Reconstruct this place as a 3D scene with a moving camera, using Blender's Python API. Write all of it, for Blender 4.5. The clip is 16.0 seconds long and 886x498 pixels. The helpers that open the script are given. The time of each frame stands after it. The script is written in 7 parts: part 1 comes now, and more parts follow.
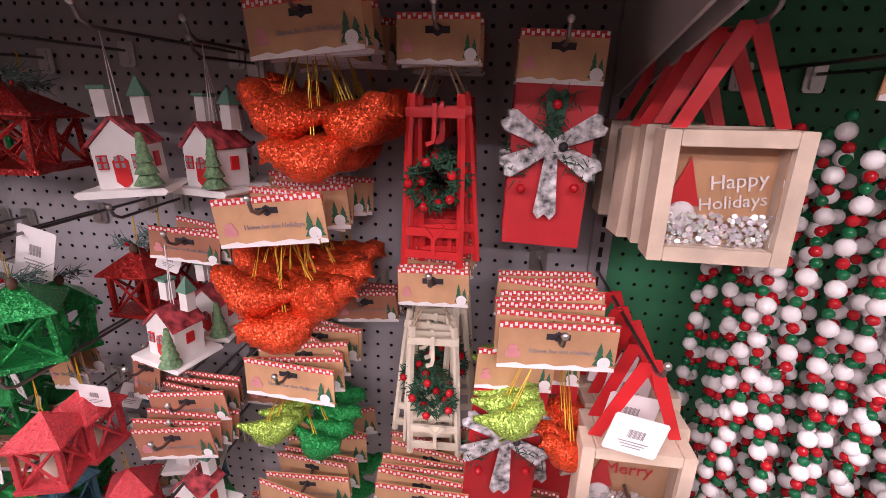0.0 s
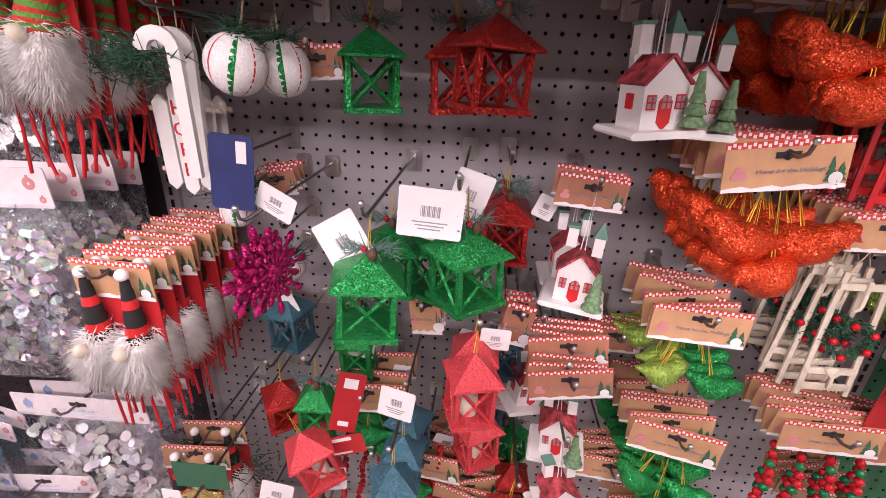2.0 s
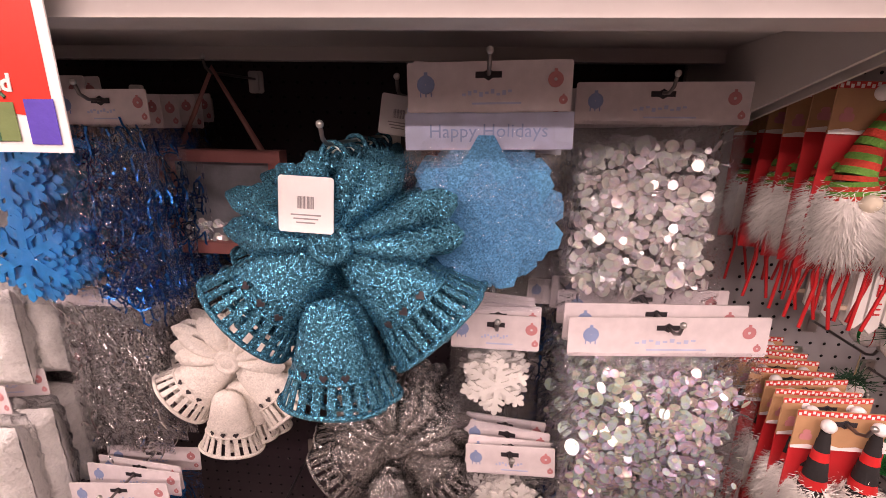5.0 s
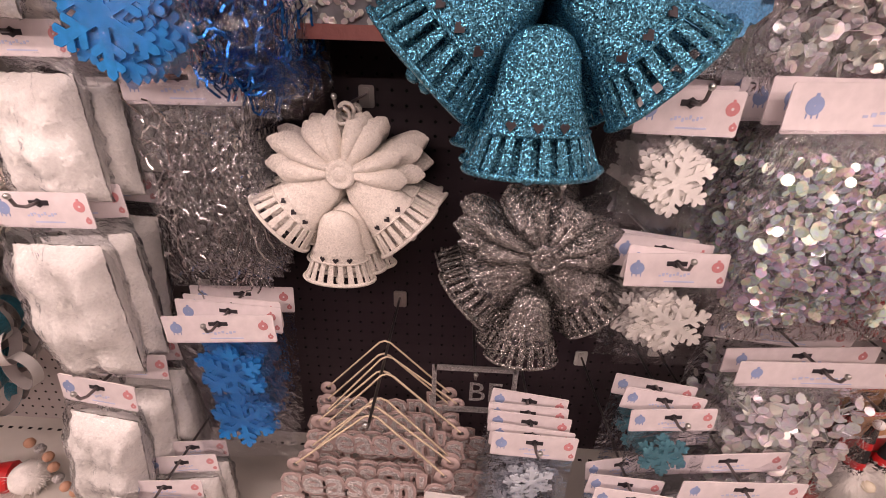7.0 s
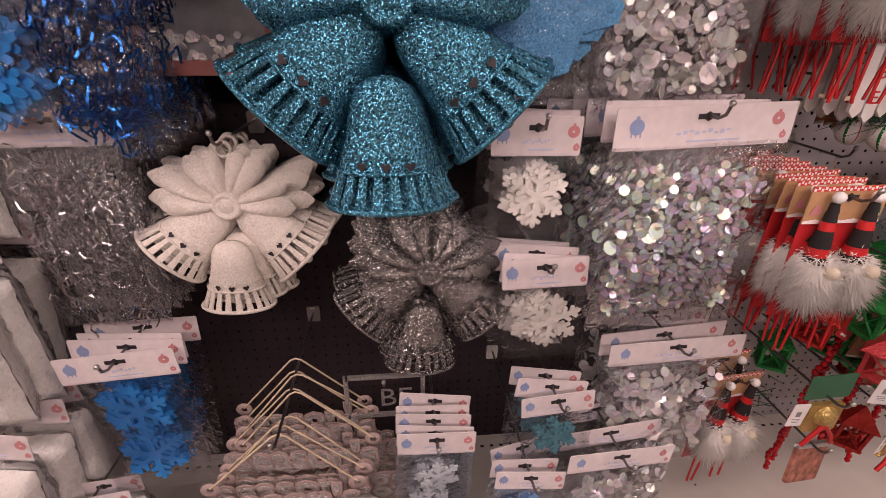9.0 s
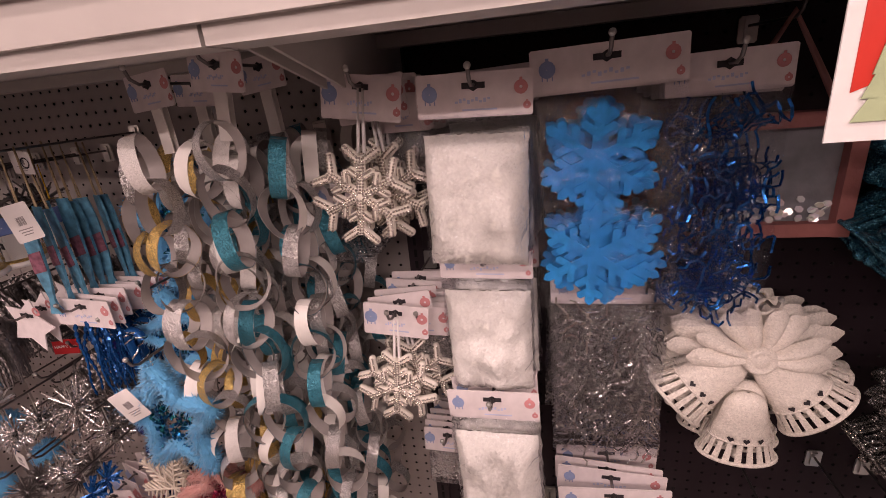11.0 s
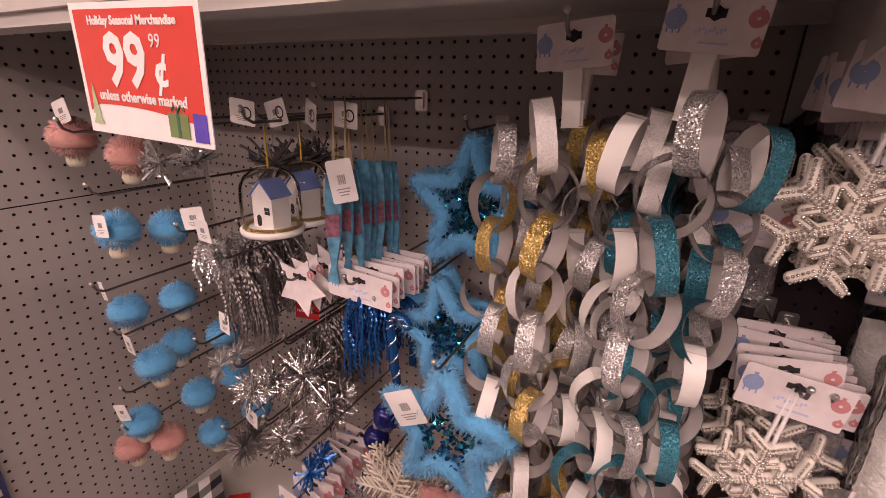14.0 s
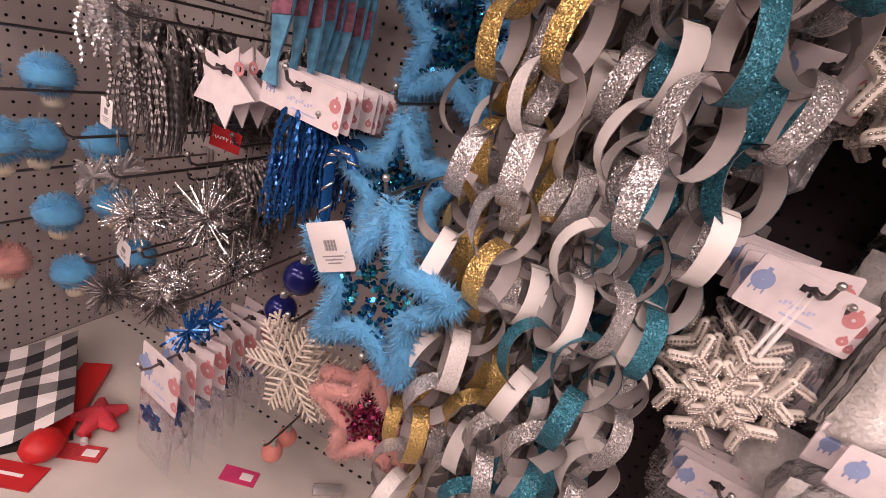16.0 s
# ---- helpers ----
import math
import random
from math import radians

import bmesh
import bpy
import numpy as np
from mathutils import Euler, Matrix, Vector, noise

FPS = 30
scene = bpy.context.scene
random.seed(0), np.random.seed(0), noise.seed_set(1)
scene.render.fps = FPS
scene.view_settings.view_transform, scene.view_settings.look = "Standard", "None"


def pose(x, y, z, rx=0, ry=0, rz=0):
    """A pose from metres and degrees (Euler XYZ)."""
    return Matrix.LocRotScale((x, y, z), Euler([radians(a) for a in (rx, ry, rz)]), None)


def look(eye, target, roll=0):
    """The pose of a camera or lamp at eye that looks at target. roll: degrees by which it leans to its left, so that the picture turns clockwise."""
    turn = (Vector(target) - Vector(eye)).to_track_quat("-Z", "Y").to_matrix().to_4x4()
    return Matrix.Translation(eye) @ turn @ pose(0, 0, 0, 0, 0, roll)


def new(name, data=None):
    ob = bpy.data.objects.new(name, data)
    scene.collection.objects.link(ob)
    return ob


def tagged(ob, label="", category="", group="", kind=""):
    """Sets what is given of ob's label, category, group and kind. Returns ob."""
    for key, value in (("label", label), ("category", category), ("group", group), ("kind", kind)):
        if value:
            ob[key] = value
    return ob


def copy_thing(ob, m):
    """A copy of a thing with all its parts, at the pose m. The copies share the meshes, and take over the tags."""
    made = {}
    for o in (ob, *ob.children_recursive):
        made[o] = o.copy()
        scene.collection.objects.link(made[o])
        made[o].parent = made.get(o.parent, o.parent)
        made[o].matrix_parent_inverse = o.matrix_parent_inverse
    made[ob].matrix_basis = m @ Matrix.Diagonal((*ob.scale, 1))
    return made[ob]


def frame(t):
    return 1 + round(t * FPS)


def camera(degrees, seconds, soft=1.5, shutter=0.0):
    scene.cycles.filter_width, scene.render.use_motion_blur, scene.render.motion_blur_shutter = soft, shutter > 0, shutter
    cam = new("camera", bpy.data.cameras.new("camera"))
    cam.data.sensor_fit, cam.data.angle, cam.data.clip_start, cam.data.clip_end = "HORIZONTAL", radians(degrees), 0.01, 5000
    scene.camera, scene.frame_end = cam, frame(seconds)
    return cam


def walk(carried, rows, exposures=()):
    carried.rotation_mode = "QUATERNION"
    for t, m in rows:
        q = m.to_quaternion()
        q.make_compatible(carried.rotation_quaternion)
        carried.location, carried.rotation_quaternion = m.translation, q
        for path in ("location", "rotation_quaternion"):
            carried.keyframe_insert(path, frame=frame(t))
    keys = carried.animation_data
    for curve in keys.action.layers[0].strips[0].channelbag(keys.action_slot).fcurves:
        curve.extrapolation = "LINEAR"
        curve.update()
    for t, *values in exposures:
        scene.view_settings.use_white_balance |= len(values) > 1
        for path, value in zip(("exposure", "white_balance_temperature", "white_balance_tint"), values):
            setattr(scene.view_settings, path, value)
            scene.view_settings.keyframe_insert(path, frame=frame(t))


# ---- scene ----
cam = camera(90, 16.0, soft=0.8)
PATH = [
    (0, (0.6249, -0.7073, 1.3196), (0.5199, 0.2385, 1.0125), 1.73),
    (0.5, (0.4393, -0.7140, 1.2617), (0.3169, 0.2201, 0.9264), 1.64),
    (1, (0.2983, -0.7321, 1.1850), (0.1893, 0.1872, 0.8068), 1.94),
    (1.5, (0.1808, -0.7490, 1.2140), (0.0846, 0.1641, 0.8179), 2.33),
    (2, (0.0466, -0.7820, 1.2823), (-0.0315, 0.1357, 0.8928), 2.69),
    (2.5, (-0.1276, -0.7986, 1.3287), (-0.2035, 0.1255, 0.9540), 2.77),
    (3, (-0.3743, -0.7528, 1.3071), (-0.4452, 0.1808, 0.9560), 3.36),
    (3.5, (-0.5102, -0.7343, 1.3049), (-0.6051, 0.2064, 0.9791), 2.22),
    (4, (-0.6160, -0.7580, 1.3037), (-0.7147, 0.1934, 1.0119), 1.29),
    (4.5, (-0.7582, -0.7668, 1.3295), (-0.8345, 0.1865, 1.0372), 1.24),
    (5, (-0.8997, -0.8214, 1.3605), (-0.9737, 0.1393, 1.0926), 1.08),
    (5.2, (-0.9815, -0.8066, 1.3453), (-1.0261, 0.1604, 1.0947), 1.14),
    (7.3, (-1.1485, -0.8072, 1.1106), (-1.1654, 0.0868, 0.6629), 2.48),
    (7.5, (-1.1567, -0.8392, 1.0835), (-1.1388, 0.0473, 0.6211), 3.45),
    (8, (-1.1082, -0.8751, 1.0495), (-1.0476, -0.0044, 0.5616), 3.40),
    (8.5, (-1.0413, -0.8581, 1.1119), (-0.9415, 0.0180, 0.6400), 1.67),
    (9, (-1.0524, -0.8327, 1.2033), (-0.9579, 0.0643, 0.7714), 0.78),
    (9.5, (-1.2221, -0.8841, 1.3016), (-1.1876, 0.0423, 0.9268), -0.67),
    (10, (-1.4175, -0.8995, 1.3496), (-1.4220, 0.0405, 1.0083), -1.16),
    (10.2, (-1.4802, -0.8511, 1.3668), (-1.5106, 0.0849, 1.0161), -2.15),
    (12.3, (-1.7111, -0.8061, 1.3877), (-2.1950, 0.0186, 1.0950), -4.88),
    (12.5, (-1.7534, -0.8043, 1.3853), (-2.2383, 0.0201, 1.0932), -4.28),
    (13, (-1.8602, -0.8120, 1.3703), (-2.3302, 0.0196, 1.0746), -2.53),
    (13.5, (-1.9439, -0.8169, 1.3585), (-2.3880, 0.0248, 1.0517), -0.66),
    (14, (-2.0068, -0.7937, 1.3658), (-2.4258, 0.0526, 1.0368), 1.53),
    (14.5, (-2.0545, -0.7922, 1.3137), (-2.4419, 0.0616, 0.9658), 4.78),
    (15, (-2.0704, -0.7765, 1.2528), (-2.4221, 0.0814, 0.8783), 8.81),
    (15.5, (-2.0593, -0.7600, 1.2070), (-2.3722, 0.1053, 0.8154), 13.77),
    (16, (-2.0433, -0.7302, 1.1587), (-2.3090, 0.1549, 0.7764), 18.33),
]
walk(cam, [(t, look(eye, target, roll)) for t, eye, target, roll in PATH], exposures=((0, -0.05, 6200, 26), (3.5, 0.1, 6500, 22), (5, -0.3, 7400, 30), (8, -0.60, 7400, 27), (9, -0.85, 7300, 27), (10, -0.65, 7300, 28), (12.5, -1.1, 7700, 32), (14.5, -0.66, 7600, 31), (16, -0.5, 7200, 28)))

# ---- world and light ----
world = bpy.data.worlds.new("store_air")
scene.world = world
world.use_nodes = True
world.node_tree.nodes["Background"].inputs[0].default_value = (1.0, 0.93, 0.92, 1)
world.node_tree.nodes["Background"].inputs[1].default_value = 0.05


def tube_light(x, y, z, length, power):
    lamp = bpy.data.lights.new("ceiling_tube", "AREA")
    lamp.shape, lamp.size, lamp.size_y = "RECTANGLE", length, 0.22
    lamp.energy, lamp.color = power, (1.0, 0.90, 0.87)
    ob = new("ceiling_tube", lamp)
    ob.matrix_basis = pose(x, y, z)
    return ob


# Unseen rows; the far, strongest one is added to brighten goods under the shelf.
for lx in (-4.2, -1.4, 1.4):
    tube_light(lx, -1.55, 3.15, 2.3, 40)
    tube_light(lx, -3.6, 3.15, 2.3, 90)
    tube_light(lx, -5.5, 3.15, 2.3, 190)


# ---- materials ----
def mat(name, color, rough=0.6, metal=0.0, var=0.12, scale=30.0, bump=0.15, bscale=220.0, vary=0.0, spec=0.4, sheen=0.0):
    m = bpy.data.materials.new(name)
    m.use_nodes = True
    nt = m.node_tree
    n, l = nt.nodes, nt.links
    b = n["Principled BSDF"]
    tc = n.new("ShaderNodeTexCoord")
    no = n.new("ShaderNodeTexNoise")
    no.inputs["Scale"].default_value, no.inputs["Detail"].default_value = scale, 4
    l.new(tc.outputs["Object"], no.inputs["Vector"])
    ramp = n.new("ShaderNodeMapRange")
    ramp.inputs["From Min"].default_value, ramp.inputs["From Max"].default_value = 0.3, 0.7
    ramp.inputs["To Min"].default_value, ramp.inputs["To Max"].default_value = 1 - var, 1 + var
    l.new(no.outputs["Fac"], ramp.inputs["Value"])
    mul = n.new("ShaderNodeVectorMath")
    mul.operation = "SCALE"
    mul.inputs[0].default_value = color[:3]
    l.new(ramp.outputs["Result"], mul.inputs["Scale"])
    out = mul.outputs["Vector"]
    if vary:
        oi = n.new("ShaderNodeObjectInfo")
        hs = n.new("ShaderNodeHueSaturation")
        mr = n.new("ShaderNodeMapRange")
        mr.inputs["To Min"].default_value, mr.inputs["To Max"].default_value = 1 - vary, 1 + vary
        l.new(oi.outputs["Random"], mr.inputs["Value"])
        l.new(mr.outputs["Result"], hs.inputs["Value"])
        l.new(out, hs.inputs["Color"])
        out = hs.outputs["Color"]
    l.new(out, b.inputs["Base Color"])
    b.inputs["Roughness"].default_value, b.inputs["Metallic"].default_value = rough, metal
    b.inputs["Specular IOR Level"].default_value = spec
    if sheen:
        b.inputs["Sheen Weight"].default_value = sheen
    if bump:
        n2 = n.new("ShaderNodeTexNoise")
        n2.inputs["Scale"].default_value, n2.inputs["Detail"].default_value = bscale, 3
        l.new(tc.outputs["Object"], n2.inputs["Vector"])
        bp = n.new("ShaderNodeBump")
        bp.inputs["Strength"].default_value, bp.inputs["Distance"].default_value = bump, 0.004
        l.new(n2.outputs["Fac"], bp.inputs["Height"])
        l.new(bp.outputs["Normal"], b.inputs["Normal"])
    return m


def glitter(name, color, scale=1100.0, tilt=1.0, metal=0.75, rough=0.32, hue=0.0, var=0.5):
    """Flakes, each with its own slope and tone."""
    m = bpy.data.materials.new(name)
    m.use_nodes = True
    nt = m.node_tree
    n, l = nt.nodes, nt.links
    b = n["Principled BSDF"]
    tc = n.new("ShaderNodeTexCoord")
    vo = n.new("ShaderNodeTexVoronoi")
    vo.inputs["Scale"].default_value = scale * 0.55
    l.new(tc.outputs["Object"], vo.inputs["Vector"])
    sub = n.new("ShaderNodeVectorMath")
    sub.operation = "SUBTRACT"
    sub.inputs[1].default_value = (0.5, 0.5, 0.5)
    l.new(vo.outputs["Color"], sub.inputs[0])
    sc = n.new("ShaderNodeVectorMath")
    sc.operation = "SCALE"
    sc.inputs["Scale"].default_value = tilt * 1.5
    l.new(sub.outputs["Vector"], sc.inputs[0])
    ge = n.new("ShaderNodeNewGeometry")
    ad = n.new("ShaderNodeVectorMath")
    ad.operation = "ADD"
    l.new(ge.outputs["Normal"], ad.inputs[0])
    l.new(sc.outputs["Vector"], ad.inputs[1])
    nm = n.new("ShaderNodeVectorMath")
    nm.operation = "NORMALIZE"
    l.new(ad.outputs["Vector"], nm.inputs[0])
    l.new(nm.outputs["Vector"], b.inputs["Normal"])
    sep = n.new("ShaderNodeSeparateColor")
    l.new(vo.outputs["Color"], sep.inputs["Color"])
    mr = n.new("ShaderNodeMapRange")
    mr.inputs["To Min"].default_value, mr.inputs["To Max"].default_value = 1 - var, 1 + var
    l.new(sep.outputs["Red"], mr.inputs["Value"])
    hs = n.new("ShaderNodeHueSaturation")
    hs.inputs["Color"].default_value = (*color, 1)
    l.new(mr.outputs["Result"], hs.inputs["Value"])
    if hue:
        mh = n.new("ShaderNodeMapRange")
        mh.inputs["To Min"].default_value, mh.inputs["To Max"].default_value = 0.5 - hue, 0.5 + hue
        l.new(sep.outputs["Green"], mh.inputs["Value"])
        l.new(mh.outputs["Result"], hs.inputs["Hue"])
    l.new(hs.outputs["Color"], b.inputs["Base Color"])
    b.inputs["Metallic"].default_value, b.inputs["Roughness"].default_value = metal, rough
    return m


def film_material(name, gloss=0.10, rough=0.12, tint=(0.95, 0.95, 0.96), wrinkle=0.6):
    """Thin clear wrapping that glints on its creases."""
    m = bpy.data.materials.new(name)
    m.use_nodes = True
    nt = m.node_tree
    n, l = nt.nodes, nt.links
    for node in list(n):
        if node.type == "BSDF_PRINCIPLED":
            n.remove(node)
    out = [q for q in n if q.type == "OUTPUT_MATERIAL"][0]
    tr, gl, mx = n.new("ShaderNodeBsdfTransparent"), n.new("ShaderNodeBsdfGlossy"), n.new("ShaderNodeMixShader")
    tr.inputs["Color"].default_value = (*tint, 1)
    gl.inputs["Color"].default_value = (0.95, 0.95, 0.97, 1)
    gl.inputs["Roughness"].default_value = rough
    lw = n.new("ShaderNodeLayerWeight")
    lw.inputs["Blend"].default_value = gloss
    tc = n.new("ShaderNodeTexCoord")
    no = n.new("ShaderNodeTexNoise")
    no.inputs["Scale"].default_value, no.inputs["Detail"].default_value, no.inputs["Distortion"].default_value = 38, 3, 1.6
    l.new(tc.outputs["Object"], no.inputs["Vector"])
    bp = n.new("ShaderNodeBump")
    bp.inputs["Strength"].default_value, bp.inputs["Distance"].default_value = wrinkle, 0.012
    l.new(no.outputs["Fac"], bp.inputs["Height"])
    l.new(bp.outputs["Normal"], gl.inputs["Normal"])
    l.new(bp.outputs["Normal"], lw.inputs["Normal"])
    plus = n.new("ShaderNodeMath")
    plus.operation = "ADD"
    plus.inputs[1].default_value = gloss * 0.35
    l.new(lw.outputs["Fresnel"], plus.inputs[0])
    l.new(plus.outputs[0], mx.inputs["Fac"])
    l.new(tr.outputs[0], mx.inputs[1])
    l.new(gl.outputs[0], mx.inputs[2])
    l.new(mx.outputs[0], out.inputs["Surface"])
    return m


def flake_material(name, color, hue=0.5, sat=0.25, metal=0.9, rough=0.22):
    """Foil pieces whose tint changes from piece to piece."""
    m = bpy.data.materials.new(name)
    m.use_nodes = True
    nt = m.node_tree
    n, l = nt.nodes, nt.links
    b = n["Principled BSDF"]
    ge = n.new("ShaderNodeNewGeometry")
    cc = n.new("ShaderNodeCombineColor")
    cc.mode = "HSV"
    tc = n.new("ShaderNodeTexCoord")
    no = n.new("ShaderNodeTexNoise")
    no.inputs["Scale"].default_value = 90
    l.new(tc.outputs["Object"], no.inputs["Vector"])
    ad = n.new("ShaderNodeMath")
    ad.operation = "MULTIPLY_ADD"
    ad.inputs[1].default_value = 1.5
    l.new(no.outputs["Fac"], ad.inputs[0])
    l.new(ge.outputs["Random Per Island"], ad.inputs[2])
    fr = n.new("ShaderNodeMath")
    fr.operation = "FRACT"
    l.new(ad.outputs[0], fr.inputs[0])
    l.new(fr.outputs[0], cc.inputs[0])
    cc.inputs[1].default_value = sat
    cc.inputs[2].default_value = 1.0
    mx = n.new("ShaderNodeMix")
    mx.data_type, mx.blend_type = "RGBA", "MULTIPLY"
    mx.inputs["Factor"].default_value = 1.0
    mx.inputs["A"].default_value = (*color, 1)
    l.new(cc.outputs[0], mx.inputs["B"])
    l.new(mx.outputs["Result"], b.inputs["Base Color"])
    b.inputs["Metallic"].default_value, b.inputs["Roughness"].default_value = metal, rough
    return m


M_PEG = mat("grey_pegboard", (0.36, 0.335, 0.345), 0.55, var=0.06, scale=6, bump=0.03)
M_PEGC = mat("warm_pegboard", (0.40, 0.36, 0.345), 0.55, var=0.06, scale=6, bump=0.03)
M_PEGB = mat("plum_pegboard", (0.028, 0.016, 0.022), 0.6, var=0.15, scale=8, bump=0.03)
M_PEGG = mat("green_pegboard", (0.03, 0.17, 0.075), 0.6, var=0.1, scale=8, bump=0.03)
# Near-black that puts shade into the colour of holes, slots and cores.
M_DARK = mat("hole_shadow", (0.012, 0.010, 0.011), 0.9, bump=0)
M_STEEL = mat("white_enamel", (0.50, 0.46, 0.44), 0.35, var=0.06, scale=9, bump=0.04, bscale=60)
M_DECK = mat("deck_enamel", (0.56, 0.52, 0.48), 0.4, var=0.10, scale=7, bump=0.06, bscale=90)
M_WIRE = mat("hook_wire", (0.20, 0.18, 0.18), 0.3, 0.9, bump=0.02)
M_ZINC = mat("zinc_plate", (0.55, 0.54, 0.52), 0.3, 0.9, bump=0.05)
M_FLOOR = mat("vinyl_floor", (0.34, 0.32, 0.30), 0.35, var=0.12, scale=4)
M_CEIL = mat("ceiling_board", (0.72, 0.70, 0.68), 0.9)
M_PAINT = mat("wall_paint", (0.62, 0.59, 0.57), 0.8)
M_NAVY = mat("navy_strip", (0.03, 0.04, 0.13), 0.4)
M_WHITE = mat("white_card", (0.80, 0.76, 0.75), 0.5, var=0.04, bump=0.05, vary=0.06)
M_PALE = mat("pale_header", (0.78, 0.70, 0.71), 0.4, var=0.06, scale=60, bump=0.04, vary=0.06)
M_KRAFT = mat("kraft_card", (0.52, 0.29, 0.15), 0.55, var=0.14, scale=25, bump=0.06, vary=0.10)
M_KRAFTD = mat("dark_kraft_card", (0.40, 0.17, 0.10), 0.55, var=0.14, scale=25, bump=0.06, vary=0.12)
M_RED = mat("print_red", (0.60, 0.045, 0.04), 0.45, var=0.06, bump=0.03)
M_REDCARD = mat("red_card", (0.46, 0.022, 0.025), 0.42, var=0.08, bump=0.04, vary=0.1)
# Black for print, and for the shade in punched slots and bell cut-outs.
M_INK = mat("ink_and_hole_black", (0.03, 0.025, 0.03), 0.6, bump=0)
M_INKBLUE = mat("ink_blue", (0.28, 0.36, 0.58), 0.5, bump=0)
M_INKPALE = mat("ink_lilac", (0.52, 0.56, 0.74), 0.5, bump=0)
M_INKPINK = mat("ink_rose", (0.60, 0.24, 0.25), 0.5, bump=0)
M_INKGREEN = mat("ink_green", (0.035, 0.13, 0.07), 0.5, bump=0)
M_BARS = mat("ink_grey", (0.30, 0.27, 0.28), 0.6, bump=0)
M_FILM = film_material("clear_film")
M_FILM2 = film_material("crinkled_film", 0.19, 0.13, (0.96, 0.96, 0.97), 1.0)
G_BLUE = glitter("blue_glitter", (0.065, 0.255, 0.365), 1600, 0.9, 0.82, 0.26, var=0.50)
G_WHITE = glitter("ivory_glitter", (0.76, 0.70, 0.64), 900, 0.35, 0.0, 0.5, var=0.12)
G_PEWTER = glitter("pewter_glitter", (0.33, 0.315, 0.31), 1650, 0.95, 0.95, 0.24, var=0.75)
G_SILVER = glitter("silver_glitter", (0.55, 0.53, 0.53), 1700, 0.8)
G_GOLD = glitter("gold_glitter", (0.62, 0.43, 0.16), 1700, 0.8)
G_TEAL = glitter("teal_glitter", (0.03, 0.20, 0.27), 1700, 0.8, 0.5)
G_GREEN = glitter("green_glitter", (0.01, 0.27, 0.06), 1400, 0.8, 0.55)
G_LIME = glitter("lime_glitter", (0.38, 0.58, 0.10), 1400, 0.8, 0.6)
G_RED = glitter("scarlet_glitter", (0.72, 0.07, 0.015), 1400, 0.75, 0.55)
G_DRED = glitter("dark_red_glitter", (0.42, 0.02, 0.015), 1400, 0.8, 0.55)
G_PINK = glitter("rose_glitter", (0.66, 0.06, 0.07), 1500, 0.7, 0.3, 0.4, var=0.35)
G_DUSK = glitter("dusk_blue_glitter", (0.05, 0.15, 0.20), 1500, 0.8, 0.3, 0.45, var=0.3)
G_MAG = glitter("magenta_glitter", (0.42, 0.01, 0.12), 800, 0.8, 0.6)
G_ICE = flake_material("foil_discs", (0.92, 0.90, 0.89), sat=0.10, metal=0.45, rough=0.25)
G_IRI = flake_material("iridescent_discs", (0.94, 0.93, 0.94), sat=0.24, metal=0.45, rough=0.22)
M_SNOW = glitter("white_fluff", (0.94, 0.91, 0.86), 700, 0.36, 0.0, 0.55, var=0.07)
M_FELT = glitter("light_blue_felt", (0.07, 0.29, 0.52), 1200, 0.45, 0.1, 0.6, var=0.28)
M_BLUEPL = mat("blue_plastic", (0.008, 0.20, 0.56), 0.16, var=0.1, bump=0.1)
M_WHITEPL = mat("white_felt", (0.80, 0.77, 0.72), 0.6, bump=0.1)
M_PLUSH = mat("sky_blue_plush", (0.10, 0.42, 0.72), 0.95, var=0.12, scale=60, bump=0.4, bscale=500, sheen=0.3)
M_ROSEPLUSH = mat("rose_plush", (0.62, 0.30, 0.27), 0.95, var=0.12, scale=60, bump=0.4, bscale=500, sheen=0.3)
M_FUR = mat("white_fur", (0.94, 0.90, 0.86), 0.95, var=0.1, scale=60, bump=0.4, bscale=500)
M_CREAM = mat("cream_wood", (0.68, 0.60, 0.47), 0.55, var=0.12, scale=40, bump=0.1)
M_PINE = mat("pale_wood", (0.60, 0.47, 0.36), 0.6, var=0.14, scale=26, bump=0.12)
M_REDPAINT = mat("red_paint", (0.58, 0.022, 0.022), 0.4, var=0.06, bump=0.04)
M_WHITEPAINT = mat("white_paint", (0.80, 0.77, 0.74), 0.4, var=0.05, bump=0.05)
M_GREENBEAD = mat("green_bead", (0.005, 0.13, 0.045), 0.22, bump=0)
M_REDBEAD = mat("red_bead", (0.45, 0.01, 0.015), 0.2, bump=0)
M_WHITEBEAD = mat("white_bead", (0.82, 0.78, 0.77), 0.35, bump=0.02)
M_TWINE = mat("twine", (0.46, 0.35, 0.22), 0.8, bump=0.2)
M_GOLDCORD = mat("gold_cord", (0.72, 0.45, 0.04), 0.4, 0.3, bump=0.1)
M_RIBBON = mat("red_ribbon", (0.54, 0.02, 0.022), 0.35, var=0.12, scale=20, bump=0.05)
M_NEEDLE = mat("pine_needles", (0.025, 0.085, 0.045), 0.6, var=0.3, bump=0)
M_FROST = mat("frosted_needles", (0.13, 0.22, 0.20), 0.6, var=0.4, bump=0)
M_CONE = mat("pine_cone", (0.10, 0.05, 0.03), 0.7, var=0.3)


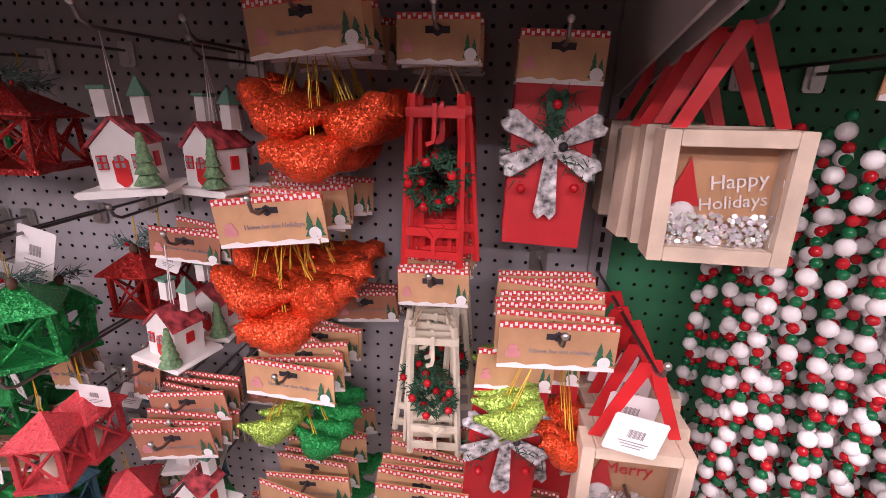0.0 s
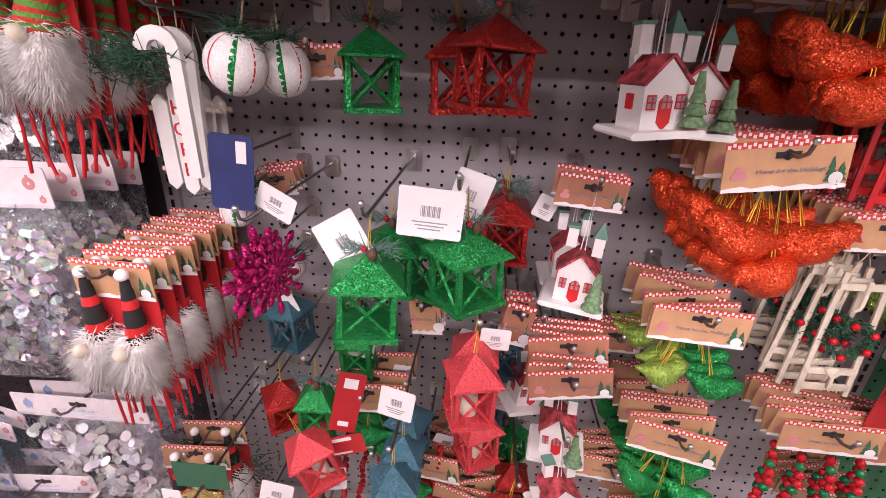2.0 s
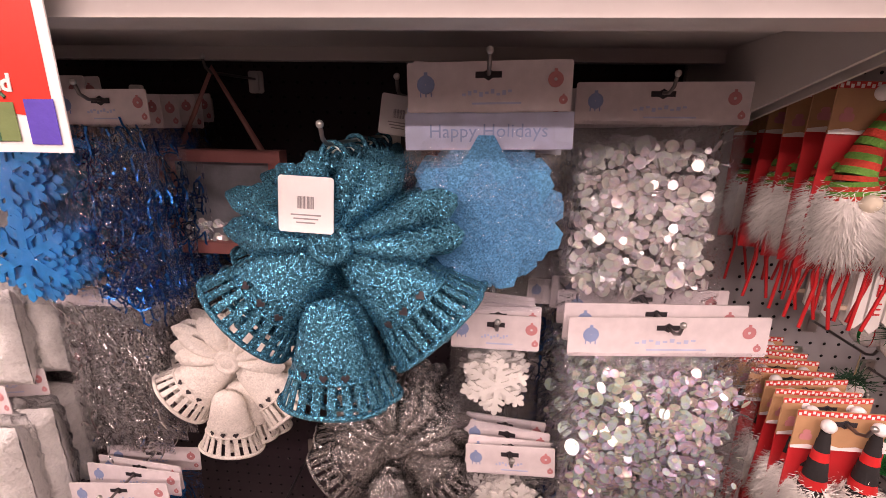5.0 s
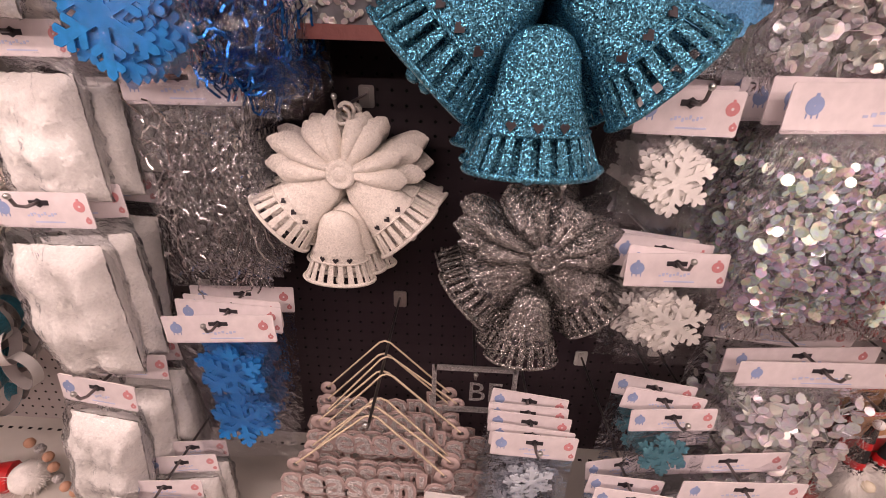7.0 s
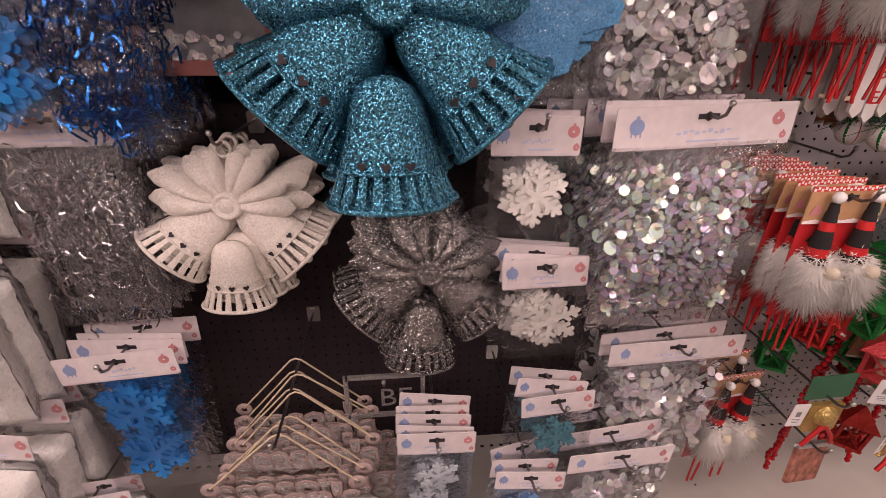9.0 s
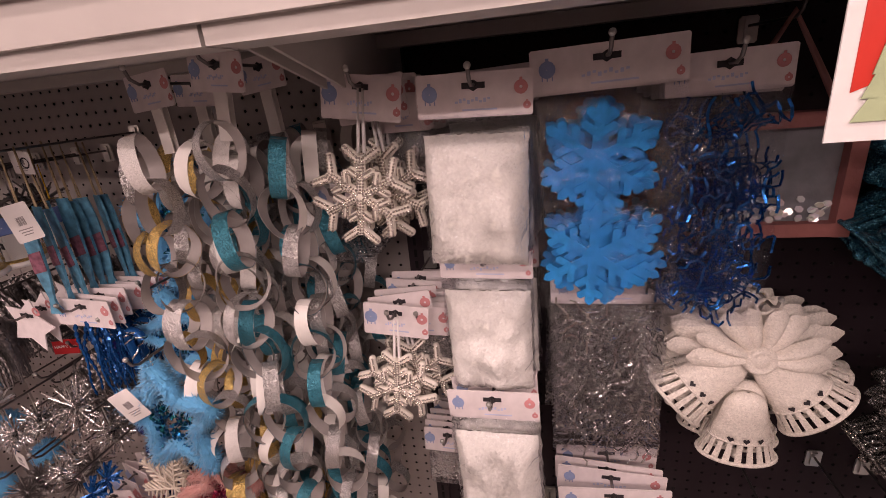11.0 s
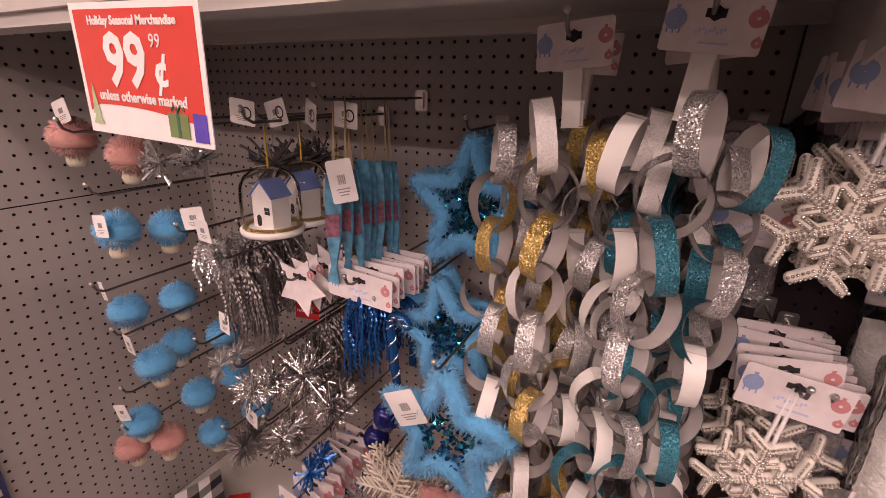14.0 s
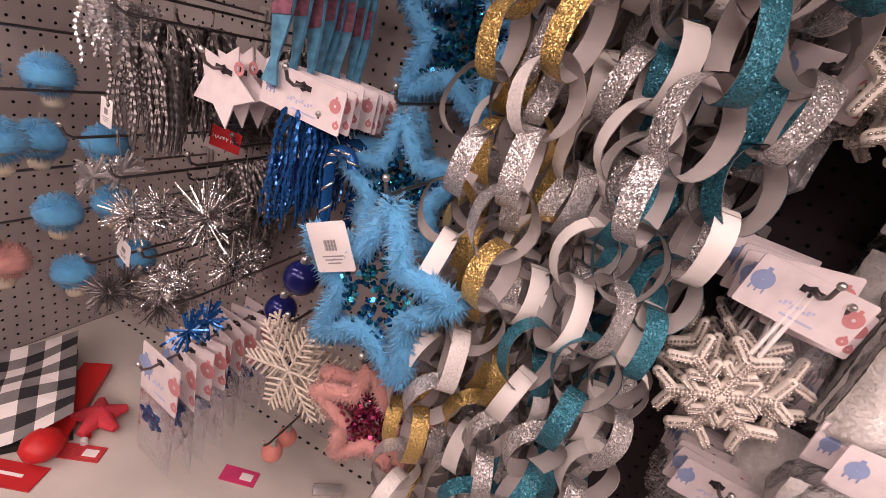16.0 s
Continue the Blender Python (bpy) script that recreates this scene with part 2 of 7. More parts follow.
# ---- mesh building ----
class Build:
    """Collects simple solids into one mesh."""

    def __init__(self):
        self.v, self.f, self.s, self.k = [], [], [], []

    def add(self, verts, faces, smooth=False, slot=0):
        o = len(self.v)
        self.v += [tuple(p) for p in verts]
        self.f += [tuple(i + o for i in f) for f in faces]
        self.s += [smooth] * len(faces)
        self.k += [slot] * len(faces)
        return self

    def box(self, c, size, rot=None, slot=0, bevel=0.0):
        hx, hy, hz = (q / 2 for q in size)
        if bevel:
            b = min(bevel, hx * 0.9, hz * 0.9)
            ring = [(-hx + b, -hz), (hx - b, -hz), (hx, -hz + b), (hx, hz - b), (hx - b, hz), (-hx + b, hz), (-hx, hz - b), (-hx, -hz + b)]
            pts = [Vector((x, y, z)) for y in (-hy, hy) for x, z in ring]
            faces = [tuple(range(8)), tuple(range(15, 7, -1))] + [(i, i + 8, (i + 1) % 8 + 8, (i + 1) % 8) for i in range(8)]
        else:
            pts = [Vector((x, y, z)) for x in (-hx, hx) for y in (-hy, hy) for z in (-hz, hz)]
            faces = [(0, 1, 3, 2), (4, 6, 7, 5), (0, 4, 5, 1), (2, 3, 7, 6), (0, 2, 6, 4), (1, 5, 7, 3)]
        if rot is not None:
            pts = [rot @ p for p in pts]
        return self.add([p + Vector(c) for p in pts], faces, False, slot)

    def tube(self, pts, r, sides=6, smooth=True, slot=0, caps=True):
        pts = [Vector(p) for p in pts]
        rad = r if isinstance(r, (list, tuple)) else [r] * len(pts)
        verts, faces = [], []
        up = None
        for i, p in enumerate(pts):
            d = (pts[min(i + 1, len(pts) - 1)] - pts[max(i - 1, 0)])
            d = d.normalized() if d.length > 1e-9 else Vector((0, 0, 1))
            if up is None:
                up = Vector((0, 0, 1)) if abs(d.z) < 0.9 else Vector((1, 0, 0))
            a = d.cross(up)
            a = a.normalized() if a.length > 1e-6 else Vector((1, 0, 0))
            b = a.cross(d).normalized()
            up = b
            for k in range(sides):
                w = 2 * math.pi * k / sides
                verts.append(p + (a * math.cos(w) + b * math.sin(w)) * rad[i])
        for i in range(len(pts) - 1):
            for k in range(sides):
                faces.append((i * sides + k, i * sides + (k + 1) % sides, (i + 1) * sides + (k + 1) % sides, (i + 1) * sides + k))
        self.add(verts, faces, smooth, slot)
        if caps:
            n = len(pts)
            self.add(verts[:sides], [tuple(range(sides - 1, -1, -1))], False, slot)
            self.add(verts[-sides:], [tuple(range(sides))], False, slot)
        return self

    def lathe(self, profile, sides=16, m=None, slot=0, smooth=True, squash=1.0):
        verts, faces = [], []
        for r, z in profile:
            for k in range(sides):
                w = 2 * math.pi * k / sides
                p = Vector((r * math.cos(w), r * math.sin(w) * squash, z))
                verts.append(m @ p if m is not None else p)
        for i in range(len(profile) - 1):
            for k in range(sides):
                faces.append((i * sides + k, i * sides + (k + 1) % sides, (i + 1) * sides + (k + 1) % sides, (i + 1) * sides + k))
        return self.add(verts, faces, smooth, slot)

    def ball(self, c, r, seg=10, rings=7, slot=0, scale=(1, 1, 1), rot=None):
        verts, faces = [], []
        for i in range(rings + 1):
            a = math.pi * i / rings
            for k in range(seg):
                w = 2 * math.pi * k / seg
                p = Vector((r * math.sin(a) * math.cos(w) * scale[0], r * math.sin(a) * math.sin(w) * scale[1], r * math.cos(a) * scale[2]))
                verts.append((rot @ p if rot is not None else p) + Vector(c))
        for i in range(rings):
            for k in range(seg):
                faces.append((i * seg + k, (i + 1) * seg + k, (i + 1) * seg + (k + 1) % seg, i * seg + (k + 1) % seg))
        return self.add(verts, faces, True, slot)

    def plate(self, outline, y0, y1, slot=0, m=None):
        """A flat piece with the outline in x and z."""
        n = len(outline)
        pts = [Vector((x, y, z)) for y in (y0, y1) for x, z in outline]
        if m is not None:
            pts = [m @ p for p in pts]
        faces = [tuple(range(n)), tuple(range(2 * n - 1, n - 1, -1))] + [(i, i + n, (i + 1) % n + n, (i + 1) % n) for i in range(n)]
        return self.add(pts, faces, False, slot)

    def disc(self, c, r, m, n=10, thick=0.0006, slot=0):
        ring = [(r * math.cos(2 * math.pi * k / n), r * math.sin(2 * math.pi * k / n)) for k in range(n)]
        return self.plate(ring, -thick, thick, slot, Matrix.Translation(c) @ m)

    def mesh(self, name):
        me = bpy.data.meshes.new(name)
        me.from_pydata(self.v, [], self.f)
        me.polygons.foreach_set("use_smooth", self.s)
        me.polygons.foreach_set("material_index", self.k)
        me.update()
        return me


def part(name, b, material, parent=None, label=""):
    """One mesh object, under a thing when a parent is given."""
    me = b.mesh(name) if isinstance(b, Build) else b
    for q in material if isinstance(material, (list, tuple)) else (material,):
        me.materials.append(q)
    ob = new(name, me)
    ob.parent = parent
    if label:
        ob["label"] = label
    return ob


def thing(name, label, category, group=""):
    return tagged(new(name), label, category, group)


def structure(name, b, material, label=""):
    return tagged(part(name, b, material), label, "", "", "structure")


_letters = {}


def text_mesh(words, size, align="CENTER", bold=0.0):
    key = (words, size, align, bold)
    if key not in _letters:
        cu = bpy.data.curves.new("letters", "FONT")
        cu.body, cu.size, cu.align_x, cu.align_y, cu.extrude, cu.resolution_u = words, size, align, "CENTER", 0.0003, 2
        cu.offset = bold
        ob = new("letters", cu)
        bpy.context.view_layer.update()
        me = bpy.data.meshes.new_from_object(ob.evaluated_get(bpy.context.evaluated_depsgraph_get()))
        bpy.data.objects.remove(ob)
        _letters[key] = me
    return _letters[key].copy()


def lettering(words, size, material, parent, x, y, z, lean=0.0, align="CENTER", bold=0.0):
    me = text_mesh(words, size, align, bold)
    me.materials.clear()
    ob = part("lettering", me, material, parent)
    ob.matrix_basis = pose(x, y, z, 90, lean, 0)
    return ob


rng = random.Random(7)


def jig(a):
    return rng.uniform(-a, a)


# ---- large structure ----
XL, XB, XA, XG, XR = -3.12, -1.86, -0.55, 0.80, 2.02
DECK, SHELF = 0.25, 1.405
PITCH = 0.0254


def pegboard(name, u0, u1, z0, z1, place, material, label):
    """A board with real round holes on a one-inch grid, 5 mm thick."""
    nu, nz = int((u1 - u0) / PITCH), int((z1 - z0) / PITCH)
    verts, faces, slot = [], [], []
    r, sides = 0.0031, 8
    ring = [(math.cos(math.pi / 4 * k + math.pi / 4), math.sin(math.pi / 4 * k + math.pi / 4)) for k in range(sides)]
    su, sz = (u1 - u0) / nu, (z1 - z0) / nz
    for i in range(nu):
        for j in range(nz):
            cu, cz = u0 + (i + 0.5) * su, z0 + (j + 0.5) * sz
            o = len(verts)
            for k in range(sides):
                x, y = ring[k]
                q = max(abs(x), abs(y))
                verts.append(place(cu + x / q * su / 2, cz + y / q * sz / 2, 0))
            # Hole walls get slot 1, darkened as if in shade.
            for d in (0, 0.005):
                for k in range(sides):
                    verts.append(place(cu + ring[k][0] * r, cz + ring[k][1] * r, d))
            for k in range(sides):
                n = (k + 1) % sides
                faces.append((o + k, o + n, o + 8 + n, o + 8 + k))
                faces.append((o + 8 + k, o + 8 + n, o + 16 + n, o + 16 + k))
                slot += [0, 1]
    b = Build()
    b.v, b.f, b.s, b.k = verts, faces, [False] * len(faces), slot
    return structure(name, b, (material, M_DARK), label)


def back_place(u, z, d):
    return (u, d, z)


def side_place(u, z, d):
    return (XL - d, u, z)


pegboard("wall_back_red_bay", XA, XG, DECK, 1.52, back_place, M_PEG, "grey pegboard back panel of a shop bay")
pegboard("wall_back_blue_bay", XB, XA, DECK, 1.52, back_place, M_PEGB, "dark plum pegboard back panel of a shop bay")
pegboard("wall_back_silver_bay", XL, XB, DECK, 1.52, back_place, M_PEGC, "grey pegboard back panel of a shop bay")
pegboard("wall_back_green_bay", XG, XR, DECK, 1.52, back_place, M_PEGG, "green pegboard back panel of a shop bay")
pegboard("wall_side_upper", -0.565, 0.0, 1.1405, 1.52, side_place, M_PEGC, "upper pegboard side panel")
pegboard("wall_side_lower", -0.565, 0.0, DECK, 1.1380, side_place, M_PEGC, "lower pegboard side panel")
# Cores behind the boards, coloured as the darkness seen through the holes.
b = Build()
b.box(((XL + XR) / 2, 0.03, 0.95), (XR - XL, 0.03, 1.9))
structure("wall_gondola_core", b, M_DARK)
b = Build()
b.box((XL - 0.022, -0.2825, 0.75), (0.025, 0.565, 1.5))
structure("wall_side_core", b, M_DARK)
for sx in (XB, XA, XG):
    b = Build()
    b.box((sx, -0.004, 0.83), (0.030, 0.012, 1.34))
    for k in range(48):
        b.box((sx, -0.0105, 0.28 + k * 0.025), (0.006, 0.002, 0.016), slot=1)
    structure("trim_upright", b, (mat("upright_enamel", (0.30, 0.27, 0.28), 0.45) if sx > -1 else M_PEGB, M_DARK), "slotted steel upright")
b = Build()
b.box((XL - 0.012, -0.581, 0.86), (0.05, 0.03, 1.28))
for k in range(46):
    b.box((XL + 0.0135, -0.581, 0.30 + k * 0.025), (0.002, 0.012, 0.015), slot=1)
structure("trim_end_post", b, (M_NAVY, M_STEEL), "navy slotted end post")

b = Build()
for x0, x1 in ((XL, XB), (XB, XA), (XA, XG), (XG, XR)):
    b.box(((x0 + x1) / 2, -0.305, DECK - 0.014), (x1 - x0 - 0.003, 0.61, 0.028))
    for k in range(int((x1 - x0) / 0.025) - 1):
        b.box((x0 + 0.025 + k * 0.025, -0.035, DECK + 0.0004), (0.009, 0.006, 0.0008), slot=1)
structure("floor_base_deck", b, (M_DECK, M_DARK), "white enamelled base deck of the shelving")
b = Build()
b.box(((XL + XR) / 2, -0.58, 0.11), (XR - XL, 0.02, 0.22))
structure("trim_kick_plate", b, M_STEEL)

# the shelf over the hooks: tray, rolled front lip, brackets
b = Build()
for x0, x1 in ((XL - 0.05, XB), (XB, XA), (XA, XG), (XG, XR)):
    cx, w = (x0 + x1) / 2, x1 - x0 - 0.004
    b.box((cx, -0.245, 1.476), (w, 0.49, 0.012))
    b.box((cx, -0.482, 1.459), (w, 0.016, 0.055))
    b.box((cx, -0.465, 1.435), (w, 0.04, 0.006))
    b.box((cx, -0.12, 1.462), (w, 0.02, 0.022))
    for bx in (x0 + 0.012, x1 - 0.012):
        b.plate([(-0.47, 1.449), (-0.47, 1.472), (-0.005, 1.472), (-0.005, 1.34), (-0.03, 1.34)], bx - 0.002, bx + 0.002, 0, Matrix(((0, 1, 0, 0), (1, 0, 0, 0), (0, 0, 1, 0), (0, 0, 0, 1))))
structure("shelf_over", b, M_STEEL, "white steel shelf with a price-rail lip")
b = Build()
b.box(((XL + XR) / 2, -0.494, 1.464), (XR - XL + 0.05, 0.008, 0.034))
b.box(((XL + XR) / 2, -0.498, 1.484), (XR - XL + 0.05, 0.014, 0.006))
structure("trim_price_rail", b, M_STEEL, "white price rail along the shelf")
b = Build()
b.box((-0.7, -1.8, -0.01), (12, 9, 0.02))
structure("floor", b, M_FLOOR, "pale vinyl shop floor")
b = Build()
b.box((-0.7, -1.8, 3.31), (12, 9, 0.02))
structure("ceiling", b, M_CEIL)
for nm, c, s in (("wall_north", (-0.7, 2.75, 1.65), (12, 0.1, 3.3)), ("wall_south", (-0.7, -6.35, 1.65), (12, 0.1, 3.3)), ("wall_west", (-6.75, -1.8, 1.65), (0.1, 9, 3.3)), ("wall_east", (5.35, -1.8, 1.65), (0.1, 9, 3.3))):
    b = Build()
    b.box(c, s)
    structure(nm, b, M_PAINT)
b = Build()
b.box((-0.7, -2.35, 0.85), (6.0, 0.5, 1.7))
structure("wall_opposite_gondola", b, mat("opposite_bay", (0.22, 0.16, 0.16), 0.7, var=0.5, scale=7), "stocked bay across the aisle")


def tube_fixture(x, y, turn=0.0):
    t = thing("ceiling_light", "long white fluorescent tube light on the ceiling", "light", "ceiling tube lights")
    b = Build()
    b.box((0, 0, 0.03), (2.4, 0.16, 0.06))
    part("housing", b, M_STEEL, t)
    b = Build()
    b.tube([(-1.15, 0, -0.012), (1.15, 0, -0.012)], 0.018, 8)
    part("tube", b, M_TUBE, t, "glowing white tube")
    t.matrix_basis = pose(x, y, 3.235, 0, 0, turn)
    return t


M_TUBE = bpy.data.materials.new("glowing_tube")
M_TUBE.use_nodes = True
M_TUBE.node_tree.nodes["Principled BSDF"].inputs["Emission Color"].default_value = (1.0, 0.93, 0.92, 1)
M_TUBE.node_tree.nodes["Principled BSDF"].inputs["Emission Strength"].default_value = 6.0
# Housings out of view; those at -5.5 go with the added far lamps.
for lx in (-4.2, -1.4, 1.4):
    for ly in (-1.55, -3.6, -5.5, 1.3):
        tube_fixture(lx, ly)


# ---- things ----
def hook(x, z, reach, drop=0.0):
    """A peg hook: wire with an upturned tip, crossbar and back plate."""
    t = thing("peg_hook", "dark steel peg hook fixed in the pegboard", "hook", "peg hooks")
    b = Build()
    b.tube([(0, 0, 0), (0, -reach * 0.5, -0.002 - drop / 2), (0, -reach + 0.012, -0.004 - drop), (0, -reach, 0.002 - drop), (0, -reach - 0.005, 0.014 - drop)], 0.0024, 6)
    part("wire", b, M_WIRE, t)
    b = Build()
    b.box((0, -0.0035, -0.005), (0.027, 0.003, 0.038), bevel=0.003)
    b.box((0, -0.006, -0.005), (0.012, 0.004, 0.03), bevel=0.002)
    part("back_plate", b, M_ZINC, t)
    b = Build()
    b.ball((0, -reach - 0.006, 0.016 - drop), 0.0042, 8, 6)
    part("tip", b, M_ZINC, t)
    t.matrix_basis = pose(x, -0.001, z)
    return t


def hang(proto, x, y, z, n=1, dy=0.022, tilt=3.0, turn=8.0, slip=0.004, reach=None, bar=True):
    """Hangs n of a product on one hook, the first at the tip."""
    far = (reach or -y + 0.03)
    if bar:
        hook(x, z + 0.004, far)
    for i in range(n):
        m = pose(x + jig(slip), min(y + i * dy + (jig(dy * 0.2) if i else 0), -0.02), z + (jig(slip) if i else 0), jig(2), jig(tilt), jig(turn))
        if i == 0:
            proto.matrix_basis = pose(x, y, z, 0, jig(tilt), jig(turn * 0.5))
        else:
            copy_thing(proto, m)
    return proto


# No real opening: a thin plate, coloured dark like a shaded punched slot.
def slot_cut(b, y, w=0.03):
    b.plate([(-w / 2, -0.004), (-0.005, -0.004), (0, -0.007), (0.005, -0.004), (w / 2, -0.004), (w / 2, 0.003), (0.005, 0.003), (0, 0.006), (-0.005, 0.003), (-w / 2, 0.003)], y - 0.0004, y)


def rose_header(parent, w, h, top=0.014):
    """Pale printed header card with a blue bauble and rose baubles."""
    b = Build()
    cz = top - h / 2
    b.box((0, 0, cz), (w, 0.0016, h), bevel=0.002)
    card = part("header_card", b, M_PALE, parent, "pale printed header card")
    y = -0.0009
    b = Build()
    for sx, sz, r in ((-w * 0.385, cz + h * 0.06, h * 0.19),):
        b.lathe([(0.0005, 0), (r, 0)], 14, pose(sx, y - 0.0004, sz, 90, 0, 0))
        b.box((sx, y - 0.0003, sz + r * 1.1), (r * 0.4, 0.0005, r * 0.4))
        for k in (-0.6, 0, 0.6):
            b.box((sx + r * k, y - 0.0003, sz - r * 1.05), (r * 0.14, 0.0005, r * 0.5))
    part("print_bauble", b, M_INKBLUE, card)
    for sx, sz, r in ((w * 0.40, cz + h * 0.12, h * 0.16), (w * 0.45, cz - h * 0.28, h * 0.09)):
        b = Build()
        b.lathe([(r * 0.22, 0), (r, 0)], 12, pose(sx, y - 0.0004, sz, 90, 0, 0))
        b.box((sx, y - 0.0003, sz + r * 1.1), (r * 0.4, 0.0005, r * 0.4))
        part("print_bauble", b, M_INKPINK, card)
    b = Build()
    for k in range(9):
        b.box((-w * 0.15 + k * w * 0.035, y - 0.0003, cz - h * 0.12 + (k % 3 - 1) * h * 0.03), (w * 0.022, 0.0004, h * (0.05 + 0.04 * (k % 2))))
    b.box((w * 0.05, y - 0.0003, cz - h * 0.33), (w * 0.3, 0.0004, h * 0.04))
    part("print_line", b, M_INKPALE, card)
    b = Build()
    slot_cut(b, y, min(0.03, w * 0.2))
    part("hang_slot", b, M_INK, card)
    return card


def kraft_header(parent, w=0.128, h=0.055, top=0.016, material=None, words=True):
    b = Build()
    cz = top - h / 2
    b.box((0, 0, cz), (w, 0.0018, h))
    card = part("header_card", b, material or M_KRAFT, parent, "kraft header card with gingham edge")
    y = -0.001
    b = Build()
    b.box((0, y - 0.0001, top - h * 0.07), (w, 0.0004, h * 0.13))
    part("gingham_band", b, M_RED, card)
    b = Build()
    n = int(w / 0.0052)
    for k in range(n):
        b.box((-w / 2 + (k + 0.5) * w / n, y - 0.0004, top - h * (0.05 if k % 2 else 0.09)), (w / n * 0.62, 0.0004, h * 0.07))
    b.plate([(-w / 2, top - h)] + [(-w / 2 + w * k / 12, top - h * (0.93 - 0.05 * (k % 3) / 2)) for k in range(13)] + [(w / 2, top - h)], y - 0.0006, y - 0.0002)
    part("white_print", b, M_WHITE, card)
    b = Build()
    for tx, th in ((w * 0.36, 0.5), (w * 0.44, 0.38)):
        for k in range(3):
            zz = top - h * 0.86 + h * th * k * 0.27
            ww = w * 0.055 * (1 - k * 0.25)
            b.plate([(tx - ww, zz), (tx + ww, zz), (tx, zz + h * th * 0.45)], y - 0.0010 - k * 0.0002, y - 0.0008)
    part("tree_print", b, M_INKGREEN, card)
    b = Build()
    tx, tz = -w * 0.37, top - h * 0.68
    b.box((tx, y - 0.0009, tz), (w * 0.13, 0.0004, h * 0.16), bevel=0.002)
    b.box((tx, y - 0.0009, tz + h * 0.13), (w * 0.08, 0.0004, h * 0.12), bevel=0.002)
    part("truck_print", b, M_INKPINK, card)
    b = Build()
    b.lathe([(0.0002, 0), (h * 0.13, 0)], 12, pose(w * 0.40, y - 0.0016, top - h * 0.80, 90, 0, 0))
    part("price_dot", b, M_WHITE, card)
    b = Build()
    slot_cut(b, y - 0.0004, 0.026)
    part("hang_slot", b, M_INK, card)
    if words:
        lettering("Home for the Holidays", h * 0.135, M_BARS, card, w * 0.04, y - 0.0012, top - h * 0.60)
    return card


def barcode_tag(parent, w=0.055, h=0.055, z=-0.03, x=0.0, y=-0.004, lean=0.0, material=None):
    b = Build()
    b.box((0, 0, 0), (w, 0.0008, h), bevel=0.0022)
    tag = part("price_tag", b, material or M_WHITE, parent, "white barcode tag")
    tag.matrix_basis = pose(x, y, z, jig(5), lean, jig(12))
    b = Build()
    for k in range(12):
        b.box((-w * 0.15 + k * w * 0.026, -0.0006, h * 0.04), (w * (0.007 + 0.008 * (k * 7 % 3)), 0.0003, h * 0.22))
    for k in range(3):
        b.box((0, -0.0006, -h * (0.18 + 0.07 * k)), (w * (0.55 - 0.1 * k), 0.0003, h * 0.025))
    part("barcode", b, M_BARS, tag)
    return tag


def pillow(b, w, h, d, top, nx=10, nz=12, wob=0.003, seed=0, lump=0.0, sharp=3):
    """A sealed bag: two bulged sheets joined at the edge."""
    r = random.Random(seed)
    for s in (-1, 1):
        verts, faces = [], []
        for j in range(nz + 1):
            for i in range(nx + 1):
                u, v = 2 * i / nx - 1, 2 * j / nz - 1
                e = max(0.0, (1 - abs(u) ** sharp)) * max(0.0, (1 - abs(v) ** sharp))
                edge = 1 if e == 0 else 0
                verts.append((u * w / 2 + r.uniform(-wob, wob) * 0.5, s * (d / 2 * e * (1 + lump * noise.noise((u * 2.2 + seed, v * 2.6, s))) + 0.0008) + (0 if edge else r.uniform(-wob, wob)), top - h / 2 + v * h / 2 + r.uniform(-wob, wob) * 0.5))
        for j in range(nz):
            for i in range(nx):
                a = j * (nx + 1) + i
                faces.append((a, a + 1, a + nx + 2, a + nx + 1) if s < 0 else (a, a + nx + 1, a + nx + 2, a + 1))
        b.add(verts, faces, True)
    return b


def snowflake(b, r, y0, y1, arm=0.16, n=6, m=None, round_tips=True):
    """A six-armed flat flake with side branches."""
    m = m if m is not None else Matrix()
    for k in range(n):
        q = m @ pose(0, 0, 0, 0, 60 * k if n == 6 else 360 / n * k, 0)
        a = r * arm / 2
        b.plate([(-a, 0), (a, 0), (a, r * 0.92), (0, r), (-a, r * 0.92)], y0, y1, 0, q)
        for f, ln in ((0.42, 0.30), (0.68, 0.24)):
            for s in (-1, 1):
                p = q @ pose(0, 0, r * f, 0, s * 58, 0)
                b.plate([(-a * 0.8, 0), (a * 0.8, 0), (a * 0.8, r * ln), (0, r * ln * 1.12), (-a * 0.8, r * ln)], y0 + 0.0002, y1 - 0.0002, 0, p)
    ring = [(r * 0.2 * math.cos(t * math.pi / 6), r * 0.2 * math.sin(t * math.pi / 6)) for t in range(12)]
    b.plate(ring, y0 - 0.0003, y1 + 0.0003, 0, m)
    return b


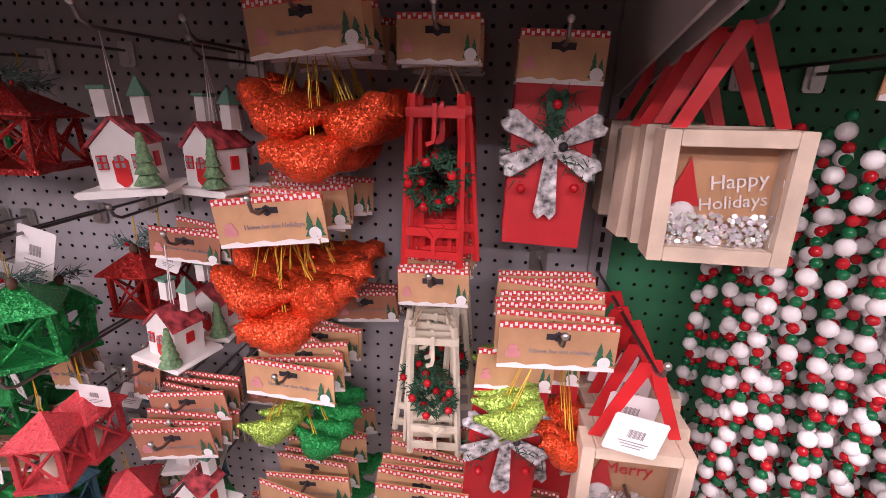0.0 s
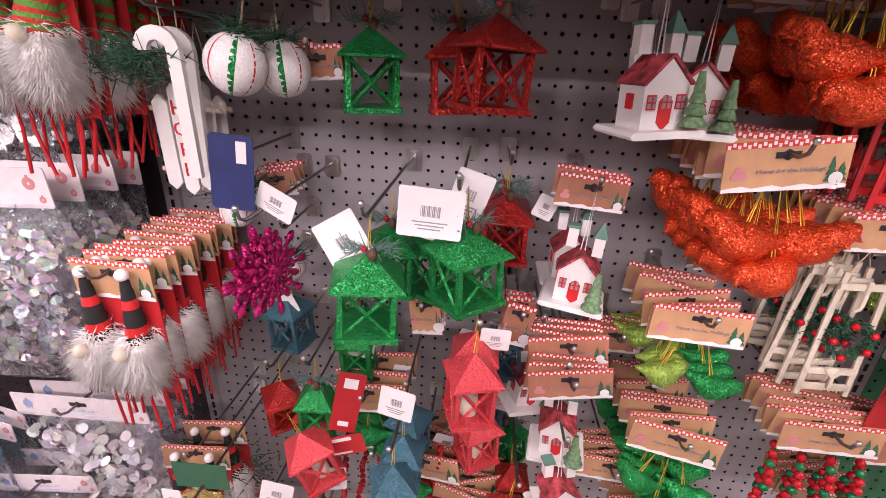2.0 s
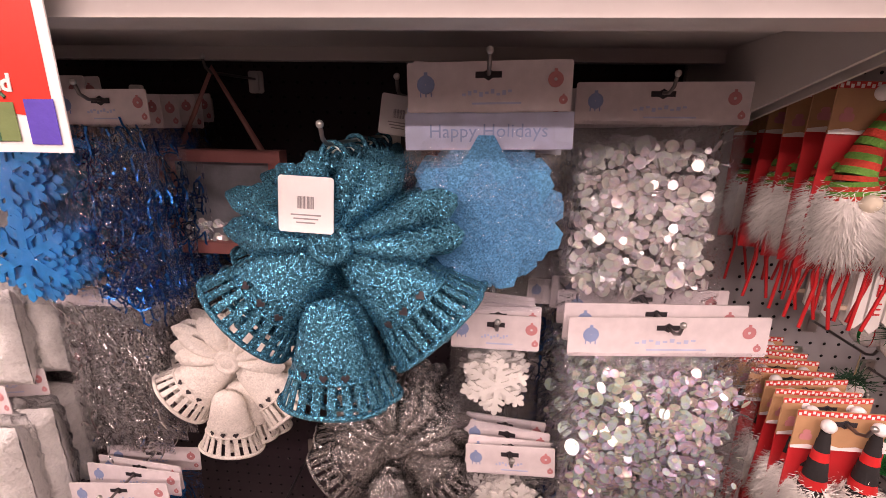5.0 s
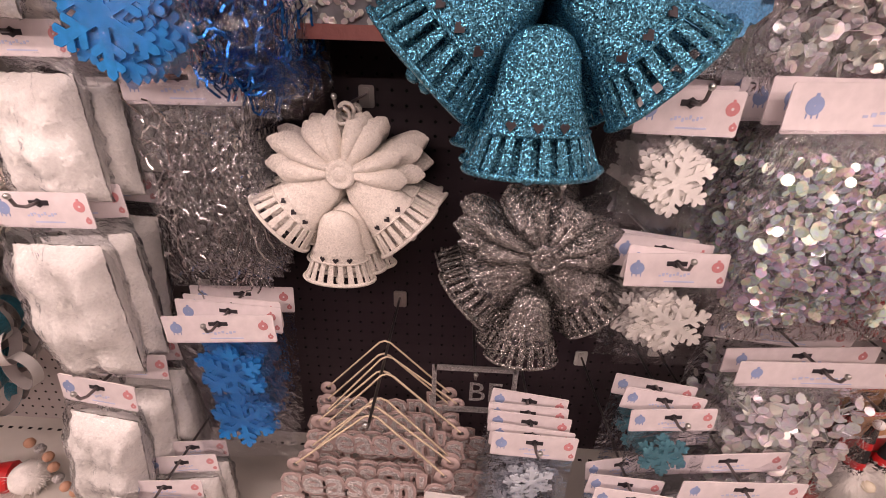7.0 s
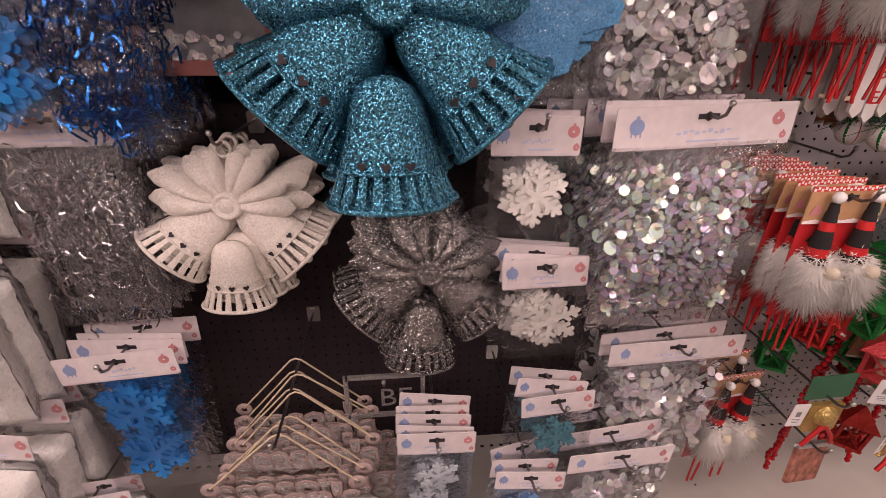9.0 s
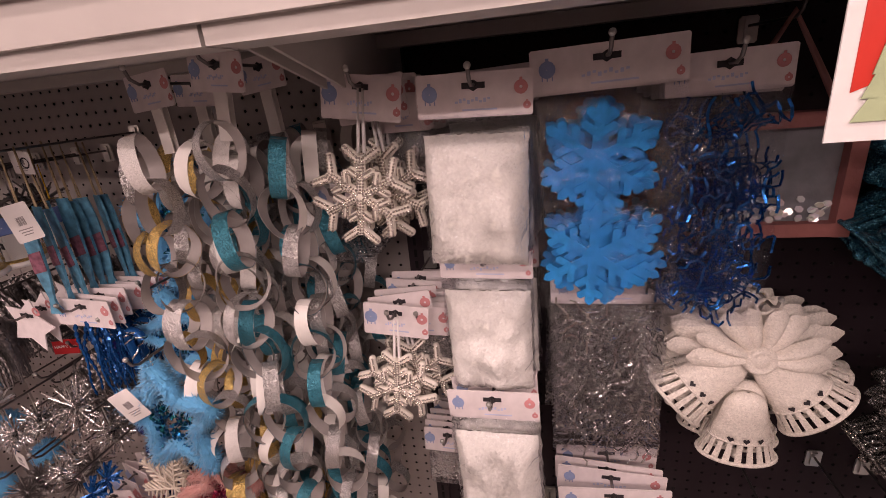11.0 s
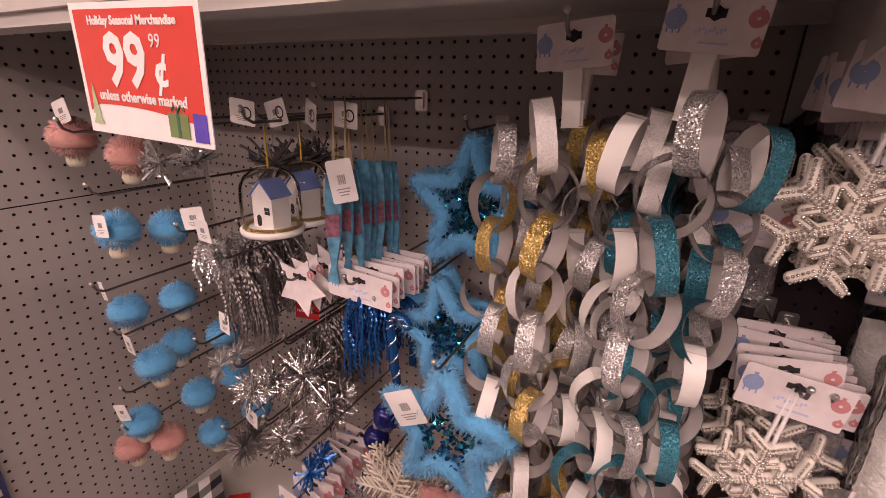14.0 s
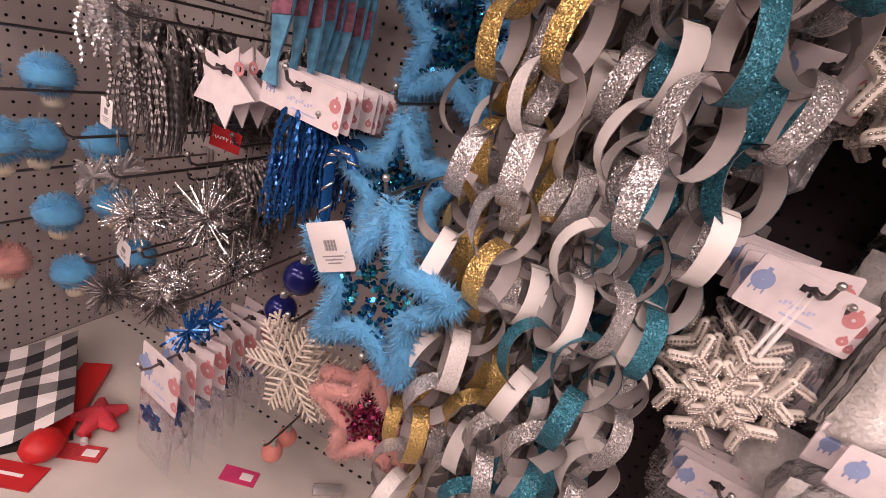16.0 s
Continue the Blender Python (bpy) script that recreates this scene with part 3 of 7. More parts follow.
def disc_bag(w, h, head, material, count, rmin, rmax, label, seed, fill=0.92, film=None):
    t = thing("disc_garland_bag", label, "decoration")
    rose_header(t, w, head)
    b = Build()
    r = random.Random(seed)
    top = 0.014 - head
    for k in range(count):
        x = r.uniform(-0.42, 0.36) * w
        z = top - h * (0.10 + 0.84 * r.random() ** 0.85) * fill
        if r.random() < 0.12:
            x = r.uniform(-0.45, 0.45) * w
        y = r.uniform(-0.011, 0.010)
        rad = r.uniform(rmin, rmax) * (1.7 if r.random() < 0.06 else 1)
        b.disc((x, y, z), rad, pose(0, 0, 0, r.gauss(0, 30), 0, r.gauss(0, 30)), 8, 0.0003)
    part("foil_filling", b, material, t, "shiny foil discs")
    part("film_bag", pillow(Build(), w * 1.02, h, 0.034, top + 0.004, 14, 16, 0.0042, seed), film or M_FILM2, t, "clear crinkled film bag")
    return t


def snow_bag(w, h, head, label, seed):
    t = thing("snow_fluff_bag", label, "decoration", "bags of white snow fluff")
    rose_header(t, w, head)
    top = 0.014 - head
    b = pillow(Build(), w * 0.93, h * 0.88, 0.066, top - h * 0.10, 26, 28, 0.0022, seed, 0.40, 6)
    part("snow_fluff", b, M_SNOW, t, "white sparkling fluff")
    part("film_bag", pillow(Build(), w * 1.0, h, 0.076, top + 0.003, 18, 20, 0.0040, seed, 0.40, 6), M_FILM, t)
    return t


def flake_pack(w, h, head, label, material, r, rows, seed, group="", n_copies=3):
    t = thing("snowflake_pack", label, "decoration", group)
    rose_header(t, w, head)
    top = 0.014 - head
    for k in range(rows):
        for c in range(n_copies):
            b = Build()
            snowflake(b, r, -0.0012, 0.0012, 0.17)
            f = part("snowflake", b, material, t)
            f.matrix_basis = pose(jig(r * 0.25), -0.006 + c * 0.005, top - r * 1.15 - k * r * 1.75 + jig(0.004), jig(5), jig(9), jig(5))
    part("film_bag", pillow(Build(), w, h, 0.02, top + 0.003, 8, 10, 0.0025, seed), M_FILM, t)
    return t


def one_bell(t, material, m, r, h, name="bell"):
    """A pressed bell: dome, band of dark hearts, barred skirt, rim and clapper."""
    b = Build()
    prof = [(0.002, 0), (r * 0.22, -h * 0.015), (r * 0.40, -h * 0.07), (r * 0.52, -h * 0.17), (r * 0.58, -h * 0.30), (r * 0.63, -h * 0.44), (r * 0.69, -h * 0.55), (r * 0.73, -h * 0.575), (r * 0.715, -h * 0.59), (r * 0.75, -h * 0.66), (r * 0.79, -h * 0.70), (r * 0.775, -h * 0.71)]
    b.lathe(prof, 28, m, squash=0.55)
    body = part(name, b, material, t)
    n = 20
    b = Build()
    for k in range(n):
        a = 2 * math.pi * (k + 0.5) / n
        out = []
        for rr, zz, half in ((0.77, 0.69, 0.080), (1.0, 0.985, 0.092)):
            for e in (-half, half):
                for q in (1.0, 0.95):
                    out.append(m @ Vector((r * rr * q * math.cos(a + e), r * rr * q * math.sin(a + e) * 0.55, -h * zz)))
        b.add(out, [(0, 2, 6, 4), (1, 5, 7, 3), (0, 4, 5, 1), (2, 3, 7, 6)])
    part("barred_skirt", b, material, body)
    for rr, zz, th in ((0.775, 0.695, 0.035), (1.01, 0.985, 0.055)):
        b = Build()
        pts = [m @ Vector((r * rr * math.cos(2 * math.pi * k / 30), r * rr * math.sin(2 * math.pi * k / 30) * 0.55, -h * zz)) for k in range(31)]
        b.tube(pts, r * th, 6, caps=False)
        part("rim", b, material, body)
    # Black plates paint the dark inside of heart-shaped cut-outs.
    for k in (-1, 0, 1):
        b = Build()
        a = -math.pi / 2 + k * 0.52
        c = Vector((r * 0.755 * math.cos(a), r * 0.755 * math.sin(a) * 0.55 - 0.0012, -h * 0.635))
        q = r * 0.085
        b.plate([(0, -q), (q, q * 0.2), (q * 0.5, q * 0.8), (0, q * 0.4), (-q * 0.5, q * 0.8), (-q, q * 0.2)], -0.0008, 0.0008, 0, m @ Matrix.Translation(c) @ pose(0, 0, 0, 0, 0, math.degrees(a) + 90))
        part("heart_shade", b, M_INK, body)
    b = Build()
    b.ball(m @ Vector((0, 0, -h * 1.04)), r * 0.13, 10, 8)
    part("clapper", b, material, body)
    return body


def bow_lobe(t, material, top, s, angle, ln, wd, dy, bulge=0.07, name="bow_loop"):
    """One bulged half of a bow loop, rounded at its tip and gathered at the knot."""
    b = Build()
    m = pose(0, dy, top, 0, angle, 0)
    n, c = 10, 6
    verts, faces = [], []
    for i in range(n + 1):
        u = i / n
        half = s * wd * 0.5 * (0.30 + 0.70 * math.sin(math.pi * 0.5 * min(1, u * 1.45))) * (1 - max(0, (u - 0.80) / 0.20) ** 2.2 * 0.86)
        for j in range(c + 1):
            v = j / c * 2 - 1
            verts.append(m @ Vector((v * half, -s * bulge * math.sin(math.pi * min(1, 0.12 + u * 0.9)) * (1 - v * v) ** 0.7, s * (0.03 + u * ln))))
    for i in range(n):
        for j in range(c):
            q = i * (c + 1) + j
            faces.append((q, q + 1, q + c + 2, q + c + 1))
    b.add(verts, faces, True)
    return part(name, b, material, t)


def bell_cluster(s, material, label, tag=True, cord=None):
    """Three bells under a bow, pressed from glittered plastic; s is its width."""
    t = thing("bell_cluster", label, "bell ornament", "hanging bell clusters")
    top = -s * 0.36
    for sd in (-1, 1):
        for a, ln, wd in ((16, 0.30, 0.115), (37, 0.32, 0.135)):
            bow_lobe(t, material, top, s, sd * a, ln, wd, -0.006)
        for a, ln, wd in ((69, 0.35, 0.105), (93, 0.36, 0.13)):
            bow_lobe(t, material, top, s, sd * a, ln, wd, -0.012)
        for a, ln, wd in ((72, 0.46, 0.13), (90, 0.46, 0.13)):
            bow_lobe(t, material, top, s, sd * a, ln, wd, 0.012, 0.05, "ribbon_tail")
    b = Build()
    b.lathe([(0.0005, s * 0.050), (s * 0.04, s * 0.048), (s * 0.05, s * 0.034), (s * 0.06, s * 0.050), (s * 0.080, s * 0.048), (s * 0.090, s * 0.03), (s * 0.095, 0)], 20, pose(0, -s * 0.055, top, 90, 0, 0))
    part("bow_knot", b, material, t)
    one_bell(t, material, pose(-s * 0.055, 0.0, top - s * 0.03, 0, 0, 0) @ pose(0, 0, 0, 0, 46, 0), s * 0.235, s * 0.50)
    one_bell(t, material, pose(s * 0.055, 0.0, top - s * 0.03, 0, 0, 0) @ pose(0, 0, 0, 0, -46, 0), s * 0.235, s * 0.50)
    one_bell(t, material, pose(-s * 0.02, -s * 0.07, top - s * 0.23, 0, 0, 0), s * 0.225, s * 0.46)
    b = Build()
    b.tube([(s * 0.045 * math.cos(2 * math.pi * k / 14), 0, top + s * 0.32 + s * 0.045 * math.sin(2 * math.pi * k / 14)) for k in range(15)], s * 0.012, 6, caps=False)
    part("hanging_ring", b, material, t)
    b = Build()
    b.tube([(-0.006, 0, top + s * 0.34), (-0.002, 0, -0.002), (0.002, 0, -0.002), (0.006, 0, top + s * 0.34)], 0.0012, 5)
    part("cord", b, cord or M_ZINC, t)
    return t


# -- the blue bay --
p = bell_cluster(0.290, G_BLUE, "blue glittered three-bell bow decoration on a hook", cord=M_ZINC)
hang(p, -1.057, -0.345, 1.340, 9, 0.030, 4, 5, 0.006)
t = thing("price_tag", "white barcode tag tied to blue bells", "tag")
barcode_tag(t, 0.058, 0.058, 0, 0, 0, 2)
t.matrix_basis = pose(-1.075, -0.385, 1.280)
t = thing("price_tag", "white barcode tag behind the blue bells", "tag")
barcode_tag(t, 0.048, 0.050, 0, 0, 0, 8)
t.matrix_basis = pose(-1.005, -0.235, 1.372, 0, 0, 12)
hook(-1.005, 1.402, 0.24)
p = bell_cluster(0.245, G_WHITE, "ivory glittered three-bell bow decoration on a hook", cord=M_TWINE)
hang(p, -1.30, -0.175, 1.065, 5, 0.022, 6, 8, 0.006)
p = bell_cluster(0.245, G_PEWTER, "silver glittered three-bell bow decoration on a hook", cord=M_ZINC)
hang(p, -1.005, -0.235, 0.975, 6, 0.022, 6, 8, 0.006)

p = disc_bag(0.215, 0.265, 0.052, G_ICE, 620, 0.004, 0.009, "clear bag of silver foil discs with pale header", 3)
hang(p, -0.670, -0.205, 1.405, 4, 0.045, 2, 5)
p = disc_bag(0.255, 0.29, 0.055, G_IRI, 1000, 0.0035, 0.0075, "clear bag of iridescent foil discs with pale header", 5)
hang(p, -0.648, -0.275, 1.115, 4, 0.05, 2, 5)
p = disc_bag(0.24, 0.25, 0.045, G_ICE, 300, 0.006, 0.011, "clear bag of dull silver discs with pale header", 8, film=M_FILM)
hang(p, -0.590, -0.27, 0.735, 3, 0.05, 4, 8)
p = disc_bag(0.19, 0.19, 0.042, G_ICE, 260, 0.005, 0.010, "clear bag of silver discs hanging over the deck", 9)
hang(p, -0.690, -0.34, 0.565, 3, 0.05, 5, 8)

t = thing("felt_snowflake_bag", "light blue felt snowflakes in a clear bag", "decoration")
rose_header(t, 0.188, 0.055)
b = Build()
b.box((0, -0.0012, -0.063), (0.196, 0.0016, 0.042))
band = part("title_band", b, M_INKPALE, t, "lilac band with title")
lettering("Happy Holidays", 0.022, M_INKBLUE, band, 0, -0.0024, -0.063)
for k in range(5):
    b = Build()
    r = 0.088
    out = []
    for q in range(30):
        a = 2 * math.pi * q / 30
        rr = r * (1.0 if q % 5 in (0, 1) else 0.80 if q % 5 in (2, 4) else 0.70)
        out.append((rr * math.sin(a), rr * math.cos(a) * 1.08))
    b.plate(out, -0.0015, 0.0015)
    f = part("felt_snowflake", b, M_FELT, t)
    f.matrix_basis = pose(jig(0.006), -0.008 + 0.005 * k, -0.165 + jig(0.006), jig(4), jig(25), jig(4))
part("film_bag", pillow(Build(), 0.20, 0.235, 0.03, -0.055, 10, 12, 0.004, 2), M_FILM, t)
hang(t, -0.893, -0.280, 1.418, 4, 0.04, 4, 5)

p = flake_pack(0.122, 0.135, 0.052, "white felt snowflakes in a small clear pack", M_WHITEPL, 0.047, 1, 3, "white snowflake packs", 4)
hang(p, -0.868, -0.255, 1.098, 5, 0.022, 3, 8)
p = flake_pack(0.130, 0.135, 0.050, "white felt snowflakes in a tilted clear pack", M_WHITEPL, 0.050, 1, 4, "white snowflake packs", 4)
hang(p, -0.838, -0.265, 0.895, 4, 0.022, 8, 8)
p = flake_pack(0.125, 0.30, 0.045, "strip of pale snowflakes in a long clear pack", mat("pale_blue_card", (0.55, 0.60, 0.66), 0.6), 0.038, 4, 6, "", 2)
hang(p, -1.005, -0.33, 0.625, 5, 0.02, 6, 8)
p = flake_pack(0.125, 0.14, 0.042, "clear pack of rose and teal flakes", mat("teal_card", (0.12, 0.35, 0.42), 0.4, 0.3), 0.04, 1, 7, "", 2)
hang(p, -0.80, -0.30, 0.66, 3, 0.03, 8, 10)
p = flake_pack(0.12, 0.13, 0.042, "clear pack of pale blue flakes", mat("sky_card", (0.16, 0.34, 0.62), 0.5), 0.04, 1, 8, "", 2)
hang(p, -0.845, -0.34, 0.53, 3, 0.03, 8, 10)

p = flake_pack(0.175, 0.26, 0.050, "glossy blue plastic snowflakes in a clear pack", M_BLUEPL, 0.056, 2, 11, "blue snowflake packs", 5)
hang(p, -1.50, -0.24, 0.742, 4, 0.03, 3, 8)
p = flake_pack(0.17, 0.28, 0.050, "blue foil snowflake garland in a clear bag", mat("cyan_plastic", (0.012, 0.26, 0.66), 0.22, var=0.15, scale=80, bump=0.15), 0.07, 2, 12, "blue snowflake packs", 6)
hang(p, -1.535, -0.255, 1.405, 3, 0.04, 3, 8)


def strand_bag(w, h, head, material, label, count, seed, rr=0.0013, film=None, name="tinsel_bag", group=""):
    """Curled foil strands packed in a clear bag."""
    t = thing(name, label, "decoration", group)
    rose_header(t, w, head)
    r = random.Random(seed)
    b = Build()
    top = 0.014 - head
    for k in range(count):
        p = Vector((r.uniform(-0.42, 0.42) * w, r.uniform(-0.012, 0.012), top - h * r.uniform(0.06, 0.9)))
        pts = []
        a = r.uniform(0, 6.28)
        for q in range(6):
            pts.append(p.copy())
            a += r.uniform(-1.3, 1.3)
            p = p + Vector((math.cos(a) * 0.008, r.uniform(-0.003, 0.003), math.sin(a) * 0.010))
            p.x = max(-0.47 * w, min(0.47 * w, p.x))
        b.tube(pts, rr, 3, smooth=False)
    part("tinsel_filling", b, material, t, "tangled foil strands")
    part("film_bag", pillow(Build(), w * 1.02, h, 0.034, top + 0.004, 10, 14, 0.004, seed), film or M_FILM, t)
    return t


F_SILV = mat("silver_foil", (0.75, 0.73, 0.73), 0.2, 1.0, bump=0.1)
F_BLUE = mat("blue_foil", (0.01, 0.13, 0.42), 0.2, 0.9, bump=0.1)
F_DARK = mat("smoke_foil", (0.24, 0.22, 0.22), 0.42, 0.8, bump=0.1)
p = strand_bag(0.165, 0.29, 0.05, F_SILV, "silver foil strands in a clear bag", 210, 21, 0.0016, M_FILM2)
hang(p, -1.515, -0.19, 1.10, 6, 0.026, 2, 6)
p = strand_bag(0.13, 0.30, 0.045, F_BLUE, "deep blue tinsel strands in a clear bag", 150, 22, 0.0018, M_FILM, "tinsel_bag", "blue tinsel bags")
hang(p, -1.405, -0.24, 1.385, 6, 0.03, 2, 6)
copy_thing(p, pose(-0.745, -0.10, 1.10, 0, 2, 6))
copy_thing(p, pose(-0.74, -0.06, 0.93, 0, -2, 6))

for k, (x, y, z, n) in enumerate(((-1.684, -0.275, 1.387, 4), (-1.690, -0.225, 1.148, 4), (-1.684, -0.275, 0.945, 4), (-1.663, -0.31, 0.665, 4))):
    p = snow_bag(0.137 if k < 3 else 0.118, (0.192, 0.192, 0.25, 0.225)[k], (0.050, 0.042, 0.05, 0.05)[k], "clear bag of white snow fluff with pale header", 30 + k)
    hang(p, x, y, z, 3, 0.062, 3 if k < 2 else 8, 9, 0.008)
p = snow_bag(0.12, 0.15, 0.04, "small clear bag of white fluff above the deck", 41)
hang(p, -1.60, -0.36, 0.47, 4, 0.04, 6, 8)

# glittered wooden word hangers
t = thing("word_sign", "rose glittered word sign on a twine loop", "sign", "seasonal word signs")
GL = glitter("rose_silver_glitter", (0.66, 0.63, 0.63), 1500, 0.8, 0.6, 0.32, var=0.55)
M_SIGNBACK = mat("rose_sign_board", (0.44, 0.33, 0.31), 0.6, var=0.10)
for words, xx, zz, sz in (("season's", -0.01, -0.150, 0.078), ("Greetings", 0.0, -0.215, 0.084)):
    for grow, deep, mtl, nm in ((0.0052, 5, M_SIGNBACK, "sign_plate"), (0.0008, 2, GL, "letters")):
        me = text_mesh(words, sz, bold=grow)
        me.materials.clear()
        o = part(nm, me, mtl, t)
        o.matrix_basis = pose(xx, -0.001 if deep == 5 else -0.0032, zz, 90, 0, 0)
        o.scale = (1, 1, deep)
for sx in (-0.115, 0.115):
    b = Build()
    b.lathe([(0.006, -0.0015), (0.015, -0.0015), (0.015, 0.0015), (0.006, 0.0015)], 14, pose(sx, 0.001, -0.116, 90, 0, 0))
    part("scroll", b, M_SIGNBACK, t)
b = Build()
b.tube([(-0.115, 0, -0.112), (-0.01, 0, -0.004), (0, 0, 0), (0.01, 0, -0.004), (0.115, 0, -0.112)], 0.0018, 5)
part("twine_loop", b, mat("pale_twine", (0.62, 0.50, 0.36), 0.8, bump=0.2), t)
hang(t, -1.245, -0.330, 0.660, 8, 0.024, 5, 6, 0.012)
t = thing("price_tag", "white barcode tag on a word sign", "tag")
barcode_tag(t, 0.062, 0.055, 0, 0, 0, 6)
t.matrix_basis = pose(-1.135, -0.345, 0.498)
t = thing("framed_print", "silver glittered word frame behind the signs", "frame")
b = Build()
for sx in (-0.07, 0.07):
    b.box((sx, 0, 0), (0.008, 0.006, 0.10))
for sz in (-0.046, 0.046):
    b.box((0, 0, sz), (0.14, 0.006, 0.008))
part("frame", b, G_SILVER, t)
lettering("BE", 0.06, G_SILVER, t, 0.02, -0.002, -0.005)
t.matrix_basis = pose(-1.09, -0.20, 0.60)
hook(-1.09, 0.64, 0.22)

# dim frame hanging deep in the bay
t = thing("hanging_picture", "rose-brown hanging shadow frame in the dark bay", "frame")
b = Build()
for sx in (-0.067, 0.067):
    b.box((sx, 0, 0), (0.014, 0.02, 0.125))
for sz in (-0.055, 0.055):
    b.box((0, 0, sz), (0.12, 0.02, 0.014))
part("frame", b, mat("rose_wood", (0.33, 0.12, 0.11), 0.6), t)
b = Build()
b.box((0, 0.004, 0), (0.12, 0.004, 0.10))
part("picture", b, mat("dim_print", (0.20, 0.20, 0.22), 0.6, var=0.3), t)
b = Build()
for k in range(60):
    b.disc((jig(0.055), -0.001, -0.035 + jig(0.012)), 0.004, pose(0, 0, 0, jig(40), 0, jig(40)), 6)
part("foil_sequins", b, G_ICE, t)
b = Build()
b.tube([(-0.05, 0, 0.06), (0, 0, 0.15), (0.05, 0, 0.06)], 0.004, 4)
part("strap", b, mat("rose_strap", (0.45, 0.22, 0.20), 0.7), t)
t.matrix_basis = pose(-1.305, -0.14, 1.235) @ Matrix.Scale(1.35, 4)
hook(-1.305, 1.435, 0.155)


def price_sign(x, z, lean=0.0, size=1.0, y=-0.509):
    """Red and white price sign on the shelf edge."""
    t = thing("price_sign", "red and white 99 cent price sign on the shelf", "sign", "price signs")
    w, h = 0.230, 0.145
    b = Build()
    b.box((0, 0, 0), (w, 0.0012, h))
    base = part("board", b, M_WHITE, t)
    b = Build()
    top, bot = h / 2 - 0.007, -h / 2 + 0.032
    b.plate([(-w / 2 + 0.008, bot - 0.006)] + [(-w / 2 + 0.008 + (w - 0.016) * k / 10, bot + 0.006 * math.sin(k / 10 * math.pi) - 0.012 * k / 10 + 0.002) for k in range(1, 11)] + [(w / 2 - 0.008, top), (-w / 2 + 0.008, top)], -0.0012, -0.0007)
    red = part("red_field", b, mat("sign_red", (0.66, 0.045, 0.03), 0.3, var=0.05, bump=0.02), t)
    lettering("Holiday Seasonal Merchandise", 0.0130, M_WHITE, t, 0, -0.0018, h / 2 - 0.019, bold=0.0004)
    lettering("99", 0.078, M_WHITE, t, -0.018, -0.0018, 0.010, bold=0.0022)
    lettering("99", 0.02, M_WHITE, t, 0.040, -0.0018, 0.033)
    lettering("¢", 0.05, M_WHITE, t, 0.044, -0.0018, 0.004, bold=0.0012)
    lettering("unless otherwise marked", 0.0160, M_WHITE, t, 0, -0.0018, -0.027, bold=0.0005)
    b = Build()
    for k in range(3):
        b.plate([(-0.105 + k * 0.003, -0.062 + k * 0.012), (-0.083 - k * 0.003, -0.062 + k * 0.012), (-0.094, -0.042 + k * 0.014)], -0.0019 - k * 0.0002, -0.0016)
    part("tree_print", b, mat("print_tree", (0.42, 0.50, 0.30), 0.5), t)
    b = Build()
    b.box((0.062, -0.0016, -0.052), (0.034, 0.0004, 0.026))
    part("gift_print", b, mat("print_olive", (0.16, 0.22, 0.08), 0.5), t)
    b = Build()
    b.box((0.098, -0.0016, -0.052), (0.022, 0.0004, 0.030))
    part("gift_print", b, mat("print_violet", (0.10, 0.06, 0.42), 0.5), t)
    b = Build()
    b.tube([(0.052, -0.0016, -0.036), (0.058, -0.0016, -0.030), (0.062, -0.0016, -0.038), (0.068, -0.0016, -0.030), (0.074, -0.0016, -0.036)], 0.0014, 4)
    b.box((0.062, -0.0019, -0.052), (0.005, 0.0004, 0.026))
    part("bow_print", b, M_INKGREEN, t)
    t.matrix_basis = pose(x, y, z, 0, lean, 0) @ Matrix.Scale(size, 4)
    return t


price_sign(-1.322, 1.412, -0.5, 1.06)
price_sign(-2.490, 1.378, 2, 0.88)
price_sign(0.140, 1.395, -3)


# -- paper chains between the silver and the blue bay --
M_PAPER = mat("white_paper", (0.80, 0.76, 0.73), 0.55, var=0.04, bump=0.04, vary=0.08)
M_PAPERINSIDE = mat("grey_paper_inside", (0.44, 0.40, 0.39), 0.6, var=0.06, bump=0.04)
G_PEARL = glitter("pearl_glitter", (0.74, 0.70, 0.68), 1300, 0.25, 0.0, 0.5, var=0.12)


def paper_ring(material, w=0.056, h=0.070, strip=0.021, seed=0):
    """One loop of a paper strip, glued with an overlap at the top."""
    r = random.Random(seed)
    verts, faces, slot = [], [], []
    n = 22
    o = Build()
    # The inner layer takes one grey on every ring, white paper included.
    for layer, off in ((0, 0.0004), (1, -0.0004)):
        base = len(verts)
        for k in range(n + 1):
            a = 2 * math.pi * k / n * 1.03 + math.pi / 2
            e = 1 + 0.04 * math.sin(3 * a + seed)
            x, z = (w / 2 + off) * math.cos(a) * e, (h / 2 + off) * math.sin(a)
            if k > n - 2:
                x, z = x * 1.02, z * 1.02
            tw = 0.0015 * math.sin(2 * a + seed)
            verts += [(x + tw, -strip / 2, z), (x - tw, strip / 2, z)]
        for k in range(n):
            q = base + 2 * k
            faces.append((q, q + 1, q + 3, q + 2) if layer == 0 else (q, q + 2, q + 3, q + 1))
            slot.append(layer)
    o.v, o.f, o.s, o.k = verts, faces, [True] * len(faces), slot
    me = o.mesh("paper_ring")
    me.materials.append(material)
    me.materials.append(M_PAPERINSIDE)
    return me


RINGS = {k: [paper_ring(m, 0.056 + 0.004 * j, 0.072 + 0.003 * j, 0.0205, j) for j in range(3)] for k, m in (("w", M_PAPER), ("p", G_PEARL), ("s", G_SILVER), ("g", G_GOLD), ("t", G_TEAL))}


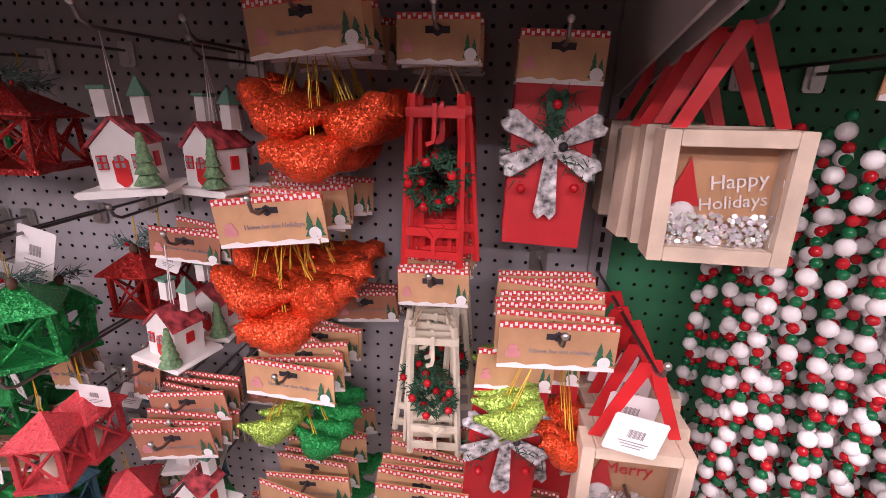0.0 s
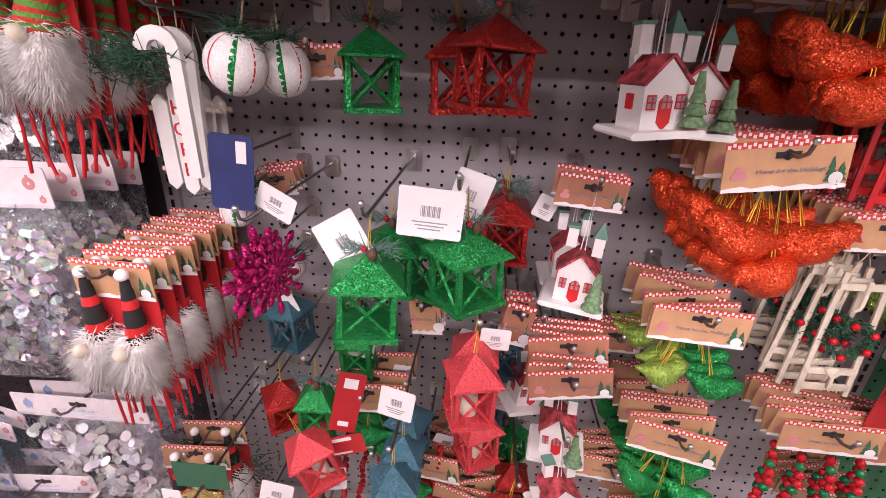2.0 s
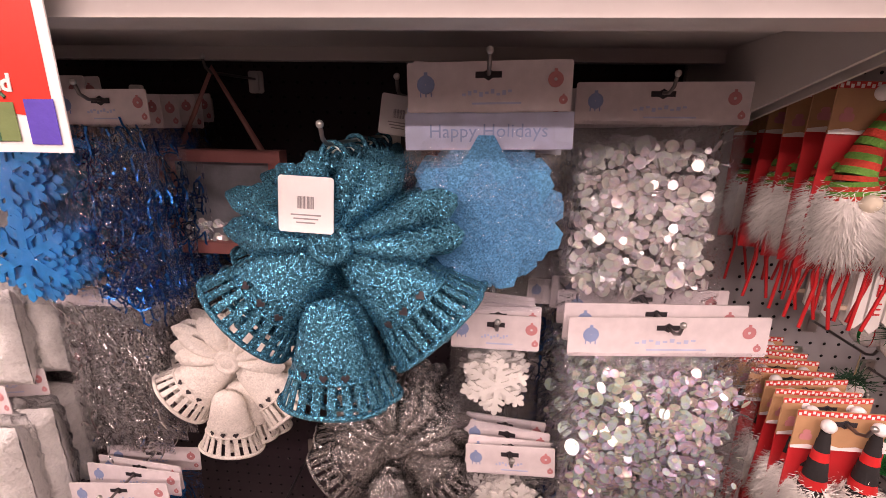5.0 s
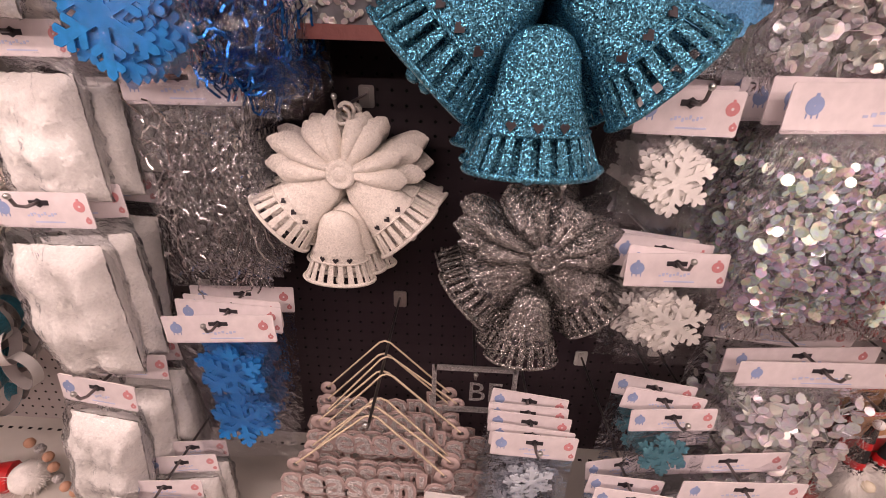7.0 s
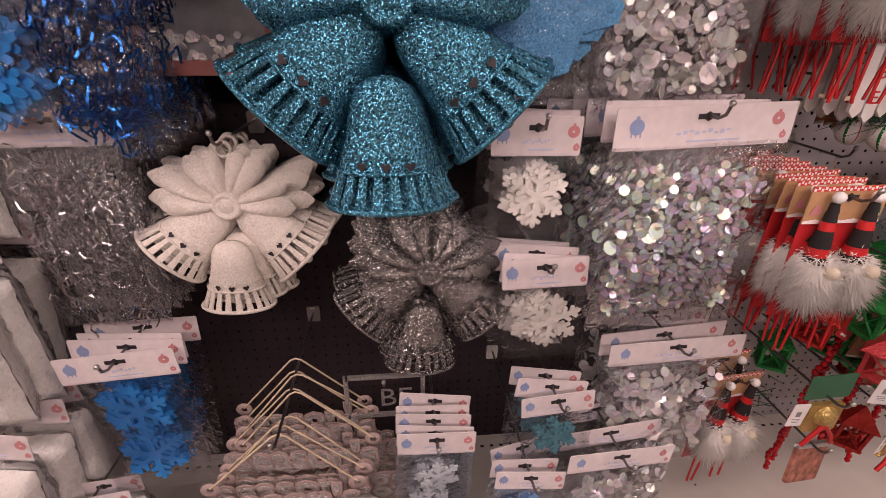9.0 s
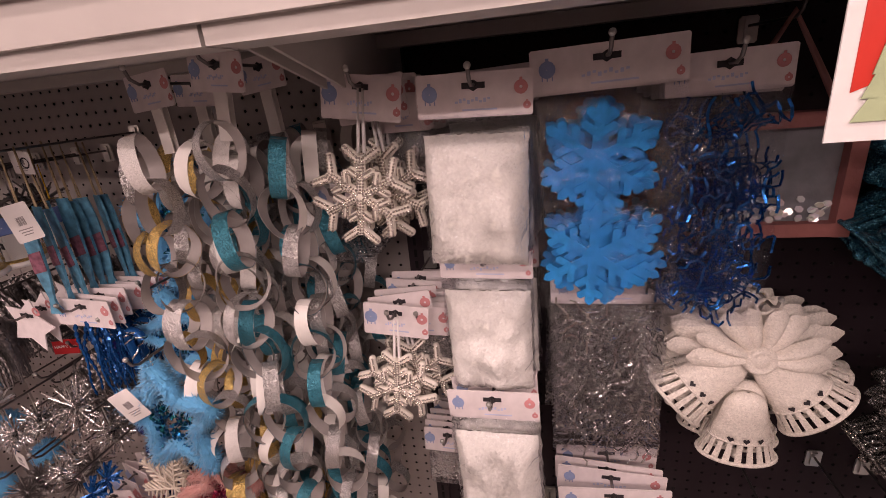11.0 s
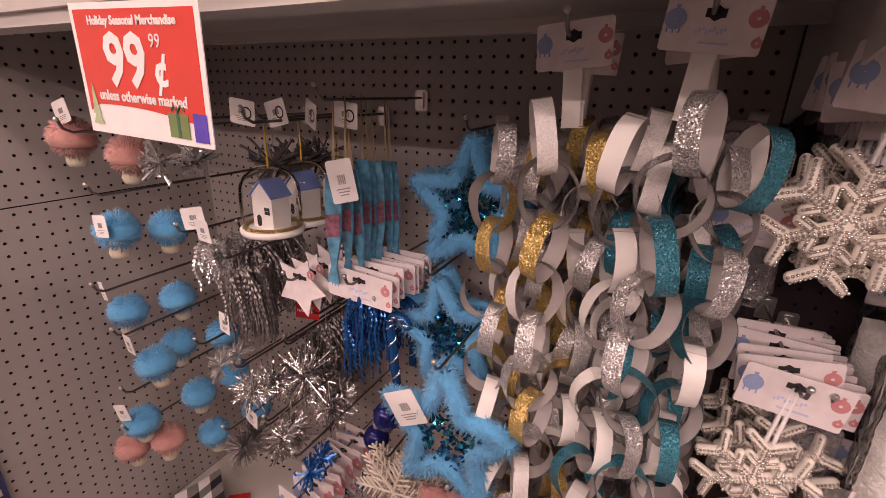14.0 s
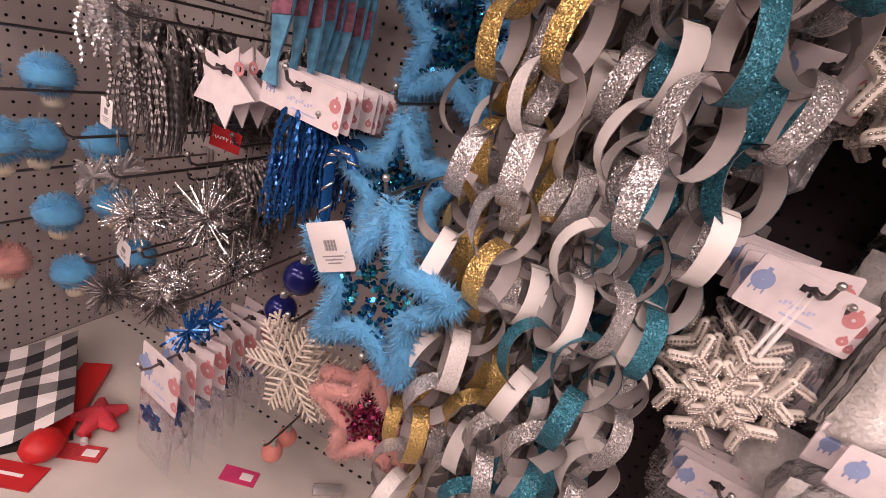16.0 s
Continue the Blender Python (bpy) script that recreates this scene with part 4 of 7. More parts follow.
def paper_chain(x, y, z, links, colours, label, sway=0.012, loop_top=True):
    t = thing("paper_chain", label, "garland", "paper chains")
    zz = 0.0
    cx, cy = 0.0, 0.0
    for k in range(links):
        c = colours[(k + rng.randrange(2)) % len(colours)]
        o = new("paper_ring", rng.choice(RINGS[c]))
        o.parent = t
        cx, cy = cx * 0.85 + jig(sway), cy * 0.85 + jig(sway * 0.6)
        yaw = (15 if k % 2 else 95) + jig(28)
        o.matrix_basis = pose(cx, cy, zz, jig(14), jig(16), yaw)
        zz -= 0.0575 + jig(0.004)
    t.matrix_basis = pose(x, y, z)
    return t


for hx, hz, yf, cols, lab in ((-2.117, 1.426, -0.29, ("wsg", "psgs", "gws", "sgs"), "white, silver and gold glitter paper chain"), (-1.993, 1.438, -0.31, ("wst", "sst", "tws", "pst"), "white, silver and teal glitter paper chain")):
    hook(hx, hz + 0.004, -yf + 0.02)
    for k in range(2):
        t = thing("chain_header", "pale header card with a paper loop on a hook", "packaging", "chain header cards")
        rose_header(t, 0.080, 0.046)
        b = Build()
        b.box((0, 0.002, -0.06), (0.020, 0.0008, 0.062))
        b.box((0, 0.010, -0.06), (0.022, 0.0008, 0.058))
        b.box((0, 0.006, -0.0905), (0.022, 0.009, 0.0008))
        part("paper_loop", b, M_PAPER, t)
        t.matrix_basis = pose(hx + jig(0.004), yf + k * 0.09, hz, jig(3), jig(6), jig(10))
    for k in range(17):
        dx = (-0.055, 0.0, 0.05, -0.03, 0.035, -0.06, 0.06, 0.0, -0.045, 0.045, 0.01, -0.02, 0.02, -0.065, 0.065, -0.015, 0.04)[k]
        dy = (0.0, -0.035, 0.01, 0.045, 0.055, 0.085, 0.095, 0.11, 0.14, 0.15, 0.17, 0.19, 0.20, 0.21, 0.21, 0.03, 0.12)[k]
        z0 = hz - (0.125, 0.10, 0.13, 0.12, 0.14, 0.15, 0.13, 0.12, 0.14, 0.13, 0.12, 0.13, 0.12, 0.14, 0.12, 0.15, 0.14)[k]
        paper_chain(hx + dx, yf + dy, z0, 12 + (k * 5) % 4, cols[k % 4], lab)


# -- big beaded snowflakes --
M_FOAM = mat("ivory_foam", (0.78, 0.72, 0.65), 0.6, var=0.06, bump=0.2)
M_SILVERBEAD = mat("silver_bead", (0.66, 0.61, 0.57), 0.22, 0.9, bump=0)


def puffy_flake(r, label, seed):
    """Six forked foam arms, their faces set with rows of small beads."""
    t = thing("snowflake_ornament", label, "snowflake", "beaded white snowflakes")
    forks = ((0.32, 0.22, 0.98), (0.62, 0.36, 0.92))
    b = Build()
    for k in range(6):
        q = pose(0, 0, 0, 0, 60 * k, 0)
        b.tube([q @ Vector((0, 0, 0)), q @ Vector((0, 0, r * 0.45)), q @ Vector((0, 0, r * 0.74))], [r * 0.10, r * 0.085, r * 0.08], 8)
        for f, ln, an in forks:
            for sd in (-1, 1):
                p0 = q @ Vector((0, 0, r * f))
                p1 = p0 + (q.to_3x3() @ Vector((sd * math.sin(an), 0, math.cos(an)))) * r * ln
                b.tube([p0, p1], [r * 0.088, r * 0.082], 8)
                b.ball(p1, r * 0.083, 8, 6)
    for v in range(len(b.v)):
        x, y, z = b.v[v]
        b.v[v] = (x, y * 1.2, z - r - 0.066)
    part("puffy_body", b, M_FOAM, t, "ivory foam body")
    b = Build()
    c = Vector((0, -r * 0.112, -r - 0.066))
    for k in range(6):
        q = pose(0, 0, 0, 0, 60 * k, 0).to_3x3()
        d = q @ Vector((0, 0, 1))
        sd = q @ Vector((1, 0, 0))
        for i in range(12):
            for e in (-1, 0, 1):
                b.ball(c + d * r * (0.07 + 0.057 * i) + sd * e * r * 0.052 + Vector((0, abs(e) * r * 0.018, 0)), r * 0.026, 5, 4)
        for f, ln, an in forks:
            for g in (-1, 1):
                u = d * math.cos(an) + sd * g * math.sin(an)
                w = d * math.sin(an) - sd * g * math.cos(an)
                for i in range(2, 8):
                    for e in (-1, 1):
                        b.ball(c + d * r * f + u * r * (ln + 0.04) * i / 7 + w * e * r * 0.040 + Vector((0, r * 0.010, 0)), r * 0.025, 5, 4)
    part("bead_trim", b, M_SILVERBEAD, t, "rows of tiny silver beads")
    b = Build()
    b.tube([(-0.004, 0, -0.082), (-0.003, 0, -0.002), (0.003, 0, -0.002), (0.004, 0, -0.082)], 0.0026, 4)
    part("ribbon_loop", b, M_WHITE, t)
    rose_header(t, 0.105, 0.055)
    return t


p = puffy_flake(0.074, "white foam snowflake with silver beads under a header", 1)
hang(p, -1.828, -0.262, 1.398, 4, 0.034, 8, 10)
p = puffy_flake(0.072, "white foam snowflake with silver beads, lower hook", 2)
hang(p, -1.833, -0.235, 1.065, 5, 0.034, 10, 14)


for x, z, n in ((-1.80, 1.372, 11), (-1.80, 1.045, 11), (-1.78, 0.80, 9), (-1.91, 1.25, 8)):
    p = thing("header_stack_card", "pale header card deep on a hook", "packaging", "pale header cards")
    rose_header(p, 0.085, 0.052)
    b = Build()
    b.box((0, 0.002, -0.075), (0.070, 0.010, 0.075), bevel=0.006)
    part("grey_pack", b, M_FILM2, p, "clear pack")
    hang(p, x, -0.20, z, n, 0.016, 4, 8)


# -- plush stars --
def fuzz(b, pts, n, ln, seed, slot=0, thick=0.09, fall=0.0):
    """Short hairs that stand off a row of points with radius."""
    r = random.Random(seed)
    for k in range(n):
        i = r.randrange(len(pts) - 1)
        (p, rad), (q, rad2) = pts[i], pts[i + 1]
        u = r.random()
        c = Vector(p).lerp(Vector(q), u)
        rr = rad + (rad2 - rad) * u
        d = Vector((r.gauss(0, 1), r.gauss(0, 1), r.gauss(0, 1))).normalized()
        base = c + d * rr * 0.9
        tip = c + d * (rr + ln * r.uniform(0.5, 1.2)) + Vector((r.uniform(-1, 1), r.uniform(-1, 1), r.uniform(-1.4, 0.4))) * ln * 0.5 - Vector((0, 0, ln * fall * r.uniform(0.5, 1.2)))
        s = d.cross(Vector((0.3, 0.5, 0.8))).normalized() * ln * thick
        e = d.cross(s).normalized() * ln * thick
        b.add([base + s, base - s * 0.5 + e, base - s * 0.5 - e, tip], [(0, 1, 3), (1, 2, 3), (2, 0, 3)], True, slot)
    return b


def plush_star(r, material, label, seed, n=900, sequin=None):
    t = thing("plush_star", label, "star", "fluffy stars")
    pts = []
    for k in range(11):
        a = math.pi * k / 5
        rr = r if k % 2 == 0 else r * 0.47
        pts.append((rr * math.sin(a), 0, rr * math.cos(a) * 1.05 - r - 0.02))
    fine = []
    for k in range(10):
        for q in range(4):
            fine.append(tuple(Vector(pts[k]).lerp(Vector(pts[k + 1]), q / 4)))
    fine.append(fine[0])
    b = Build()
    b.tube(fine, r * 0.135, 8, caps=False)
    fuzz(b, [(p, r * 0.135) for p in fine], n * 5, r * 0.085, seed, 0, 0.16)
    part("plush_rim", b, material, t, "fluffy plush rim")
    b = Build()
    rnd = random.Random(seed)
    for k in range(220):
        a, q = rnd.uniform(0, 6.283), rnd.random() ** 0.5
        star = 0.42 + 0.42 * abs(math.cos(2.5 * a)) ** 2
        b.disc((math.sin(a) * q * r * star * 0.8, rnd.uniform(-0.008, 0.004), math.cos(a) * q * r * star * 0.8 - r - 0.02), r * 0.035, pose(0, 0, 0, rnd.gauss(0, 30), 0, rnd.gauss(0, 30)), 6)
    part("sequin_centre", b, sequin or flake_material("blue_sequins", (0.01, 0.24, 0.42), sat=0.35, rough=0.15), t, "blue sequin centre")
    b = Build()
    b.tube([(-0.002, 0, -0.02), (0, 0, 0), (0.002, 0, -0.02)], 0.0012, 4)
    part("cord", b, M_ZINC, t)
    return t


p = plush_star(0.108, M_PLUSH, "sky blue plush star with blue sequins on a hook", 3, 1100)
hang(p, -2.285, -0.13, 1.315, 2, 0.05, 8, 8)
p = plush_star(0.104, M_PLUSH, "sky blue plush star with a barcode tag", 4, 1300)
barcode_tag(p, 0.05, 0.06, -0.085, -0.055, -0.022, -25)
hang(p, -2.232, -0.32, 1.02, 1, 0.05, 10, 10)
p = plush_star(0.095, M_PLUSH, "sky blue plush star behind another star", 5, 900)
hang(p, -2.315, -0.19, 1.09, 2, 0.05, 12, 10)
p = plush_star(0.085, M_ROSEPLUSH, "rose plush star hanging low beside the chains", 6, 800, flake_material("rose_sequins", (0.45, 0.06, 0.16), sat=0.3))
hang(p, -2.215, -0.30, 0.80, 2, 0.03, 12, 25)


# -- glass domes with little houses --
def dome_ornament():
    t = thing("dome_ornament", "clear dome ornament with a tiny white house", "ornament", "house dome ornaments")
    b = Build()
    r = 0.045
    b.lathe([(r, -0.155), (r, -0.105), (r * 0.96, -0.092), (r * 0.8, -0.078), (r * 0.5, -0.068), (0.002, -0.064)], 22)
    part("clear_dome", b, film_material("dome_plastic", 0.09, 0.05, (0.97, 0.97, 0.97), 0.05), t, "clear plastic dome")
    b = Build()
    b.lathe([(0.0005, -0.157), (r * 1.06, -0.157), (r * 1.08, -0.162), (r * 1.04, -0.166), (0.0005, -0.166)], 22)
    part("base_disc", b, M_WHITE, t)
    b = Build()
    b.lathe([(r * 0.80, -0.1565), (r * 0.9, -0.152), (r, -0.1565)], 22)
    part("gold_rim", b, G_GOLD, t)
    b = Build()
    b.box((0, 0, -0.132), (0.044, 0.034, 0.050))
    b.plate([(-0.022, -0.107), (0.022, -0.107), (0, -0.086)], -0.017, 0.017)
    body = part("house_body", b, M_WHITEPAINT, t)
    b = Build()
    for s in (-1, 1):
        b.box((s * 0.0128, 0, -0.0960), (0.034, 0.040, 0.002), pose(0, 0, 0, 0, s * 45, 0).to_3x3())
    part("roof", b, mat("blue_roof", (0.18, 0.28, 0.62), 0.6), body)
    b = Build()
    b.box((-0.008, -0.0176, -0.146), (0.009, 0.001, 0.018), bevel=0.003)
    for xx in (0.008, 0.014):
        for zz in (-0.132, -0.126):
            b.box((xx, -0.0176, zz), (0.0045, 0.001, 0.005))
    part("windows", b, M_INK, body)
    b = Build()
    b.tube([(-0.001, 0, -0.066), (0, 0, 0), (0.001, 0, -0.066)], 0.0011, 4)
    part("gold_cord", b, M_GOLDCORD, t)
    return t


p = dome_ornament()
hang(p, -2.540, -0.315, 1.322, 3, 0.075, 3, 15)
for k, x in enumerate((-2.60, -2.55, -2.50, -2.45)):
    t = thing("price_tag", "small white tag with a round price mark", "tag", "small white tags")
    tag = barcode_tag(t, 0.045, 0.038, -0.012, 0, 0, (8, -12, 15, 5)[k])
    b = Build()
    b.lathe([(0.007, 0), (0.0095, 0)], 14, pose(0.008, -0.0008, 0, 90, 0, 0))
    part("price_ring", b, M_INK, tag)
    t.matrix_basis = pose(x, -0.30 + 0.02 * k, 1.345, 0, 0, jig(20))

# striped mermaid-blue hangings
M_STRIPE = mat("teal_board", (0.08, 0.28, 0.42), 0.5, var=0.4, scale=60, bump=0.1)
p = thing("fish_ornament", "narrow teal and rose fish board on a cord", "ornament", "fish ornaments")
b = Build()
b.plate([(-0.012, -0.10), (0.012, -0.10), (0.016, -0.14), (0.014, -0.21), (0.006, -0.26), (0.012, -0.29), (-0.012, -0.29), (-0.004, -0.26), (-0.013, -0.21), (-0.015, -0.14)], -0.002, 0.002)
part("board", b, M_STRIPE, p)
b = Build()
b.plate([(-0.013, -0.175), (0.013, -0.168), (0.014, -0.205), (-0.013, -0.212)], -0.0035, -0.0022)
part("rose_band", b, mat("rose_band", (0.24, 0.09, 0.13), 0.6, var=0.5, scale=90), p)
b = Build()
b.tube([(-0.002, 0, -0.10), (0, 0, 0), (0.002, 0, -0.10)], 0.0016, 4)
part("cord", b, M_TWINE, p)
hang(p, -2.452, -0.265, 1.355, 9, 0.017, 5, 30, 0.008)
t = thing("price_tag", "white barcode tag on the fish boards", "tag")
barcode_tag(t, 0.036, 0.062, 0, 0, 0, -10)
t.matrix_basis = pose(-2.418, -0.295, 1.245, 0, 0, 25)


# -- clear icicles, tinsel and foil pieces --
def icicle_bunch(material, n, ln, spread, label, seed, name="icicle_bunch", rr=0.004, header=None, kink=0.006):
    t = thing(name, label, "ornament", "foil ornaments")
    r = random.Random(seed)
    b = Build()
    for k in range(n):
        x, y = r.gauss(0, spread), r.gauss(0, spread * 0.8)
        l = ln * r.uniform(0.6, 1.1)
        pts, rad = [], []
        for i in range(23):
            u = i / 22
            pts.append((x * (0.4 + 0.6 * min(1, u * 3)) + kink * 0.4 * math.sin(u * 9 + k), y + kink * 0.4 * math.cos(u * 8 + k), -0.03 - l * u))
            rad.append((rr * (1.0 - 0.55 * u) + 0.0006) * (0.95 if i % 2 else 0.38))
        b.tube(pts, rad, 5, smooth=False)
    part("foil_fringe", b, material, t)
    b = Build()
    b.tube([(0, 0, 0), (0, 0, -0.04)], 0.001, 4)
    part("cord", b, M_ZINC, t)
    if header:
        rose_header(t, *header)
    return t


def tinsel_burst(material, r0, n, label, seed, name="tinsel_ornament", thick=0.0016):
    t = thing(name, label, "ornament", "foil ornaments")
    r = random.Random(seed)
    b = Build()
    for k in range(n):
        d = Vector((r.gauss(0, 1), r.gauss(0, 0.8), r.gauss(0, 1))).normalized()
        c = Vector((0, 0, -r0 - 0.02))
        p1 = c + d * r0 * r.uniform(0.5, 1.05)
        b.tube([c + d * r0 * 0.1, p1], [thick, thick * 0.7], 4, smooth=False)
        for s in (0.55, 0.8):
            e = (d + Vector((r.gauss(0, .6), r.gauss(0, .6), r.gauss(0, .6)))).normalized()
            q = c.lerp(p1, s)
            b.tube([q, q + e * r0 * 0.22], [thick * 0.8, thick * 0.5], 3, smooth=False)
    part("foil_tuft", b, material, t)
    b = Build()
    b.tube([(0, 0, 0), (0, 0, -r0)], 0.001, 4)
    part("cord", b, M_ZINC, t)
    return t


F_CLEAR = mat("clear_acrylic", (0.62, 0.60, 0.60), 0.12, 0.55, bump=0.1)
p = icicle_bunch(F_DARK, 40, 0.16, 0.026, "bunch of dark silver beaded icicles", 2, rr=0.0045)
hang(p, -2.700, -0.22, 1.115, 2, 0.07, 3, 20)
p = icicle_bunch(F_DARK, 34, 0.14, 0.024, "bunch of smoky foil icicles, lower hook", 3, rr=0.004)
hang(p, -2.600, -0.15, 0.93, 2, 0.06, 3, 20)
p = tinsel_burst(F_SILV, 0.072, 90, "silver foil snowflake bunch, shiny", 4)
hang(p, -2.610, -0.22, 0.90, 3, 0.05, 5, 40)
p = tinsel_burst(F_DARK, 0.055, 70, "smoky silver foil star bunch", 5)
hang(p, -2.700, -0.22, 0.66, 2, 0.05, 5, 40)
p = tinsel_burst(F_DARK, 0.060, 40, "spiky smoke grey foil starburst", 6, thick=0.0028)
hang(p, -2.625, -0.22, 1.32, 3, 0.05, 5, 40)
p = icicle_bunch(F_CLEAR, 9, 0.085, 0.016, "clear acrylic icicle cluster on a tag", 7, rr=0.006)
hang(p, -2.740, -0.31, 1.125, 3, 0.04, 6, 30)
p = tinsel_burst(F_CLEAR, 0.045, 34, "clear plastic animal ornament in wrap", 8, thick=0.0035)
hang(p, -2.745, -0.35, 1.315, 2, 0.05, 6, 30)
p = tinsel_burst(F_CLEAR, 0.040, 30, "clear plastic snowflake ornament", 9, thick=0.003)
hang(p, -2.745, -0.31, 0.90, 2, 0.05, 6, 30)
for x, y, z in ((-2.715, -0.33, 1.155), (-2.690, -0.32, 0.955), (-2.665, -0.31, 0.745), (-2.68, -0.34, 1.14)):
    t = thing("price_tag", "small white folded tag on a foil ornament", "tag", "small white tags")
    barcode_tag(t, 0.042, 0.038, 0, 0, 0, jig(15))
    t.matrix_basis = pose(x, y, z, 0, 0, jig(25))

for k, (x, y, z, mt, rr, n) in enumerate(((-2.66, -0.30, 0.87, F_SILV, 0.046, 150), (-2.56, -0.20, 0.80, F_SILV, 0.05, 150), (-2.68, -0.16, 0.84, F_DARK, 0.05, 150), (-2.72, -0.30, 0.70, F_DARK, 0.045, 130), (-2.62, -0.28, 0.75, F_SILV, 0.04, 120), (-2.66, -0.12, 1.02, F_DARK, 0.055, 150))):
    p = tinsel_burst(mt, rr, n, "dense foil snowflake tuft on a hook", 40 + k, thick=0.0012)
    hang(p, x, y, z, 2, 0.04, 5, 60)
for k, (x, y, z, n) in enumerate(((-2.655, -0.30, 1.09, 30), (-2.74, -0.15, 1.08, 26), (-2.58, -0.10, 1.12, 24), (-2.64, -0.10, 0.80, 24))):
    p = icicle_bunch(F_DARK, n + 12, 0.14, 0.022, "bunch of thin beaded foil icicles", 50 + k, rr=0.0042, kink=0.004)
    hang(p, x, y, z, 2, 0.04, 3, 30)
F_BGL = mat("blue_glass", (0.008, 0.10, 0.32), 0.15, 0.5, bump=0.05)


def candy_cane(ln, material, label, r=0.006, name="candy_cane"):
    t = thing(name, label, "ornament", "blue canes")
    b = Build()
    pts = [(0.0, 0, -ln)]
    pts += [(0.0, 0, -ln + (ln - 0.045) * k / 5) for k in range(1, 6)]
    pts += [(0.022 - 0.022 * math.cos(a), 0, -0.045 + 0.022 * math.sin(a)) for a in (0.5, 1.0, 1.57, 2.1, 2.6, 3.1)]
    b.tube(pts, r, 8)
    part("cane", b, material, t)
    b = Build()
    turns = []
    for k in range(60):
        u = k / 59
        i = min(int(u * (len(pts) - 1)), len(pts) - 2)
        f = u * (len(pts) - 1) - i
        c = Vector(pts[i]).lerp(Vector(pts[i + 1]), f)
        turns.append(c + Vector((math.cos(k * 0.9), math.sin(k * 0.9), 0)) * r)
    b.tube(turns, r * 0.3, 4)
    part("twist", b, F_SILV, t)
    b = Build()
    b.tube([(0.02, 0, -0.024), (0, 0, 0)], 0.001, 4)
    part("cord", b, M_ZINC, t)
    return t


p = candy_cane(0.17, F_BGL, "twisted blue glass candy cane", 0.008)
hang(p, -2.395, -0.22, 1.03, 4, 0.03, 8, 40, 0.014)
p = icicle_bunch(F_BGL, 8, 0.17, 0.020, "bunch of blue foil icicles under a pale header", 12, rr=0.0042, header=(0.13, 0.055))
hang(p, -2.425, -0.255, 1.075, 7, 0.022, 3, 6)
p = icicle_bunch(F_BGL, 10, 0.12, 0.02, "bunch of deep blue beaded drops", 13, rr=0.006)
hang(p, -2.52, -0.17, 0.98, 3, 0.04, 3, 6)


def bauble(r, material, label, group="baubles"):
    t = thing("bauble", label, "bauble", group)
    b = Build()
    b.ball((0, 0, -r - 0.02), r, 18, 12)
    part("ball", b, material, t)
    b = Build()
    b.lathe([(0.006, -0.022), (0.006, -0.012), (0.003, -0.010), (0.0005, -0.010)], 10)
    part("cap", b, M_ZINC, t)
    b = Build()
    b.tube([(0, 0, -0.010), (0, 0, 0)], 0.001, 4)
    part("cord", b, M_ZINC, t)
    return t


M_NAVYGL = mat("navy_glass", (0.015, 0.02, 0.14), 0.08, 0.3, bump=0)
p = bauble(0.027, M_NAVYGL, "dark blue glossy bauble", "blue baubles")
hang(p, -2.470, -0.18, 0.98, 2, 0.05)
copy_thing(p, pose(-2.385, -0.24, 0.855))
copy_thing(p, pose(-2.44, -0.2, 0.75))
copy_thing(p, pose(-2.42, -0.18, 0.655))

t = thing("star_card", "star-shaped pale header card on a hook", "packaging")
b = Build()
b.plate([((0.058 if k % 2 == 0 else 0.032) * math.sin(math.pi * k / 5 + 0.3), (0.058 if k % 2 == 0 else 0.032) * math.cos(math.pi * k / 5 + 0.3) - 0.02) for k in range(10)], -0.001, 0.001)
card = part("card", b, M_PALE, t)
b = Build()
b.lathe([(0.004, 0), (0.009, 0)], 12, pose(0.025, -0.0015, 0.01, 90, 0, 0))
part("print_bauble", b, M_INKPINK, card)
b = Build()
slot_cut(b, -0.0015, 0.03)
part("hang_slot", b, M_INK, card)
hang(t, -2.545, -0.265, 1.06, 4, 0.03, 18, 10)


# -- mushrooms --
def mushroom(material, label, r=0.037):
    t = thing("mushroom_ornament", label, "ornament", "felt mushrooms")
    b = Build()
    prof = [(0.001, 0.1 * r), (r * 0.45, r * 0.02), (r * 0.78, -r * 0.25), (r * 0.92, -r * 0.62), (r * 0.86, -r * 0.86), (r * 0.6, -r * 0.88), (0.001, -r * 0.80)]
    b.lathe(prof, 14, Matrix.Translation((0, 0, -0.02)))
    fuzz(b, [((0, 0, -0.02 - r * 0.55), r * 0.85), ((0, 0, -0.02 - r * 0.6), r * 0.85)], 900, r * 0.17, 3, 0, 0.17)
    part("cap", b, material, t, "fluffy cap")
    b = Build()
    b.lathe([(r * 0.34, -0.02 - r * 0.8), (r * 0.36, -0.02 - r * 1.2), (r * 0.42, -0.02 - r * 1.65), (r * 0.34, -0.02 - r * 1.88), (0.001, -0.02 - r * 1.93)], 12)
    part("stem", b, M_CREAM, t)
    b = Build()
    b.tube([(0, 0, -0.021), (0, 0, 0)], 0.001, 4)
    part("cord", b, M_TWINE, t)
    return t


pb = mushroom(M_PLUSH, "sky blue felt mushroom with cream stem")
pr = mushroom(M_ROSEPLUSH, "rose felt mushroom with cream stem")
first = {0: True, 1: True}
